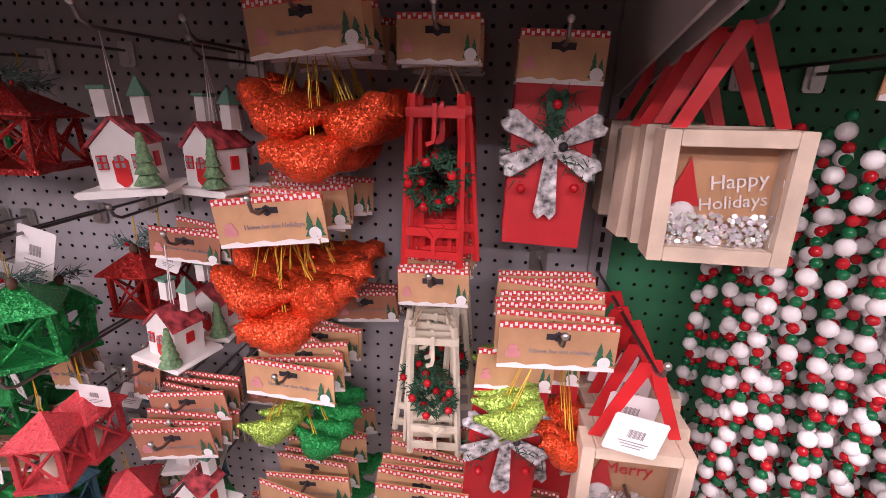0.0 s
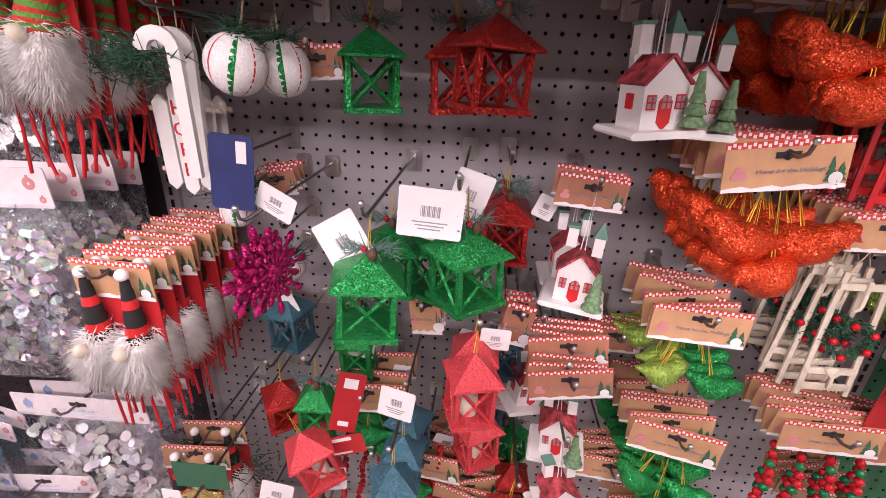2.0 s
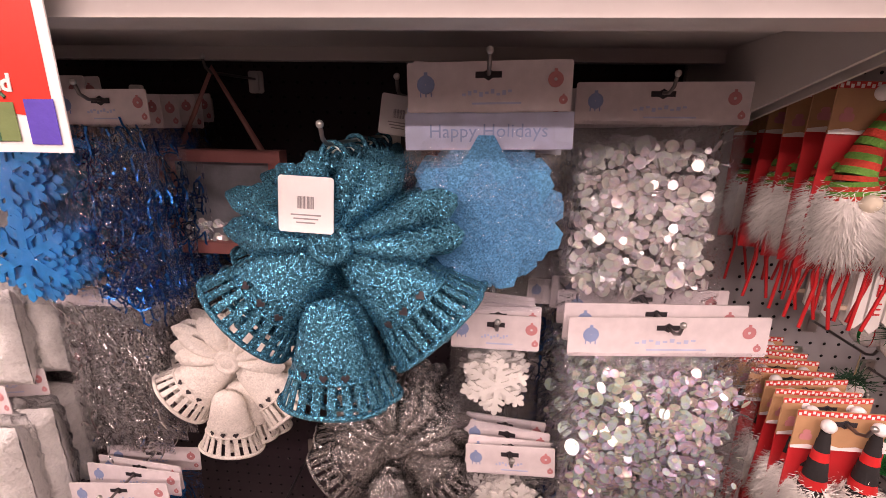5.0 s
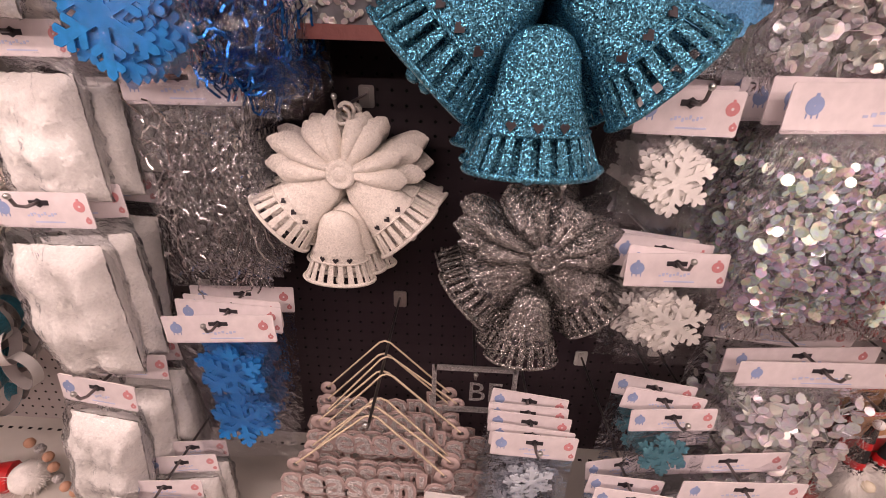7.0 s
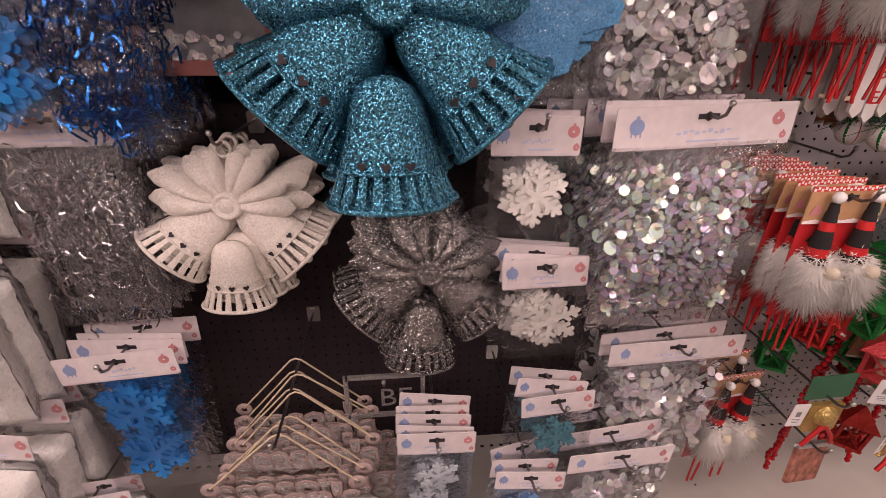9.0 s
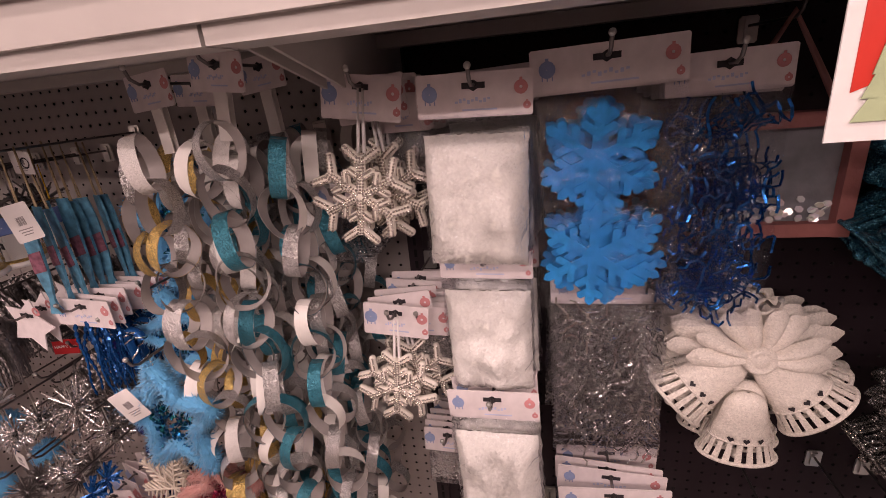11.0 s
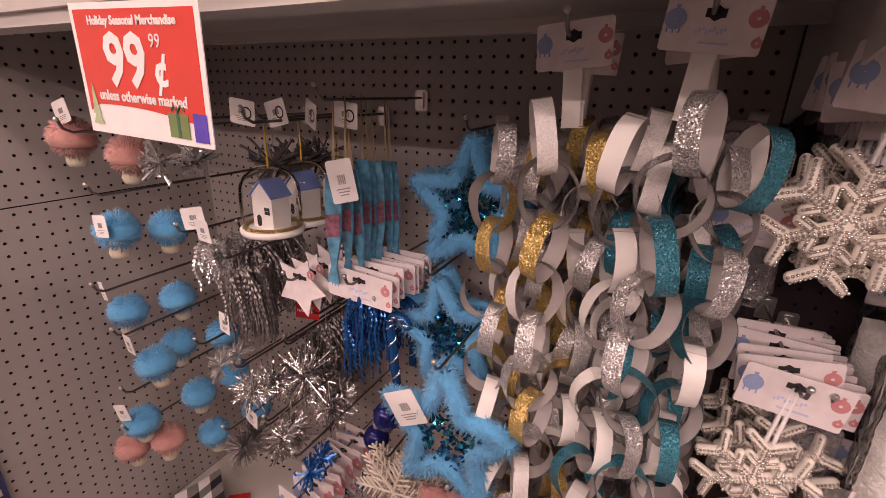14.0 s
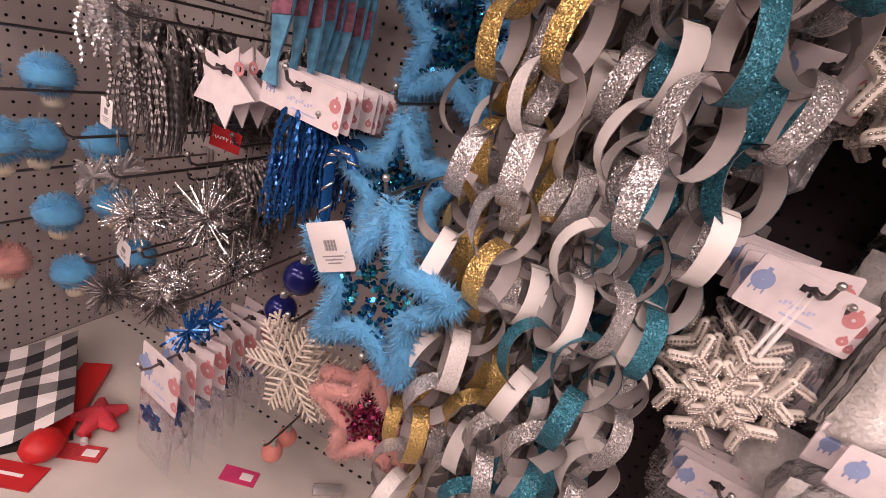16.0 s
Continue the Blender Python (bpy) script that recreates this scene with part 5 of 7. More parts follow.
for x, y, z, kind in ((-2.885, -0.40, 1.325, 1), (-2.80, -0.36, 1.30, 1), (-2.805, -0.40, 1.18, 0), (-2.795, -0.32, 1.165, 0), (-2.895, -0.37, 0.995, 0), (-2.86, -0.30, 1.00, 0), (-2.795, -0.40, 0.925, 0), (-2.86, -0.31, 0.90, 0), (-2.80, -0.25, 0.91, 0), (-2.885, -0.40, 0.755, 0), (-2.825, -0.31, 0.785, 0), (-2.80, -0.24, 0.80, 0), (-2.955, -0.40, 0.66, 1), (-2.87, -0.36, 0.69, 1), (-2.85, -0.28, 0.65, 0), (-2.80, -0.2, 0.68, 0)):
    proto = (pb, pr)[kind]
    m = pose(x, y, z, jig(6), jig(8), jig(40))
    if first[kind]:
        proto.matrix_basis, first[kind] = m, False
    else:
        copy_thing(proto, m)
for x, z in ((-2.84, 1.285), (-2.80, 1.19), (-2.86, 1.01), (-2.83, 0.93), (-2.85, 0.80), (-2.88, 0.70)):
    hook(x, z + 0.015, 0.43)
for x, y, z in ((-2.79, -0.435, 1.155), (-2.89, -0.41, 1.01), (-2.80, -0.43, 0.935), (-2.885, -0.43, 0.755), (-2.88, -0.41, 1.325)):
    t = thing("price_tag", "small white barcode tag by a mushroom", "tag", "small white tags")
    barcode_tag(t, 0.034, 0.036, 0, 0, 0, jig(20))
    t.matrix_basis = pose(x, y, z, 0, 0, jig(25))

# -- low hooks: lattice flake and flat packs --
t = thing("lattice_snowflake", "white twig lattice snowflake on a low hook", "snowflake")
b = Build()
for k in range(6):
    q = pose(0, 0, -0.11, 0, 60 * k + 12, 0)
    r = 0.09
    b.tube([q @ Vector((0, 0, 0)), q @ Vector((0, 0, r))], 0.0024, 5)
    for f in (0.25, 0.42, 0.58, 0.72, 0.86):
        for s in (-1, 1):
            a = q @ Vector((0, 0, r * f))
            b.tube([a, q @ Vector((s * r * (0.36 - 0.25 * f), 0, r * (f + 0.30 - 0.2 * f)))], 0.0021, 5)
part("twig_lattice", b, mat("ivory_twig", (0.72, 0.64, 0.55), 0.6, bump=0.15), t)
b = Build()
b.tube([(0, 0, -0.03), (0, 0, 0)], 0.001, 4)
part("cord", b, M_ZINC, t)
hang(t, -2.355, -0.26, 0.765, 4, 0.014, 5, 12)
p = flake_pack(0.095, 0.15, 0.10, "flat pale pack of blue flakes, low hook", F_BLUE, 0.03, 1, 15, "flat pale packs", 1)
hang(p, -2.545, -0.33, 0.605, 9, 0.026, 4, 14)
p = tinsel_burst(F_BGL, 0.04, 24, "blue foil leaf sprig", 16, thick=0.003)
hang(p, -2.53, -0.30, 0.72, 2, 0.04, 5, 30)
p = bauble(0.02, mat("rose_bauble", (0.68, 0.24, 0.20), 0.4), "rose wooden bead ornament near the deck", "rose beads")
hang(p, -2.40, -0.20, 0.43, 2, 0.04)
t = thing("happy_tag", "red folded card with lettering", "packaging")
b = Build()
b.box((0, 0, 0), (0.05, 0.001, 0.035))
c = part("card", b, M_REDCARD, t)
lettering("HAPPY HO", 0.009, M_WHITE, c, 0, -0.0012, 0)
t.matrix_basis = pose(-2.62, -0.18, 0.935, 0, 5, 20)
hook(-2.62, 0.96, 0.2)

# -- things lying on the deck --
D = DECK


def cloth(x, y, w, d, turn, label):
    t = thing("checked_stocking", label, "stocking")
    b = Build()
    n, m = 9, 8
    for i in range(n):
        for j in range(m):
            z = 0.02 + 0.012 * math.sin(i * 0.9) * math.cos(j * 0.7) + 0.05 * (j / m) ** 2
            z2 = 0.02 + 0.012 * math.sin((i + 1) * 0.9) * math.cos(j * 0.7) + 0.05 * (j / m) ** 2
            z3 = 0.02 + 0.012 * math.sin((i + 1) * 0.9) * math.cos((j + 1) * 0.7) + 0.05 * ((j + 1) / m) ** 2
            z4 = 0.02 + 0.012 * math.sin(i * 0.9) * math.cos((j + 1) * 0.7) + 0.05 * ((j + 1) / m) ** 2
            x0, y0 = -w / 2 + w * i / n, -d / 2 + d * j / m
            x1, y1 = x0 + w / n, y0 + d / m
            k = (i % 2) + (j % 2)
            b.add([(x0, y0, z), (x1, y0, z2), (x1, y1, z3), (x0, y1, z4)], [(0, 1, 2, 3)], False, k)
    b.box((0, 0, 0.008), (w * 0.98, d * 0.98, 0.014), slot=2)
    part("checked_cloth", b, (M_WHITE, mat("grey_check", (0.20, 0.19, 0.19), 0.8), mat("black_check", (0.02, 0.02, 0.022), 0.85)), t)
    b = Build()
    pts = [((-w / 2 + w * k / 8, -d / 2 - 0.01, 0.022), 0.018) for k in range(9)]
    b.tube([p for p, r in pts], 0.016, 8)
    fuzz(b, pts, 350, 0.012, 5)
    part("fur_cuff", b, M_FUR, t)
    t.matrix_basis = pose(x, y, D, 0, 0, turn)
    return t


cloth(-2.965, -0.35, 0.28, 0.24, -32, "black and white checked stocking lying on the deck")
t = thing("red_ribbon_card", "red and white striped cloth gnome on the deck", "gnome")
b = Build()
b.box((0, 0, 0.012), (0.24, 0.055, 0.020), bevel=0.008)
part("red_body", b, M_REDPAINT, t)
b = Build()
for k in range(6):
    b.lathe([(0.0065, 0), (0.0065, 0.012)], 8, pose(-0.05 + 0.016 * k, -0.05, 0.012, 0, 90, 0), slot=k % 2)
    b.lathe([(0.0065, 0), (0.0065, 0.012)], 8, pose(0.02 + 0.016 * k, 0.055, 0.012, 0, 90, 20), slot=k % 2)
part("striped_leg", b, (M_REDPAINT, M_WHITE), t)
b = Build()
b.ball((0.13, 0.0, 0.03), 0.035, 12, 8, scale=(1.1, 1, 0.75))
part("pom_hat", b, M_REDPAINT, t)
t.matrix_basis = pose(-2.87, -0.27, D, 0, 0, -52)
t = thing("red_card", "red folded card lying on the deck", "packaging")
b = Build()
b.box((0, 0, 0.002), (0.13, 0.05, 0.003), bevel=0.004)
b.box((-0.045, 0, 0.0042), (0.018, 0.018, 0.001), slot=1)
b.box((0.01, 0, 0.0042), (0.05, 0.006, 0.001), slot=1)
part("card", b, (M_REDCARD, M_WHITE), t)
t.matrix_basis = pose(-2.80, -0.43, D, 0, 0, 24)
for x, y, turn, mtl, lab in ((-2.745, -0.33, 28, G_PINK, "rose glittered tag with cord on the deck"), (-2.475, -0.19, 20, mat("rose_card", (0.62, 0.05, 0.16), 0.4), "rose barcode card lying on the deck")):
    t = thing("rose_tag", lab, "tag")
    b = Build()
    b.box((0, 0, 0.002), (0.075, 0.035, 0.003), bevel=0.003)
    b.box((0.015, 0, 0.0040), (0.025, 0.016, 0.001), slot=1)
    part("card", b, (mtl, M_WHITE), t)
    t.matrix_basis = pose(x, y, D, 0, 0, turn)
t = thing("plush_gnome_star", "red plush toy lying on the deck", "toy")
b = Build()
for k in range(5):
    a = 2 * math.pi * k / 5
    b.tube([(0, 0, 0.025), (0.05 * math.cos(a), 0.05 * math.sin(a), 0.020)], [0.024, 0.008], 8)
part("body", b, mat("red_plush", (0.62, 0.05, 0.07), 0.9, bump=0.4, bscale=500), t)
t.matrix_basis = pose(-2.79, -0.27, D)
t = thing("bubble_tube", "small clear tube with silver cap on the deck", "tube")
b = Build()
b.lathe([(0.012, 0), (0.012, 0.06), (0.0005, 0.062)], 14, pose(-2.33, -0.13, D + 0.013, 0, 90, 35))
part("tube", b, F_CLEAR, t)

# deck in the blue bay: glass jars, letters, confetti
def glass_jar():
    t = thing("glass_jar", "small clear glass jar lid on the deck", "jar", "small glass jars")
    b = Build()
    b.lathe([(0.0005, 0.001), (0.022, 0.001), (0.024, 0.006), (0.023, 0.03), (0.017, 0.036), (0.018, 0.044), (0.016, 0.045)], 18)
    part("glass", b, film_material("jar_glass", 0.16, 0.05, (0.96, 0.96, 0.95), 0.02), t)
    b = Build()
    b.lathe([(0.014, 0.028), (0.019, 0.028), (0.019, 0.034), (0.014, 0.034)], 16)
    part("glass_ring", b, F_CLEAR, t)
    return t


g = glass_jar()
g.matrix_basis = pose(-1.86, -0.31, D)
for x, y in ((-1.80, -0.34), (-1.765, -0.42), (-1.585, -0.40)):
    copy_thing(g, pose(x, y, D, 0, 0, jig(90)))
t = thing("happy_sign", "red glittered HAPPY letter sign lying on the deck", "sign")
b = Build()
b.box((0, 0, 0.0015), (0.25, 0.085, 0.002), bevel=0.01)
part("white_back", b, M_WHITE, t)
me = text_mesh("HAPPY", 0.075)
me.materials.clear()
o = part("letters", me, (G_PINK,), t)
o.matrix_basis = pose(0, 0, 0.004)
t.matrix_basis = pose(-1.165, -0.375, D + 0.001, 0, 0, 3)
t = thing("merry_sign", "pale blue MERRY CHRISTMAS sign lying on the deck", "sign")
b = Build()
b.lathe([(0.0005, 0.0005), (0.12, 0.0005), (0.12, 0.0035), (0.0005, 0.0035)], 28, squash=0.66)
part("blue_board", b, mat("powder_blue", (0.30, 0.48, 0.66), 0.5), t)
for words, yy in (("MERRY", 0.03), ("CHRISTMAS", -0.03)):
    me = text_mesh(words, 0.052 if yy > 0 else 0.036)
    me.materials.clear()
    o = part("letters", me, M_WHITE, t)
    o.matrix_basis = pose(0, yy, 0.0045)
t.matrix_basis = pose(-0.895, -0.35, D + 0.001, 0, 0, -14)
t = thing("price_tag", "white barcode tag lying on the deck", "tag")
barcode_tag(t, 0.05, 0.04, 0, 0, 0)
t.matrix_basis = pose(-0.715, -0.335, D + 0.008, -86, 0, 0)
b = Build()
for k in range(46):
    b.disc((rng.uniform(-0.75, 0.5), rng.uniform(-0.55, -0.1), D + 0.0015), rng.uniform(0.002, 0.006), pose(0, 0, 0, 90 + jig(3), jig(3), jig(90)), 5, 0.0005, slot=rng.choice((0, 0, 1)))
tagged(part("confetti", b, (M_NAVY, G_GREEN)), "fallen glitter scraps on the deck", "confetti", "", "stuff")
t = thing("bead_garland", "wooden bead garland lying on the deck", "garland")
b = Build()
for k in range(16):
    b.ball((-2.02 + 0.022 * k, -0.16 - 0.010 * k + 0.008 * math.sin(k), D + 0.012 + 0.09 * (1 - k / 15) ** 2), 0.011, 8, 6, slot=k % 3 % 2)
part("beads", b, (mat("wood_bead", (0.55, 0.30, 0.20), 0.5), G_SILVER), t)
t = thing("sitting_gnome", "red felt gnome lying on the deck", "gnome")
b = Build()
b.tube([(-2.20, -0.24, D + 0.03), (-2.12, -0.21, D + 0.04), (-2.05, -0.19, D + 0.035)], [0.008, 0.028, 0.032], 10)
part("hat", b, M_REDPAINT, t)
b = Build()
b.ball((-2.02, -0.19, D + 0.035), 0.034, 12, 8)
fuzz(b, [((-2.02, -0.19, D + 0.035), 0.03), ((-2.01, -0.19, D + 0.035), 0.03)], 260, 0.014, 8)
part("beard", b, M_FUR, t)

# -- village houses on the shelf over the silver bay --
SH = 1.482


def village_house(x, y, w, h, wall, roof, label, tower=True, turn=0.0, sprig=True):
    t = thing("village_house", label, "house", "little wooden houses on the shelf")
    b = Build()
    d = 0.05
    b.plate([(-w / 2, 0), (w / 2, 0), (w / 2, h * 0.55), (0, h * 0.80), (-w / 2, h * 0.55)], -d / 2, d / 2)
    part("wall", b, wall, t)
    b = Build()
    for s in (-1, 1):
        ln = math.hypot(w / 2, h * 0.25) * 1.12
        b.box((s * w * 0.26, 0, h * 0.68), (ln, d * 1.15, 0.006), pose(0, 0, 0, 0, s * math.degrees(math.atan2(h * 0.25, w / 2)), 0).to_3x3())
    rf = part("roof", b, roof, t)
    b = Build()
    b.box((0, -d / 2 - 0.001, h * 0.20), (w * 0.34, 0.003, h * 0.40), bevel=w * 0.1)
    dr = part("arched_window", b, mat("rose_trim", (0.55, 0.14, 0.12), 0.5), t)
    b = Build()
    for k in range(4):
        b.box(((k % 2 - 0.5) * w * 0.14, -d / 2 - 0.0032, h * (0.13 + 0.13 * (k // 2))), (w * 0.10, 0.001, h * 0.10))
    for s in (-1, 1):
        for k in range(3):
            b.box((s * w * 0.36, -d / 2 - 0.001, h * (0.16 + 0.11 * k)), (w * 0.10, 0.002, h * 0.06))
    part("panes", b, M_BARS, dr)
    if tower:
        b = Build()
        b.box((-w * 0.08, 0, h * 0.86), (w * 0.34, d * 0.7, h * 0.34))
        tw = part("tower", b, wall, t)
        b = Build()
        b.lathe([(w * 0.27, 0), (0.001, h * 0.26)], 4, Matrix.Translation((-w * 0.08, 0, h * 1.02)) @ pose(0, 0, 0, 0, 0, 45), smooth=False)
        part("spire", b, roof, tw)
    if sprig:
        b = Build()
        r = random.Random(int(x * 100))
        for k in range(40):
            q = Vector((r.gauss(0, 0.012), -d / 2 - 0.006 + r.gauss(0, 0.004), h * 0.74 + r.gauss(0, 0.008)))
            b.tube([q, q + Vector((jig(0.02), -0.004, jig(0.012)))], 0.0009, 3)
        part("sprig", b, M_NEEDLE, t)
    t.matrix_basis = pose(x, y, SH, 0, 0, turn)
    return t


W1, R1 = mat("ivory_board", (0.72, 0.62, 0.52), 0.6), mat("rose_roof", (0.66, 0.22, 0.24), 0.6)
village_house(-2.95, -0.42, 0.085, 0.16, W1, R1, "ivory wooden house with rose roof and spire", True, 10)
village_house(-2.84, -0.36, 0.085, 0.16, W1, R1, "ivory wooden house with rose roof and sprig", True, 6)
village_house(-2.76, -0.34, 0.08, 0.16, W1, R1, "ivory wooden house with narrow spire", True, 4)
village_house(-2.66, -0.32, 0.075, 0.15, mat("taupe_board", (0.34, 0.25, 0.20), 0.6), mat("ivory_roof", (0.68, 0.58, 0.52), 0.6), "taupe wooden house with ivory roof", True, 4)
village_house(-2.44, -0.38, 0.11, 0.19, mat("bronze_board", (0.36, 0.25, 0.11), 0.45, 0.3), mat("bronze_roof", (0.40, 0.29, 0.14), 0.45, 0.3), "bronze wooden house with white window", False, -4, False)
village_house(-2.27, -0.40, 0.075, 0.12, mat("blush_board", (0.70, 0.42, 0.42), 0.6), mat("white_roof", (0.75, 0.66, 0.62), 0.6), "blush pink cottage with white roof", False, 6, False)
village_house(-2.17, -0.40, 0.075, 0.14, mat("pink_board", (0.68, 0.38, 0.40), 0.6), mat("pale_roof", (0.74, 0.62, 0.60), 0.6), "pink cottage with pale roof", False, 0, False)


def bottle_trees(x, y, mtl, label, n, h):
    t = thing("beaded_trees", label, "ornament")
    for k in range(n):
        b = Build()
        q = Matrix.Translation((0.032 * k, 0.008 * (k % 2), 0))
        b.lathe([(0.0005, 0.001), (0.018, 0.001), (0.017, h * 0.4), (0.012, h * 0.75), (0.006, h), (0.0005, h)], 12, q)
        body = part("tree_shape", b, mtl[k % len(mtl)], t)
        b = Build()
        for s in range(26):
            a, u = s * 2.4, 0.06 + 0.9 * (s / 26)
            rr = 0.0175 - 0.011 * max(0, u - 0.35)
            b.ball((0.032 * k + rr * math.cos(a), 0.008 * (k % 2) + rr * math.sin(a), h * u), 0.0026, 5, 4)
        part("pearl_trim", b, M_WHITEBEAD, body)
    t.matrix_basis = pose(x, y, SH)
    return t


bottle_trees(-2.80, -0.45, (mat("pink_felt", (0.62, 0.28, 0.30), 0.8), mat("powder_felt", (0.36, 0.46, 0.56), 0.8), mat("pink_felt_b", (0.62, 0.28, 0.30), 0.8), mat("mint_felt", (0.30, 0.40, 0.34), 0.8)), "pink and blue beaded felt trees in a row", 4, 0.095)
bottle_trees(-2.63, -0.44, (mat("pale_felt", (0.66, 0.66, 0.70), 0.8), G_PEARL), "white pearl beaded trees in a row", 4, 0.13)
t = thing("gift_box_sign", "white printed box on the shelf", "box")
b = Build()
b.box((0, 0, 0.05), (0.18, 0.05, 0.10))
part("box", b, M_PALE, t)
b = Build()
b.lathe([(0.0005, 0), (0.022, 0)], 14, pose(-0.05, -0.0256, 0.06, 90, 0, 0))
part("print_bauble", b, M_INKBLUE, t)
t.matrix_basis = pose(-1.99, -0.43, SH)

# -- past the end post: bright fabrics and a red tag on the next fixture --
for k, (mtl, zz) in enumerate((((0.10, 0.32, 0.06), 0.62), ((0.55, 0.45, 0.05), 0.55), ((0.22, 0.04, 0.26), 0.60), ((0.10, 0.26, 0.12), 0.72), ((0.25, 0.22, 0.24), 0.80))):
    t = thing("hanging_fabric", "bright folded fabric hanging past the end post", "fabric", "bright hanging fabrics")
    b = Build()
    verts, faces = [], []
    for j in range(9):
        for i in range(7):
            u = i / 6
            verts.append((0.02 * math.sin(i * 2.1 + j * 0.5), -0.09 + 0.18 * u, -0.06 * j + 0.01 * math.sin(i * 3 + k)))
    for j in range(8):
        for i in range(6):
            a = j * 7 + i
            faces.append((a, a + 1, a + 8, a + 7))
    verts2 = [(x - 0.006, y, z) for x, y, z in verts]
    b.add(verts, faces, True)
    b.add(verts2, [f[::-1] for f in faces], True)
    part("cloth", b, mat("fabric_%s" % "abcde"[k], mtl, 0.8, var=0.3, scale=20), t)
    t.matrix_basis = pose(-3.28 - 0.03 * k, -0.52 - 0.07 * k, 0.80, 0, 4, 20)
b = Build()
b.box((-3.75, -0.15, 0.8), (0.9, 0.5, 1.5))
structure("wall_next_fixture", b, mat("next_fixture", (0.16, 0.12, 0.12), 0.7, var=0.5, scale=9))
b = Build()
b.tube([(-3.26, -0.42, 0.806), (-3.42, -0.88, 0.806)], 0.006, 8)
b.tube([(-3.26, -0.42, 0.806), (-3.32, -0.36, 0.806)], 0.006, 8)
structure("trim_fabric_rail", b, M_ZINC)
t = thing("red_price_tag", "small red price tag on the end post", "tag")
b = Build()
b.box((0, 0, 0), (0.004, 0.06, 0.035), bevel=0)
part("card", b, M_REDCARD, t)
t.matrix_basis = pose(XL + 0.018, -0.585, 1.10)


# -- the red bay --
def bird(b_, m, s=1.0):
    """A glittered bird: plump body, head, tail; returns its mesh builder."""
    body = [((0.056, 0, 0.006), 0.0040), ((0.046, 0, 0.004), 0.0058), ((0.030, 0, 0.001), 0.0100), ((0.014, 0, -0.002), 0.0190), ((-0.003, 0, -0.003), 0.0235), ((-0.018, 0, 0.002), 0.0205), ((-0.027, 0, 0.011), 0.0150), ((-0.035, 0, 0.019), 0.0155), ((-0.044, 0, 0.021), 0.0120), ((-0.049, 0, 0.016), 0.0035), ((-0.056, 0, 0.013), 0.0006)]
    pts = [m @ (Vector(p) * s) for p, r in body]
    b_.tube(pts, [r * s * 1.12 for p, r in body], 12)
    for q in (-1, 1):
        w = [m @ (Vector(p) * s) for p in ((-0.012, q * 0.017, 0.008), (0.006, q * 0.019, 0.006), (0.028, q * 0.012, 0.002), (0.010, q * 0.018, -0.006))]
        b_.add(w, [(0, 1, 2, 3), (3, 2, 1, 0)], True)
    return b_


def bird_card(mats, label, poses, seed, words=True, card=None, low=0.0):
    """Glitter birds hung on gold cords under a kraft card."""
    t = thing("bird_ornament_card", label, "ornament", "glitter bird ornaments")
    kraft_header(t, 0.13, 0.057, 0.016, card, words)
    for k, (x, y, z, yaw, pit) in enumerate(poses):
        b = Build()
        bird(b, Matrix(), 1.0 if mats[0] is G_RED else 0.76)
        o = part("bird", b, mats[k % len(mats)], t)
        o.matrix_basis = pose(x, y, z - low, 0, pit, yaw)
        b = Build()
        b.tube([(x - 0.002, y, z - low + 0.015), (x * 0.5, 0.001, -0.035), (x + 0.002, y, z - low + 0.015)], 0.0009, 4)
        part("gold_cord", b, M_GOLDCORD, t)
        b = Build()
        b.plate([(-0.013, -0.002), (0.010, -0.004), (0.013, 0.001), (-0.010, 0.004)], -0.002, 0.002, 0, pose(x, y - 0.006, z - low - 0.020, 0, jig(25), yaw))
        part("clip", b, F_SILV, t, "silver clip")
    return t


PAIR = ((-0.034, -0.006, -0.098, 0, 8), (0.036, 0.004, -0.108, 165, -10), (0.0, -0.012, -0.140, 25, -18))
p = bird_card((G_RED,), "scarlet glitter birds under a kraft card, upper hook", PAIR, 1)
hang(p, 0.425, -0.24, 1.405, 7, 0.028, 8, 30)
p = bird_card((G_RED,), "scarlet glitter birds under a kraft card", PAIR, 2)
hang(p, 0.378, -0.255, 1.205, 8, 0.026, 8, 30)
p = bird_card((G_LIME, G_GREEN), "lime and green glitter birds under a kraft card", ((-0.035, -0.006, -0.095, 200, -12), (0.036, -0.004, -0.105, 165, -14)), 3)
hang(p, 0.365, -0.215, 0.968, 6, 0.026, 8, 30)
p = bird_card((G_GREEN,), "green glitter birds under a kraft card, low hook", PAIR, 4)
hang(p, 0.372, -0.235, 0.770, 7, 0.028, 8, 30)
p = bird_card((G_LIME, G_RED), "lime and scarlet birds on a kraft card", ((-0.045, -0.012, -0.105, 185, 0), (0.03, -0.006, -0.150, 10, 4)), 5)
hang(p, 0.705, -0.265, 1.085, 8, 0.024, 10, 10)

M_WREATH = M_NEEDLE


def wreath(t, x, y, z, r, seed):
    rd = random.Random(seed)
    b = Build()
    for k in range(240):
        a = rd.uniform(0, 6.283)
        c = Vector((x + r * math.cos(a), y + rd.gauss(0, 0.003), z + r * math.sin(a)))
        d = Vector((rd.gauss(0, 1), rd.gauss(-0.3, 0.8), rd.gauss(0, 1))).normalized()
        b.tube([c, c + d * r * 0.42], [0.0017, 0.0005], 3)
    w = part("wreath", b, M_WREATH, t, "small green fir wreath")
    for k in range(5):
        a = k * 1.3 + 0.5
        b = Build()
        b.ball((x + r * math.cos(a), y - 0.008, z + r * math.sin(a)), 0.0055, 8, 6)
        part("berry", b, M_REDBEAD, w)
    return w


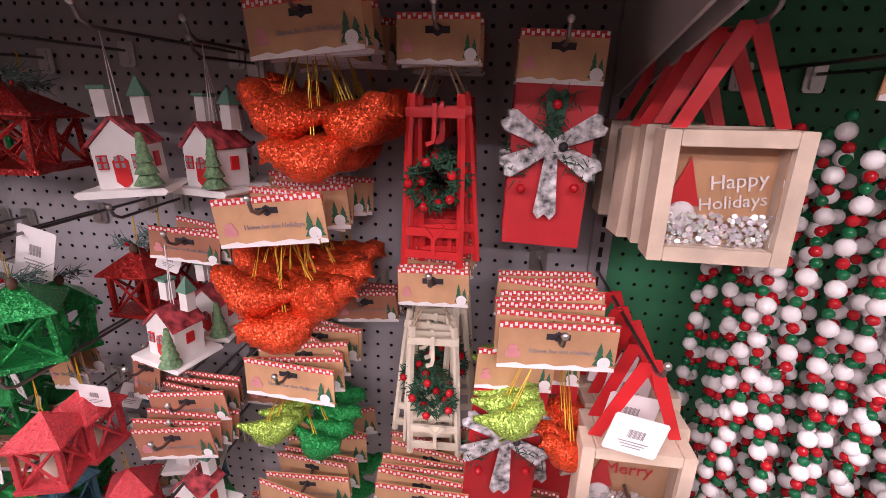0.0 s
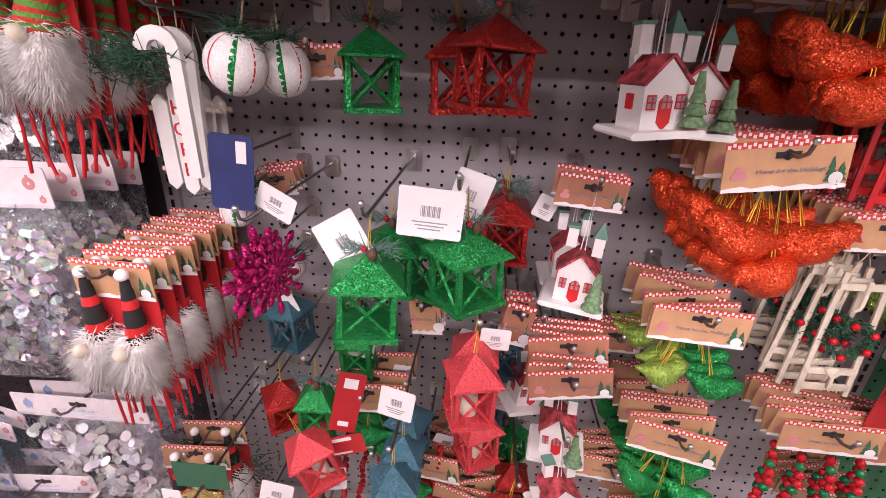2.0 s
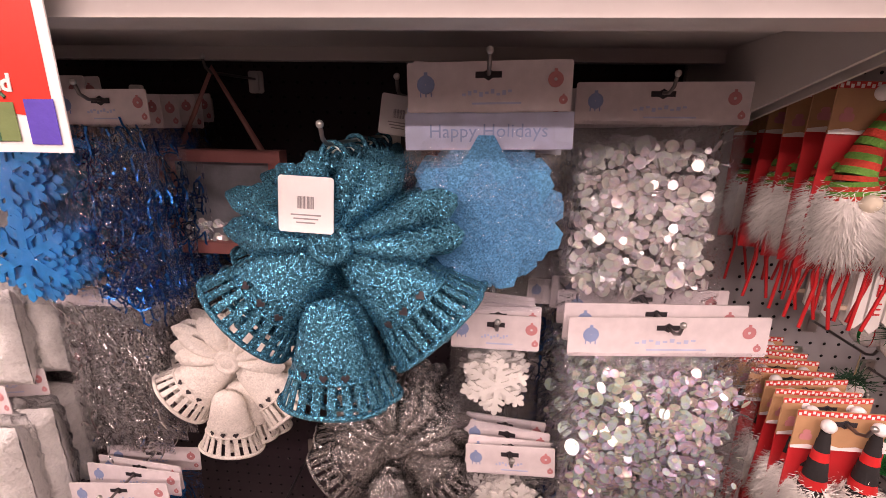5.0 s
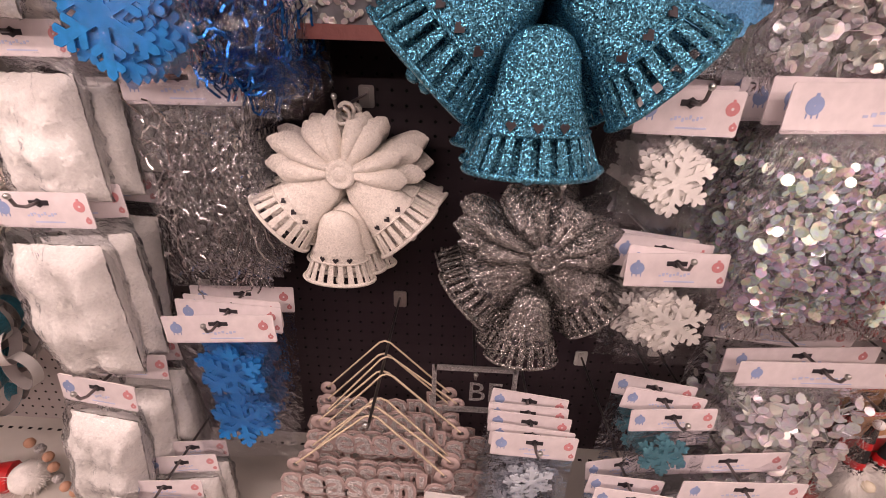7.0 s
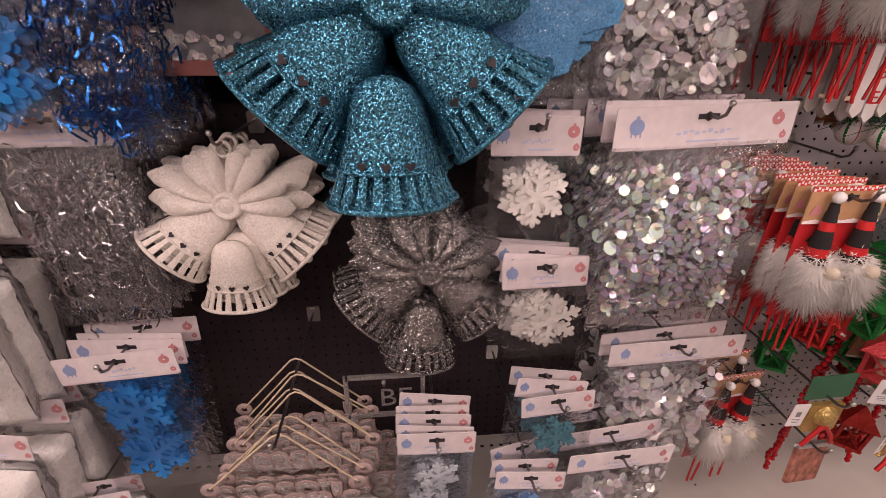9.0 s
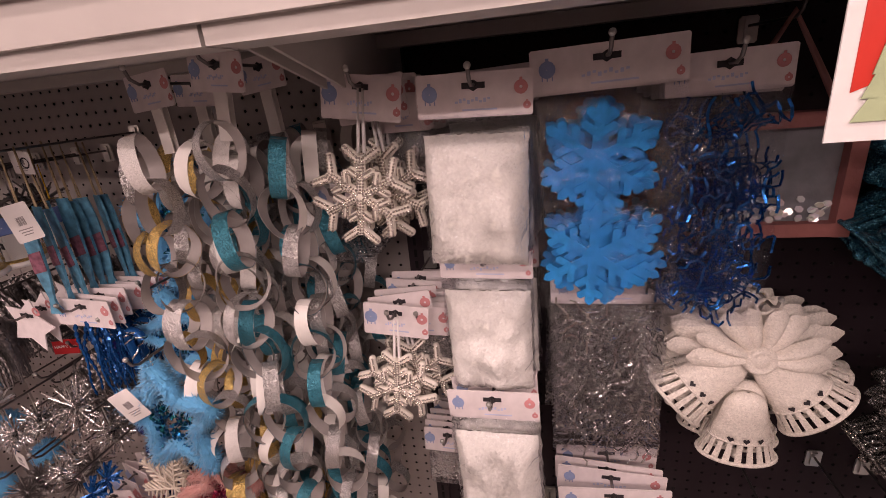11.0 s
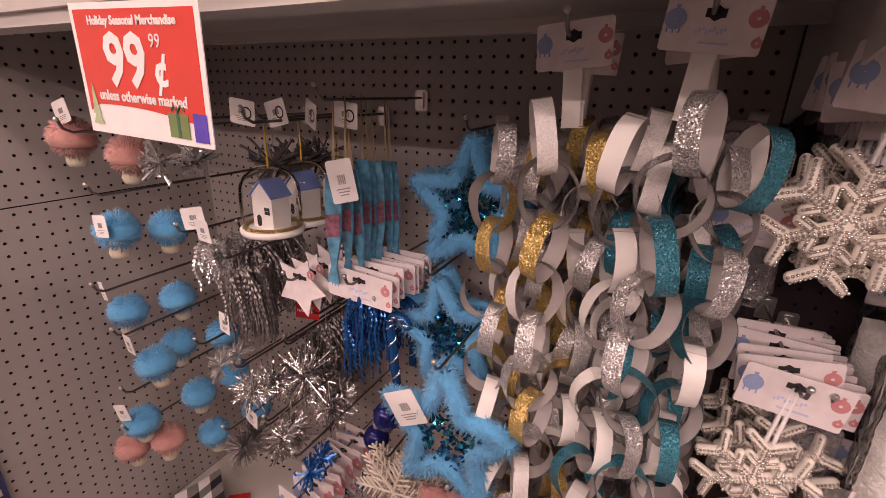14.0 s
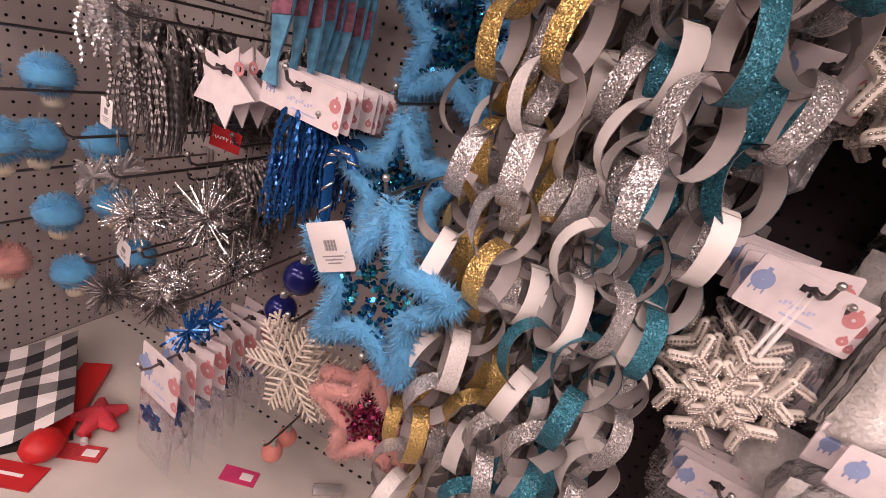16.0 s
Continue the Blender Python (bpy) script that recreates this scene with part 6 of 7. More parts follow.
def sled(material, label, seed):
    """Wooden sled with runners, slats, letters and a small wreath."""
    t = thing("sled_ornament", label, "sled", "wooden sled ornaments")
    h = 0.185
    z0 = -0.075
    for s in (-1, 1):
        b = Build()
        b.tube([(s * 0.027, 0, z0 + 0.012), (s * 0.030, 0, z0 - 0.04), (s * 0.034, -0.002, z0 - h)], 0.0045, 5, smooth=False)
        part("runner", b, material, t)
    for k, zz in enumerate((0.02, 0.75, 0.90)):
        b = Build()
        b.box((0, -0.003, z0 - h * zz - 0.004), (0.066 + 0.006 * zz, 0.004, 0.010))
        part("slat", b, material, t)
    for ch, xx, zz in (("J", 0.0, -0.012), ("Y", 0.002, -0.150)):
        me = text_mesh(ch, 0.050)
        me.materials.clear()
        o = part("letter", me, material, t)
        o.matrix_basis = pose(xx, -0.007, z0 + zz - 0.005, 90, 0, 0)
        o.scale = (1, 1, 6)
    wreath(t, 0, -0.010, z0 - h * 0.46, 0.026, seed)
    b = Build()
    b.tube([(-0.026, 0, z0 + 0.01), (0, 0, -0.01), (0.026, 0, z0 + 0.01)], 0.0012, 4)
    part("twine", b, M_TWINE, t)
    kraft_header(t, 0.088, 0.050, 0.016, None, False)
    return t


p = sled(M_REDPAINT, "red wooden JOY sled with a fir wreath", 3)
hang(p, 0.557, -0.205, 1.395, 7, 0.024, 5, 8)
p = sled(M_CREAM, "cream wooden JOY sled with a fir wreath", 4)
hang(p, 0.558, -0.205, 1.115, 8, 0.022, 5, 8)


def bare_cards(x, y, z, n, label, material=None, w=0.125, h=0.052, dy=0.018, tilt=10):
    p = thing("ornament_card", label, "packaging", "kraft cards")
    kraft_header(p, w, h, 0.016, material, True)
    hang(p, x, y, z, n, dy, tilt, 12)


bare_cards(0.557, -0.26, 0.83, 7, "stack of kraft cards on a hook")
bare_cards(0.195, -0.20, 0.893, 4, "dark kraft card on a hook", M_KRAFTD, 0.12, 0.05)
bare_cards(0.196, -0.24, 0.862, 4, "dark kraft card in front of houses", M_KRAFTD, 0.122, 0.052)
bare_cards(0.20, -0.16, 1.130, 3, "dark kraft card above a paper house", M_KRAFTD, 0.10, 0.048)
bare_cards(0.065, -0.26, 0.555, 9, "kraft cards packed on a low hook", None, 0.13, 0.05)
bare_cards(0.38, -0.25, 0.575, 7, "kraft cards on the lowest hook", None)

# snowflake cross on a red card
t = thing("ribbon_spray_card", "white ribbon spray with berries on a red card", "ornament", "ribbon spray cards")
b = Build()
b.plate([(-0.046, 0.015), (0.046, 0.015), (0.046, -0.225), (-0.046, -0.225)], 0, 0.0016)
rc = part("red_card", b, M_REDCARD, t, "tall red backing card")
kraft_header(t, 0.094, 0.055, 0.016, None, False)
M_PLAID = mat("grey_plaid", (0.42, 0.40, 0.40), 0.6, var=0.9, scale=110, bump=0.1)
for k, a in enumerate((0, 62, -62, 118, -118, 180)):
    b = Build()
    ln = 0.062 if k != 5 else 0.085
    b.plate([(-0.006, 0), (0.006, 0), (0.013, ln * 0.9), (0.007, ln), (0, ln * 0.92), (-0.007, ln), (-0.013, ln * 0.9)], -0.008 - 0.0008 * k, -0.006 - 0.0008 * k, 0, pose(0, 0, -0.105, 0, a, 0))
    part("plaid_ribbon", b, M_PLAID if a else M_NEEDLE, t)
rd = random.Random(5)
b = Build()
for k in range(150):
    a = rd.choice((0.2, -0.2, 2.2, -2.2, 1.9, -1.9)) + rd.gauss(0, 0.15)
    q = rd.uniform(0.01, 0.058)
    c = Vector((math.sin(a) * q, -0.009, -0.105 + math.cos(a) * q))
    b.tube([c, c + Vector((rd.gauss(0, .008), rd.gauss(-.003, .003), rd.gauss(0, .008)))], [0.001, 0.0004], 3)
part("fir_sprig", b, M_NEEDLE, t)
for k in range(4):
    b = Build()
    b.ball(((-0.03, 0.03, 0.0, 0.012)[k], -0.013, (-0.155, -0.15, -0.06, -0.105)[k]), 0.0055, 8, 6)
    part("berry", b, M_REDBEAD if k < 3 else M_INK, t)
hang(t, 0.690, -0.175, 1.385, 5, 0.022, 2, 5)
copy_thing(t, pose(0.665, -0.235, 1.03, 0, 3, 6))
copy_thing(t, pose(0.70, -0.20, 1.02, 0, -3, -4))


# framed shaker boxes
def shaker_frame(label, ribbon_z, words=True):
    t = thing("shadow_box", label, "frame", "wooden shadow boxes")
    w, d = 0.120, 0.034
    z0 = -ribbon_z - w / 2
    for c, s in (((-w / 2 + 0.007, 0, z0), (0.014, d, w)), ((w / 2 - 0.007, 0, z0), (0.014, d, w)), ((0, 0, z0 - w / 2 + 0.007), (w - 0.029, d, 0.014)), ((0, 0, z0 + w / 2 - 0.007), (w - 0.029, d, 0.014))):
        b = Build()
        b.box(c, s, bevel=0.0012)
        part("frame_bar", b, M_PINE, t)
    b = Build()
    b.box((0, 0.010, z0), (w - 0.028, 0.003, w - 0.028))
    part("back_board", b, M_KRAFT, t)
    b = Build()
    b.plate([(-0.045, z0 - 0.010), (-0.015, z0 - 0.010), (-0.028, z0 + 0.035)], 0.004, 0.007)
    part("gnome_hat", b, M_REDPAINT, t)
    b = Build()
    b.ball((-0.030, 0.004, z0 - 0.02), 0.014, 10, 7, scale=(1, 0.3, 1))
    part("gnome_beard", b, M_WHITE, t)
    if words:
        lettering("Happy", 0.019, M_WHITE, t, 0.016, 0.006, z0 + 0.014, -8)
        lettering("Holidays", 0.017, M_WHITE, t, 0.014, 0.006, z0 - 0.006, -8)
    b = Build()
    for k in range(340):
        b.disc((jig(0.046), 0.001 + jig(0.004), z0 - 0.033 + jig(0.016)), 0.0027, pose(0, 0, 0, jig(50), 0, jig(50)), 6, 0.0003)
    part("foil_confetti", b, G_ICE, t, "loose silver confetti")
    b = Build()
    b.box((0, -0.010, z0), (w - 0.03, 0.0015, w - 0.03))
    part("glass_pane", b, film_material("pane", 0.12, 0.03, (0.97, 0.97, 0.97), 0.0), t)
    b = Build()
    for s in (-1, 1):
        b.plate([(s * 0.045 - 0.007, -ribbon_z + 0.001), (s * 0.045 + 0.007, -ribbon_z + 0.001), (s * 0.004 + 0.008, 0.002), (s * 0.004 - 0.008, 0.002)], -0.0008, 0.0008, 0, pose(0, s * 0.004, 0, 0, 0, s * 8))
    part("ribbon_hanger", b, M_RIBBON, t, "red satin ribbon")
    return t


p = shaker_frame("pale wood shaker frame on red ribbon", 0.085)
hang(p, 0.830, -0.275, 1.392, 5, 0.043, 2, 8, 0.006)
p.matrix_basis = pose(0.830, -0.275, 1.392, 0, -1, -4)
p = shaker_frame("pale wood frame on red ribbon, lower hook", 0.10, False)
lettering("Merry", 0.022, M_REDPAINT, p, 0, 0.006, -0.145)
tag = barcode_tag(p, 0.06, 0.045, -0.075, -0.01, -0.022, 14)
hang(p, 0.80, -0.28, 1.07, 5, 0.043, 12, 10, 0.006)
copy_thing(p, pose(0.80, -0.30, 0.90, 0, 16, 8))
hook(0.80, 0.904, 0.31)


# bead garlands
def bead_strand(n, label, seed, big=0.0098, phase=0):
    t = thing("bead_garland", label, "garland", "hanging bead garlands")
    r = random.Random(seed)
    bw, br, bg, s = Build(), Build(), Build(), Build()
    z, x, y = 0.0, 0.0, 0.0
    pts = []
    for k in range(n):
        kind = (k + phase) % 3
        rad = big if kind == 0 else big * 0.62
        z -= rad
        x, y = x * 0.9 + r.gauss(0, 0.003), y * 0.9 + r.gauss(0, 0.003)
        (bw, br, bg)[kind].ball((x, y, z), rad, 9, 6)
        pts.append((x, y, z))
        z -= rad
    s.tube(pts, 0.0008, 3)
    part("string", s, M_WHITE, t)
    part("white_bead", bw, M_WHITEBEAD, t)
    part("red_bead", br, M_REDBEAD, t)
    part("green_bead", bg, M_GREENBEAD, t)
    return t


protos = [bead_strand(46, "white, red and green bead garland on a hook", 60 + k, 0.0099, k) for k in range(4)]
used = [False] * 4
for k in range(80):
    i = k % 4
    col = k % 16
    row = k // 16
    x = 0.935 + 0.029 * col + jig(0.014)
    y = -0.235 + 0.042 * row + jig(0.01)
    z = 1.335 - 0.02 * row + 0.02 * math.sin(col * 1.2) - (0.16 if col < 2 and row < 2 else 0)
    m = pose(x, y, z, jig(2), jig(3), rng.uniform(0, 360))
    if not used[i]:
        protos[i].matrix_basis, used[i] = m, True
    else:
        copy_thing(protos[i], m)
for x in (0.955, 1.05, 1.15, 1.25):
    hook(x, 1.375, 0.30)
    t = thing("ornament_card", "kraft card on a bead garland hook", "packaging", "kraft cards")
    kraft_header(t, 0.05, 0.055, 0.016, None, False)
    t.matrix_basis = pose(x, -0.29, 1.371, 0, jig(6), jig(15))
bare_cards(0.905, -0.33, 0.80, 3, "kraft card hanging before the beads", None, 0.09, 0.045)
t = thing("chalkboard_sign", "round black chalkboard sign with beaded edge", "sign")
b = Build()
b.lathe([(0.0005, -0.003), (0.085, -0.003), (0.087, 0), (0.085, 0.003), (0.0005, 0.003)], 32, pose(0, 0, -0.12, 90, 0, 0))
bd = part("board", b, mat("slate_board", (0.03, 0.03, 0.032), 0.7, var=0.3, scale=20), t)
lettering("Season's Greetings", 0.018, M_WHITE, bd, 0, -0.005, -0.105, 20)
b = Build()
for k in range(40):
    a = 2 * math.pi * k / 40
    b.ball((0.09 * math.cos(a), 0, -0.12 + 0.09 * math.sin(a)), 0.0055, 6, 5)
part("beaded_edge", b, M_REDBEAD, t)
hang(t, 1.12, -0.33, 1.02, 1)


# lanterns
def lantern(material, label, s=0.058, h=0.075, group="lantern ornaments", sprig=True, candle=False):
    """A square lantern: base, four posts, crossed bars, pyramid roof."""
    t = thing("lantern_ornament", label, "lantern", group)
    top = -0.055
    b = Build()
    b.lathe([(s * 0.86, top - 0.030), (s * 0.87, top - 0.033), (s * 0.66, top - 0.034)], 4, pose(0, 0, 0, 0, 0, 45), smooth=False)
    b.lathe([(s * 0.86, top - 0.030), (s * 0.12, top), (0.001, top + 0.004)], 4, pose(0, 0, 0, 0, 0, 45), smooth=False)
    part("roof", b, material, t)
    zt, zb = top - 0.034, top - 0.034 - h
    for sx in (-1, 1):
        for sy in (-1, 1):
            b = Build()
            b.box((sx * s * 0.44, sy * s * 0.44, (zt + zb) / 2), (0.0065, 0.0065, h))
            part("post", b, material, t)
    b = Build()
    b.box((0, 0, zb - 0.003), (s * 1.08, s * 1.08, 0.007))
    part("base", b, material, t)
    for k in range(4):
        for d in (-1, 1):
            b = Build()
            q = pose(0, 0, 0, 0, 0, 90 * k)
            b.tube([q @ Vector((-d * s * 0.42, -s * 0.44, zt)), q @ Vector((d * s * 0.42, -s * 0.44 - 0.001 * d, zb))], 0.0026, 4, smooth=False)
            part("cross_bar", b, material, t)
    if candle:
        b = Build()
        b.lathe([(0.012, zb), (0.012, zb + h * 0.5), (0.0005, zb + h * 0.52)], 12)
        part("candle", b, M_CREAM, t)
    if sprig:
        rd = random.Random(9)
        b = Build()
        for k in range(90):
            a = rd.uniform(0, 6.28)
            ax = rd.choice((-1, 1))
            c = Vector((ax * rd.uniform(0, 0.03), -0.006 + rd.gauss(0, 0.004), top + 0.006 + rd.uniform(0, 0.008)))
            b.tube([c, c + Vector((ax * 0.008 + rd.gauss(0, 0.006), rd.gauss(0, 0.008), rd.gauss(0.003, 0.008)))], [0.0009, 0.0004], 3)
        sp = part("fir_sprig", b, M_FROST, t, "frosted fir sprig")
        b = Build()
        b.ball((0.004, -0.014, top + 0.006), 0.006, 8, 6, scale=(1, 1, 1.4))
        part("pine_cone", b, M_CONE, sp)
        b = Build()
        b.ball((-0.006, -0.012, top + 0.012), 0.0042, 8, 6)
        part("berry", b, M_REDBEAD, sp)
    b = Build()
    b.tube([(-0.002, 0, top + 0.004), (0, 0, 0), (0.002, 0, top + 0.004)], 0.0009, 4)
    part("gold_cord", b, M_GOLDCORD, t)
    return t


p = lantern(G_GREEN, "green glitter lantern ornament with fir sprig", 0.072, 0.062)
hang(p, -0.080, -0.305, 1.120, 2, 0.10, 4, 0)
p.matrix_basis = pose(-0.080, -0.305, 1.120, 0, 3, 14)
copy_thing(p, pose(0.030, -0.260, 1.145, 0, -2, 38))
copy_thing(p, pose(-0.01, -0.17, 1.11, 0, 3, 60))
hook(0.02, 1.15, 0.29)
copy_thing(p, pose(-0.117, -0.15, 1.372, 0, 0, 20))
hook(-0.117, 1.376, 0.17)
p = lantern(G_DRED, "dark red glitter lantern with fir sprig", 0.070, 0.060)
hang(p, 0.085, -0.115, 1.150, 2, 0.05, 4, 0)
copy_thing(p, pose(0.052, -0.225, 1.385, 0, 3, 25))
copy_thing(p, pose(-0.005, -0.15, 1.375, 0, -3, 10))
hook(0.03, 1.389, 0.24)
p = lantern(G_PINK, "rose red lantern with a candle inside", 0.058, 0.062, sprig=False, candle=True)
hang(p, 0.056, -0.285, 0.975, 2, 0.06, 3, 0)
p.matrix_basis = pose(0.056, -0.285, 0.975, 0, 2, 18)
copy_thing(p, pose(0.066, -0.20, 0.800, 0, -2, 30))
copy_thing(p, pose(-0.215, -0.30, 0.80, 0, -18, 30))
p = lantern(G_DUSK, "dusk blue lantern ornament", 0.055, 0.058, sprig=False)
hang(p, -0.052, -0.305, 0.775, 2, 0.06, 3, 0)
p.matrix_basis = pose(-0.052, -0.305, 0.775, 0, 2, 18)
for x, y, z in ((-0.048, -0.20, 0.80), (-0.285, -0.13, 0.95), (0.10, -0.12, 0.93), (0.11, -0.08, 0.78)):
    copy_thing(p, pose(x, y, z, 0, jig(6), jig(40)))
    hook(x, z + 0.004, -y + 0.03)


# paper houses
def paper_house(label):
    t = thing("paper_house", label, "house", "white paper house ornaments")
    w, d, h = 0.052, 0.045, 0.045
    z0 = -0.16
    b = Build()
    b.plate([(-w / 2, z0), (w / 2, z0), (w / 2, z0 + h), (0, z0 + h + 0.026), (-w / 2, z0 + h)], -d / 2, d / 2)
    part("wall", b, M_WHITEPAINT, t)
    b = Build()
    for s in (-1, 1):
        b.box((s * 0.0145, 0, z0 + h + 0.0145), (0.040, d * 1.15, 0.003), pose(0, 0, 0, 0, s * 45, 0).to_3x3())
    part("roof", b, mat("plaid_roof", (0.36, 0.05, 0.06), 0.6, var=0.8, scale=90, bump=0.1), t)
    b = Build()
    b.box((0, 0, z0 - 0.004), (0.090, 0.075, 0.008), bevel=0.01)
    part("snow_base", b, M_WHITEPAINT, t)
    b = Build()
    b.box((0, -d / 2 - 0.001, z0 + 0.018), (0.015, 0.002, 0.034), bevel=0.006)
    for sx in (-1, 1):
        b.box((sx * 0.017, -d / 2 - 0.001, z0 + 0.028), (0.010, 0.002, 0.015))
        b.box((sx * (w / 2 + 0.001), 0, z0 + 0.028), (0.002, 0.012, 0.016))
    dr = part("red_window", b, M_REDPAINT, t)
    b = Build()
    for sx in (-0.020, -0.014, 0.014, 0.020, -0.003, 0.003):
        for k in range(2):
            b.box((sx, -d / 2 - 0.0024, z0 + 0.0245 + 0.007 * k), (0.0035, 0.001, 0.005))
    part("panes", b, M_BARS, dr)
    for sx, hh in ((-0.017, 0.088), (0.020, 0.080)):
        b = Build()
        b.box((sx, 0.008, z0 + hh), (0.014, 0.014, 0.028))
        c = part("tower", b, M_WHITEPAINT, t)
        b = Build()
        if sx > 0:
            b.lathe([(0.0135, z0 + hh + 0.014), (0.0005, z0 + hh + 0.036)], 4, pose(sx, 0.008, 0, 0, 0, 45), smooth=False)
        else:
            b.box((sx, 0.008, z0 + hh + 0.016), (0.018, 0.018, 0.004))
        part("cap", b, mat("sage_roof", (0.10, 0.22, 0.16), 0.6), c)
    b = Build()
    for k in range(4):
        b.lathe([(0.015 - 0.003 * k, z0 + 0.004 + 0.012 * k), (0.003, z0 + 0.022 + 0.012 * k)], 9, Matrix.Translation((0.028, -d / 2 - 0.012, 0)))
    part("bottle_tree", b, mat("sage_needles", (0.14, 0.24, 0.12), 0.8, var=0.4, scale=200, bump=0.6), t)
    b = Build()
    b.tube([(-0.003, 0, z0 + h + 0.026), (0, 0, 0), (0.003, 0, z0 + h + 0.026)], 0.0009, 4)
    part("cord", b, M_WHITE, t)
    return t


p = paper_house("white paper house with plaid roof and tower")
hang(p, 0.195, -0.185, 1.135, 2, 0.08, 3, 0, bar=False)
p.matrix_basis = pose(0.197, -0.195, 1.135, 0, 3, -14)
for x, y, z, tn in ((0.215, -0.255, 1.385, 18), (0.29, -0.20, 1.38, -12), (0.245, -0.13, 1.37, 10), (0.192, -0.21, 0.865, -10), (0.196, -0.262, 0.775, 14), (0.16, -0.14, 0.90, 20)):
    copy_thing(p, pose(x, y, z, 0, jig(8), tn))
    hook(x, z + 0.004, -y + 0.02)

# magenta starburst
t = thing("starburst_ornament", "magenta glitter starburst snowflake", "snowflake", "magenta starbursts")
for k in range(16):
    a = 360 / 16 * k
    b = Build()
    q = pose(0, 0, -0.075, 0, a, 0)
    r = 0.052 if k % 2 == 0 else 0.037
    b.tube([q @ Vector((0, 0, 0.004)), q @ Vector((0, 0, r))], 0.0028, 5)
    b.ball(q @ Vector((0, 0, r)), 0.008, 7, 5, scale=(0.7, 0.5, 1.2), rot=q.to_3x3())
    b.ball(q @ Vector((0, 0, r * 0.62)), 0.006, 7, 5, scale=(1.2, 0.6, 0.8), rot=q.to_3x3())
    part("ray", b, G_MAG, t)
b = Build()
b.ball((0, 0, -0.075), 0.014, 10, 7, scale=(1, 0.5, 1))
part("centre", b, G_MAG, t)
hang(t, -0.228, -0.295, 1.100, 1)
t.matrix_basis = pose(-0.228, -0.30, 1.100, 0, 0, 78)
copy_thing(t, pose(-0.238, -0.285, 1.096, 5, 0, 84))
copy_thing(t, pose(-0.216, -0.29, 1.098, -4, 0, 73))


# gnomes
def gnome_pack(kind, label):
    """Two soft gnomes clipped to a card, thin legs dangling."""
    t = thing("gnome_pack", label, "gnome", "gnome ornaments")
    kraft_header(t, 0.115, 0.055, 0.016, None, False)
    b = Build()
    b.box((0, 0.003, -0.115), (0.112, 0.0016, 0.16))
    part("red_card", b, M_REDCARD, t)
    for s in (-1, 1):
        x = s * 0.029
        b = Build()
        if kind == "stripe":
            pts = [(x - s * 0.01 + 0.016, -0.012, -0.012), (x + 0.008, -0.014, -0.05), (x, -0.016, -0.085), (x - s * 0.002, -0.018, -0.108)]
            n = 14
            for i in range(n):
                u0, u1 = i / n, (i + 1) / n
                def at(u):
                    j = min(int(u * 3), 2)
                    return Vector(pts[j]).lerp(Vector(pts[j + 1]), u * 3 - j)
                b.tube([at(u0), at(u1)], [0.008 + 0.017 * u0, 0.008 + 0.017 * u1], 10, slot=i % 2)
            hat = part("striped_hat", b, (mat("knit_green", (0.12, 0.30, 0.05), 0.9, bump=0.6, bscale=350), mat("knit_red", (0.55, 0.05, 0.03), 0.9, bump=0.6, bscale=350)), t, "green and red striped knit hat")
        else:
            for i in range(7):
                b.tube([(x, -0.012, -0.005 - 0.013 * i), (x, -0.013, -0.018 - 0.013 * i)], [0.0055 + 0.0016 * i, 0.0071 + 0.0016 * i], 10, slot=0 if i in (2, 5) else 1)
            hat = part("checked_hat", b, (M_REDPAINT, mat("black_felt", (0.02, 0.017, 0.018), 0.9)), t, "red and black checked hat")
        b = Build()
        b.ball((x + (0.008 if kind == "stripe" else 0), -0.014, 0.004), 0.0085, 9, 7)
        part("pom", b, M_WHITEBEAD, hat)
        b = Build()
        bz = -0.130 if kind == "stripe" else -0.118
        pts = [((x, -0.020, bz + 0.024), 0.022), ((x, -0.021, bz), 0.026), ((x, -0.019, bz - 0.026), 0.021)]
        b.tube([q for q, r in pts], [r for q, r in pts], 9)
        fuzz(b, pts, 2600, 0.015, 5 + s, 0, 0.06, 0.7)
        part("beard", b, M_FUR, t, "long white fur beard")
        b = Build()
        b.ball((x, -0.046, bz + 0.022), 0.0095, 10, 7)
        part("nose", b, M_CREAM, t)
        for q in (-1, 1):
            b = Build()
            lx = x + q * 0.010
            b.tube([(lx, -0.010, bz - 0.03), (lx + jig(0.006), -0.012, bz - 0.08), (lx + jig(0.012), -0.012, bz - 0.135)], 0.0022, 5)
            part("leg", b, M_RIBBON, t, "thin red dangling leg")
    return t


p = gnome_pack("stripe", "striped-hat gnomes with white beards on a card")
hang(p, -0.462, -0.285, 1.398, 6, 0.036, 3, 8)
p = gnome_pack("check", "checked-hat gnomes with white beards on a card")
hang(p, -0.430, -0.305, 1.010, 9, 0.026, 2, 5)
copy_thing(p, pose(-0.425, -0.24, 0.62, 0, 3, 8))
copy_thing(p, pose(-0.42, -0.19, 0.63, 0, -3, 4))
hook(-0.424, 0.63, 0.26)

# HOPE sled, candy cane, striped balls
t = thing("hope_sled", "white wooden sled with red HOPE letters", "sled")
for k in (-1, 0, 1):
    b = Build()
    ln = 0.15 if k == 0 else 0.125
    b.box((k * 0.0235, 0, -0.075 - (0 if k == 0 else 0.005)), (0.020, 0.005, ln), bevel=0.0095)
    part("plank", b, M_WHITEPAINT, t)
for zz in (-0.035, -0.115):
    b = Build()
    b.box((0, 0.004, zz), (0.085, 0.003, 0.006))
    part("cross_bar", b, M_PINE, t)
for k, ch in enumerate("HOPE"):
    lettering(ch, 0.026, M_REDPAINT, t, 0, -0.0035, -0.034 - 0.027 * k)
b = Build()
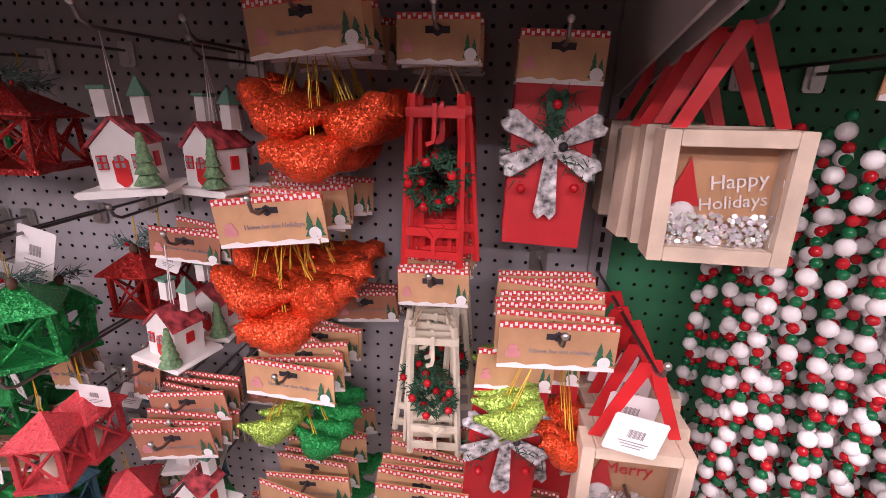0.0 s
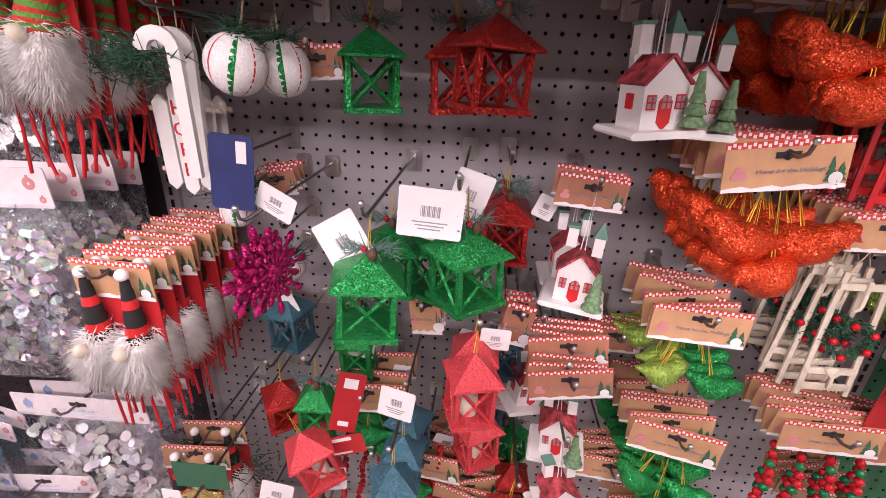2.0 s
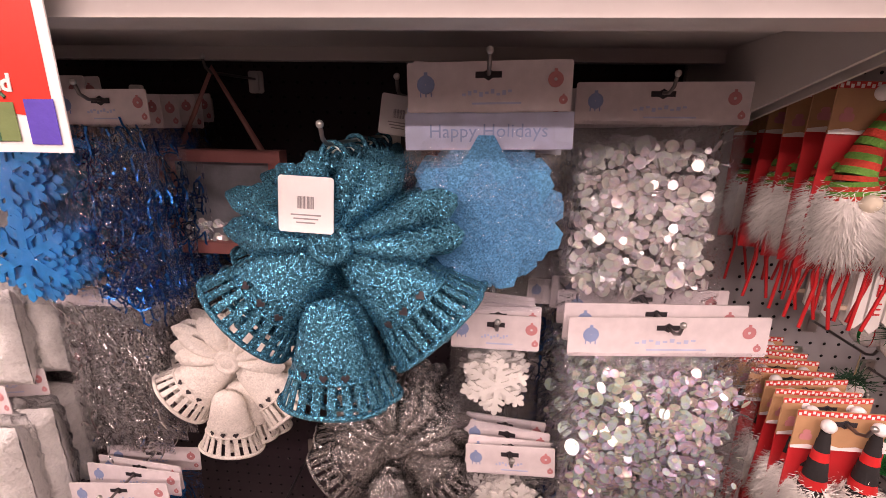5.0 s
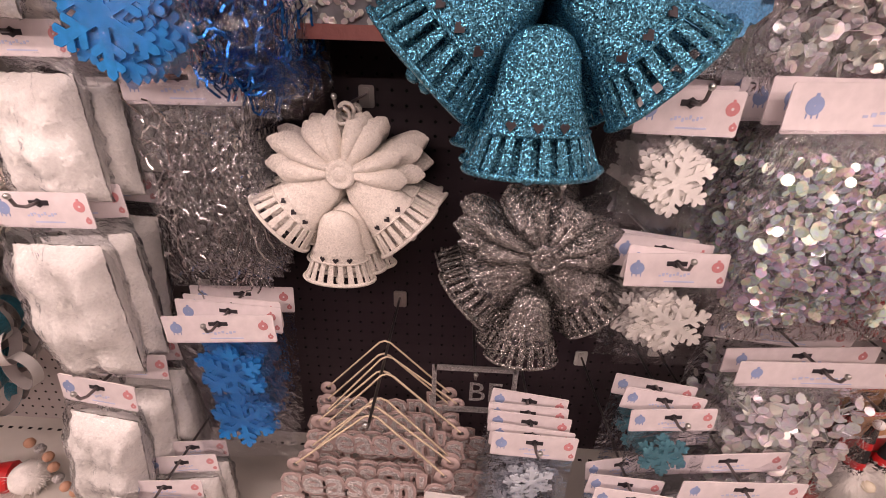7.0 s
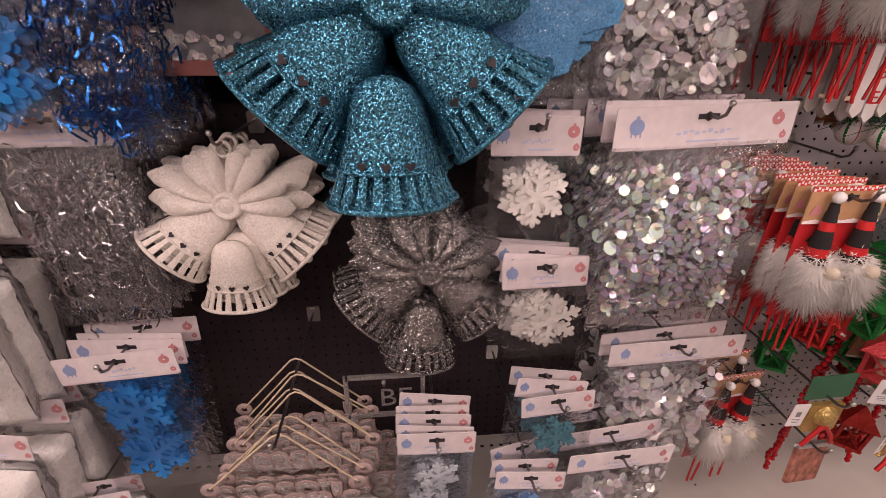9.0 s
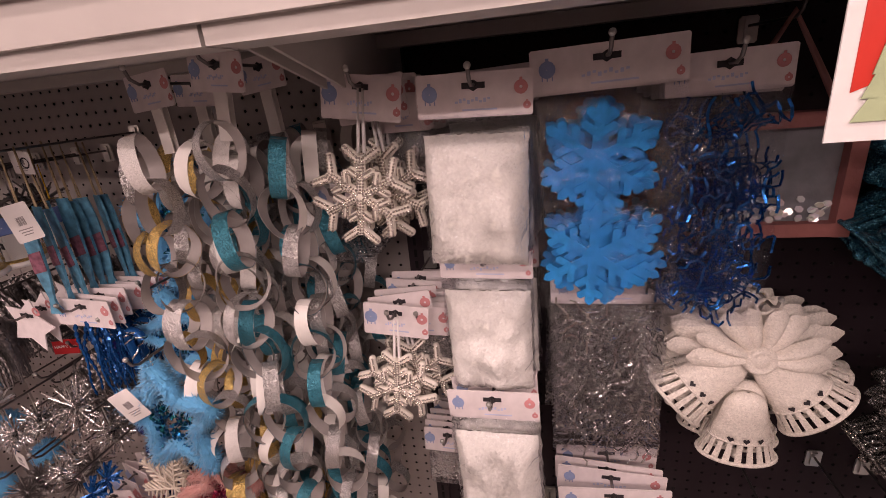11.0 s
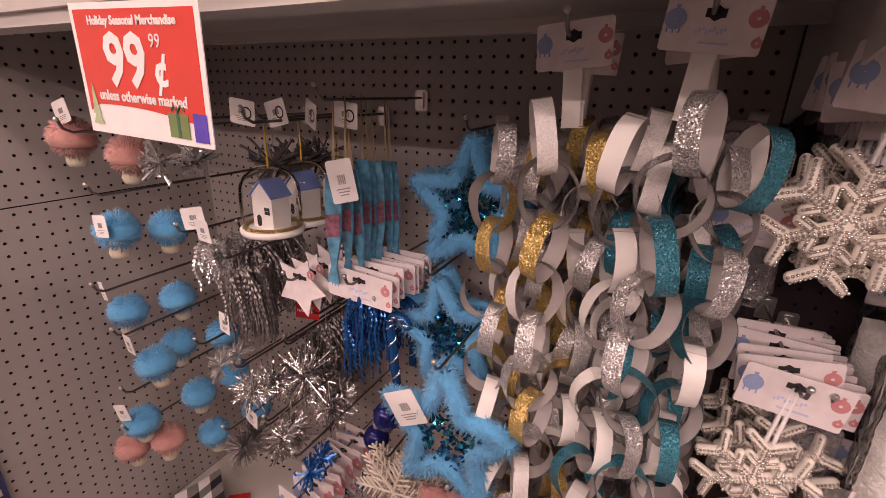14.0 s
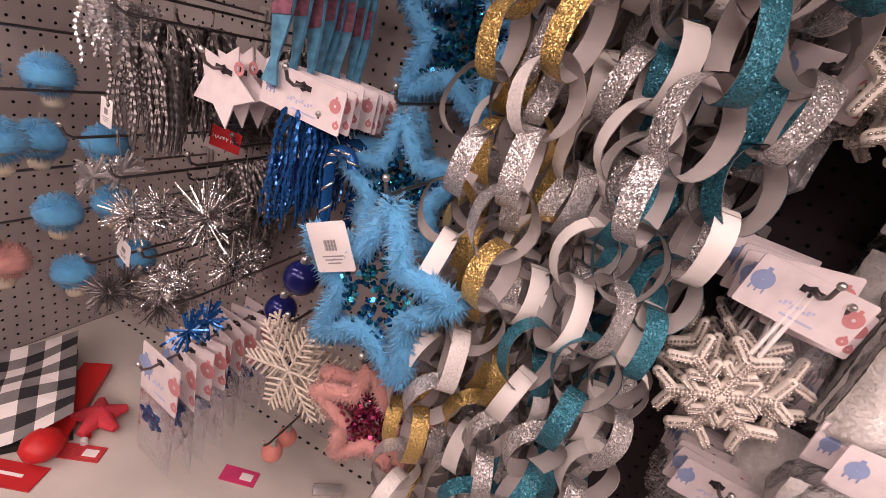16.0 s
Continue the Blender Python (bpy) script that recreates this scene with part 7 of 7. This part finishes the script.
b.tube([(-0.02, 0, -0.01), (0, 0, 0.075), (0.02, 0, -0.01)], 0.001, 4)
part("twine", b, M_TWINE, t)
hang(t, -0.358, -0.215, 1.245, 3, 0.03, 3, 12)
hook(-0.358, 1.325, 0.23)
t = thing("wood_cane", "white wooden candy cane with a fir sprig", "ornament")
b = Build()
out = []
for k in range(9):
    a = math.pi * k / 8
    out.append((0.022 + 0.026 * math.cos(a) - 0.030, 0.026 * math.sin(a) - 0.045))
inner = [(0.022 + 0.011 * math.cos(math.pi * k / 8) - 0.030, 0.011 * math.sin(math.pi * k / 8) - 0.045) for k in range(8, -1, -1)]
b.plate([(0.018, -0.19), (0.018, -0.045)] + out[1:] + inner[:-1] + [(0.003, -0.045), (0.003, -0.19)], -0.004, 0.004)
part("cane", b, M_WHITEPAINT, t)
rd = random.Random(3)
b = Build()
for k in range(200):
    c = Vector((-0.05 + rd.gauss(0, 0.022), -0.004, -0.055 + rd.gauss(0, 0.010)))
    b.tube([c, c + Vector((rd.gauss(0, .014), rd.gauss(0, .008), rd.gauss(0, .012)))], [0.0009, 0.0004], 3)
part("fir_sprig", b, M_NEEDLE, t)
b = Build()
b.tube([(0.0, 0, -0.02), (0, 0, 0.06)], 0.001, 4)
part("twine", b, M_TWINE, t)
hang(t, -0.322, -0.270, 1.325, 2, 0.035, 8, 10)


def striped_ball(r, label):
    t = thing("striped_ball", label, "bauble", "striped snow baubles")
    b = Build()
    b.ball((0, 0, -r - 0.05), r, 24, 16)
    part("ball", b, glitter("snow_glitter", (0.80, 0.76, 0.74), 900, 0.25, 0.0, 0.5, var=0.1), t)
    for a, mtl, wd in ((20, G_GREEN, 0.10), (60, M_RIBBON, 0.03), (-25, M_RIBBON, 0.03), (-65, G_GREEN, 0.09), (100, M_RIBBON, 0.03)):
        b = Build()
        rr = r * 1.004
        verts, faces = [], []
        for i in range(13):
            ph = math.pi * i / 12
            for s in (-1, 1):
                th = math.radians(a - 90) + s * wd
                verts.append((rr * math.sin(ph) * math.cos(th), rr * math.sin(ph) * math.sin(th), rr * math.cos(ph) - r - 0.05))
        for i in range(12):
            faces.append((2 * i, 2 * i + 2, 2 * i + 3, 2 * i + 1))
        b.add(verts, faces, True)
        part("stripe", b, mtl, t)
    rd = random.Random(3)
    b = Build()
    for k in range(150):
        c = Vector((rd.gauss(0, 0.008), rd.gauss(0, 0.006), -0.052 + rd.gauss(0, 0.004)))
        b.tube([c, c + Vector((rd.gauss(0, .018), rd.gauss(0, .012), rd.gauss(0.002, .010)))], [0.0009, 0.0004], 3)
    part("fir_sprig", b, M_NEEDLE, t)
    b = Build()
    b.tube([(-0.001, 0, -0.05), (0, 0, 0), (0.001, 0, -0.05)], 0.001, 4)
    part("twine", b, M_TWINE, t)
    return t


p = striped_ball(0.036, "white snow bauble with green and red stripes")
hang(p, -0.232, -0.245, 1.352, 2, 0.075, 5, 0)
p.matrix_basis = pose(-0.232, -0.245, 1.352, 0, 14, 0)
p = striped_ball(0.024, "small white bauble with green stripe")
hang(p, -0.300, -0.21, 1.148, 2, 0.06)
copy_thing(p, pose(-0.27, -0.12, 1.02))
hook(-0.27, 1.024, 0.14)

# loose tags and small cards about the lanterns
for x, y, z, w, h, ln, lab in ((-0.012, -0.29, 1.117, 0.078, 0.062, 4, "white barcode tag above green lanterns"), (-0.12, -0.28, 1.065, 0.065, 0.075, -32, "tilted white barcode tag by a lantern"), (-0.052, -0.29, 0.826, 0.052, 0.052, 8, "white barcode tag below the lanterns"), (0.03, -0.22, 1.12, 0.05, 0.07, 18, "white tag behind the lanterns"), (-0.23, -0.33, 0.66, 0.05, 0.05, 12, "white barcode tag near the deck")):
    t = thing("price_tag", lab, "tag", "white barcode tags")
    barcode_tag(t, w, h, 0, 0, 0, ln)
    t.matrix_basis = pose(x, y, z)
t = thing("navy_tag", "navy printed tag above the starburst", "tag")
b = Build()
b.box((0, 0, 0), (0.052, 0.001, 0.092), bevel=0.004)
part("card", b, M_NAVY, t)
b = Build()
b.box((0.012, -0.0008, 0.026), (0.012, 0.0006, 0.026))
part("barcode", b, M_WHITE, t)
t.matrix_basis = pose(-0.254, -0.285, 1.148, 0, 5, 6)
for x, y, z, w, h, ln, lab in ((-0.135, -0.26, 0.790, 0.042, 0.115, 12, "tall red hang card with a barcode"), (-0.145, -0.27, 0.71, 0.075, 0.04, -12, "red folded card by the lanterns"), (-0.21, -0.22, 0.72, 0.05, 0.06, 30, "red kraft card by a rose lantern")):
    t = thing("red_tag", lab, "tag", "red cards")
    b = Build()
    b.box((0, 0, 0), (w, 0.0012, h), bevel=0.003)
    c = part("card", b, M_REDCARD, t)
    b = Build()
    b.box((0, -0.0009, h * 0.33), (w * 0.5, 0.0005, h * 0.16))
    b.box((0, -0.0009, -h * 0.36), (w * 0.4, 0.0005, h * 0.08))
    part("white_print", b, M_WHITE, c)
    t.matrix_basis = pose(x, y, z, 0, ln, 10)
bare_cards(-0.03, -0.18, 0.93, 3, "kraft cards hanging under green lanterns", None, 0.05, 0.07)
bare_cards(0.12, -0.18, 0.93, 3, "dark kraft cards beside the rose lantern", M_KRAFTD, 0.045, 0.075)
p = bird_card((G_GREEN,), "green glitter bird on a kraft card near the deck", ((0, -0.01, -0.08, 5, 5), (0.03, 0.0, -0.12, 185, 0)), 8)
hang(p, -0.115, -0.22, 0.78, 3, 0.04)

# red and green bead bundles, gold ornament
for k, x in enumerate(0.49 + 0.0135 * q for q in range(12)):
    t = thing("bead_bundle", "red and green bead string bundle under a card", "garland", "red and green bead strings")
    br, bg = Build(), Build()
    for q in range(24):
        (br if (q + k) % 3 else bg).ball((0.003 * math.sin(q), 0.003 * math.cos(q * 1.3), -0.03 - 0.0135 * q), 0.0066, 7, 5)
    part("red_bead", br, M_REDBEAD, t)
    part("green_bead", bg, M_GREENBEAD, t)
    t.matrix_basis = pose(x, -0.27 + 0.02 * (k % 3), 0.80, 0, jig(3), 0)
for k in range(8):
    t = thing("bead_bundle", "dark red bead strand hanging to the deck", "garland", "red and green bead strings")
    br = Build()
    for q in range(28):
        br.ball((0.003 * math.sin(q + k), 0.003 * math.cos(q * 1.3), -0.01 - 0.0125 * q), 0.0062, 7, 5)
    part("red_bead", br, M_REDBEAD, t)
    t.matrix_basis = pose(-0.20 + 0.035 * k, -0.20 + 0.02 * (k % 3), 0.66, 0, 6 + jig(3), 0)
hook(-0.10, 0.67, 0.25)
t = thing("gold_ornament", "gold glitter bow ornament on a green card", "ornament")
b = Build()
b.box((0, 0.002, 0.02), (0.085, 0.0015, 0.05))
part("green_card", b, M_INKGREEN, t)
b = Build()
b.box((0, -0.004, -0.04), (0.062, 0.008, 0.062), bevel=0.004)
b.lathe([(0.0005, 0.014), (0.012, 0.012), (0.02, 0.004), (0.021, 0)], 14, pose(0, -0.008, -0.035, 90, 0, 0))
part("gold_square", b, G_GOLD, t)
b = Build()
for s in (-1, 1):
    b.tube([(0, -0.014, -0.05), (s * 0.02, -0.016, -0.075), (s * 0.028, -0.014, -0.095)], 0.004, 5)
part("red_bow", b, M_RIBBON, t)
barcode_tag(t, 0.03, 0.05, -0.03, -0.05, -0.006, 4)
hang(t, -0.345, -0.335, 0.665, 1)
copy_thing(t, pose(-0.18, -0.34, 0.60, 0, 12, 20))
hook(-0.18, 0.604, 0.37)
t = thing("green_sprig", "dark green fir spray hanging low", "foliage")
rd = random.Random(13)
b = Build()
for k in range(420):
    c = Vector((rd.gauss(0, 0.05), rd.gauss(0, 0.02), rd.gauss(-0.06, 0.035)))
    b.tube([c, c + Vector((rd.gauss(0, .016), rd.gauss(0, .01), rd.gauss(0, .014)))], [0.0013, 0.0005], 3)
part("fir_needles", b, M_NEEDLE, t)
t.matrix_basis = pose(-0.43, -0.20, 0.60)
hook(-0.43, 0.58, 0.22)
t = thing("plaid_gift", "red plaid gift card tilted near the deck", "ornament")
b = Build()
b.box((0, 0, 0), (0.095, 0.006, 0.075), bevel=0.003)
part("plaid_board", b, mat("rust_plaid", (0.36, 0.14, 0.10), 0.7, var=0.6, scale=60), t)
b = Build()
b.box((0, -0.001, 0.042), (0.10, 0.01, 0.008))
part("silver_edge", b, G_SILVER, t)
t.matrix_basis = pose(-0.30, -0.32, 0.48, -10, 14, 12)
hook(-0.30, 0.53, 0.34)

# crowded small stock low in the red bay
lowb = bird_card((G_GREEN, G_DRED), "green and dark red birds on a low kraft card", ((-0.02, -0.008, -0.07, 20, 5), (0.025, 0.004, -0.09, 190, -5)), 9)
hang(lowb, -0.02, -0.20, 0.62, 4, 0.035, 8, 30)
lowl = lantern(G_GREEN, "small green glitter lantern near the deck", 0.05, 0.05)
hang(lowl, -0.15, -0.17, 0.93, 2, 0.06, 6, 20)
for x, y, z in ((-0.19, -0.24, 0.86), (-0.10, -0.12, 0.72), (-0.24, -0.12, 0.70), (0.13, -0.10, 0.70)):
    copy_thing(lowl, pose(x, y, z, 0, jig(8), jig(60)))
    hook(x, z + 0.004, -y + 0.03)
lowr = lantern(G_DRED, "small red glitter lantern near the deck", 0.05, 0.05, sprig=False)
hang(lowr, 0.14, -0.24, 0.66, 2, 0.06, 6, 20)
for x, y, z in ((-0.26, -0.22, 0.83), (-0.16, -0.28, 0.62), (0.02, -0.10, 0.62)):
    copy_thing(lowr, pose(x, y, z, 0, jig(8), jig(60)))
    hook(x, z + 0.004, -y + 0.03)
for k in range(14):
    t = thing("price_tag", "small white barcode tag among the lanterns", "tag", "white barcode tags")
    barcode_tag(t, 0.034 + 0.01 * (k % 3), 0.036 + 0.01 * (k % 2), 0, 0, 0, jig(30))
    t.matrix_basis = pose(-0.27 + 0.035 * k + jig(0.015), -0.20 + jig(0.08), (0.90, 0.74, 1.10, 0.63, 0.82)[k % 5] + jig(0.02), 0, 0, jig(30))
bare_cards(-0.19, -0.15, 1.28, 3, "dark kraft card behind a bauble", M_KRAFTD, 0.07, 0.045)
bare_cards(-0.28, -0.12, 1.10, 3, "kraft card behind the starburst", M_KRAFTD, 0.06, 0.045)
bare_cards(-0.33, -0.10, 0.86, 3, "kraft card behind the checked gnomes", None, 0.07, 0.045)
bare_cards(0.29, -0.12, 0.87, 3, "kraft cards behind the lime birds", M_KRAFTD, 0.10, 0.05)
bare_cards(0.44, -0.10, 1.03, 3, "kraft cards deep on a hook", M_KRAFTD, 0.10, 0.05)
bare_cards(0.30, -0.20, 0.66, 5, "kraft cards beside the green birds", None, 0.11, 0.05)
bare_cards(0.68, -0.24, 0.80, 6, "kraft cards beside the beads", M_KRAFTD, 0.12, 0.05)
bare_cards(0.66, -0.20, 0.64, 6, "kraft cards on the lowest row", None, 0.12, 0.05)
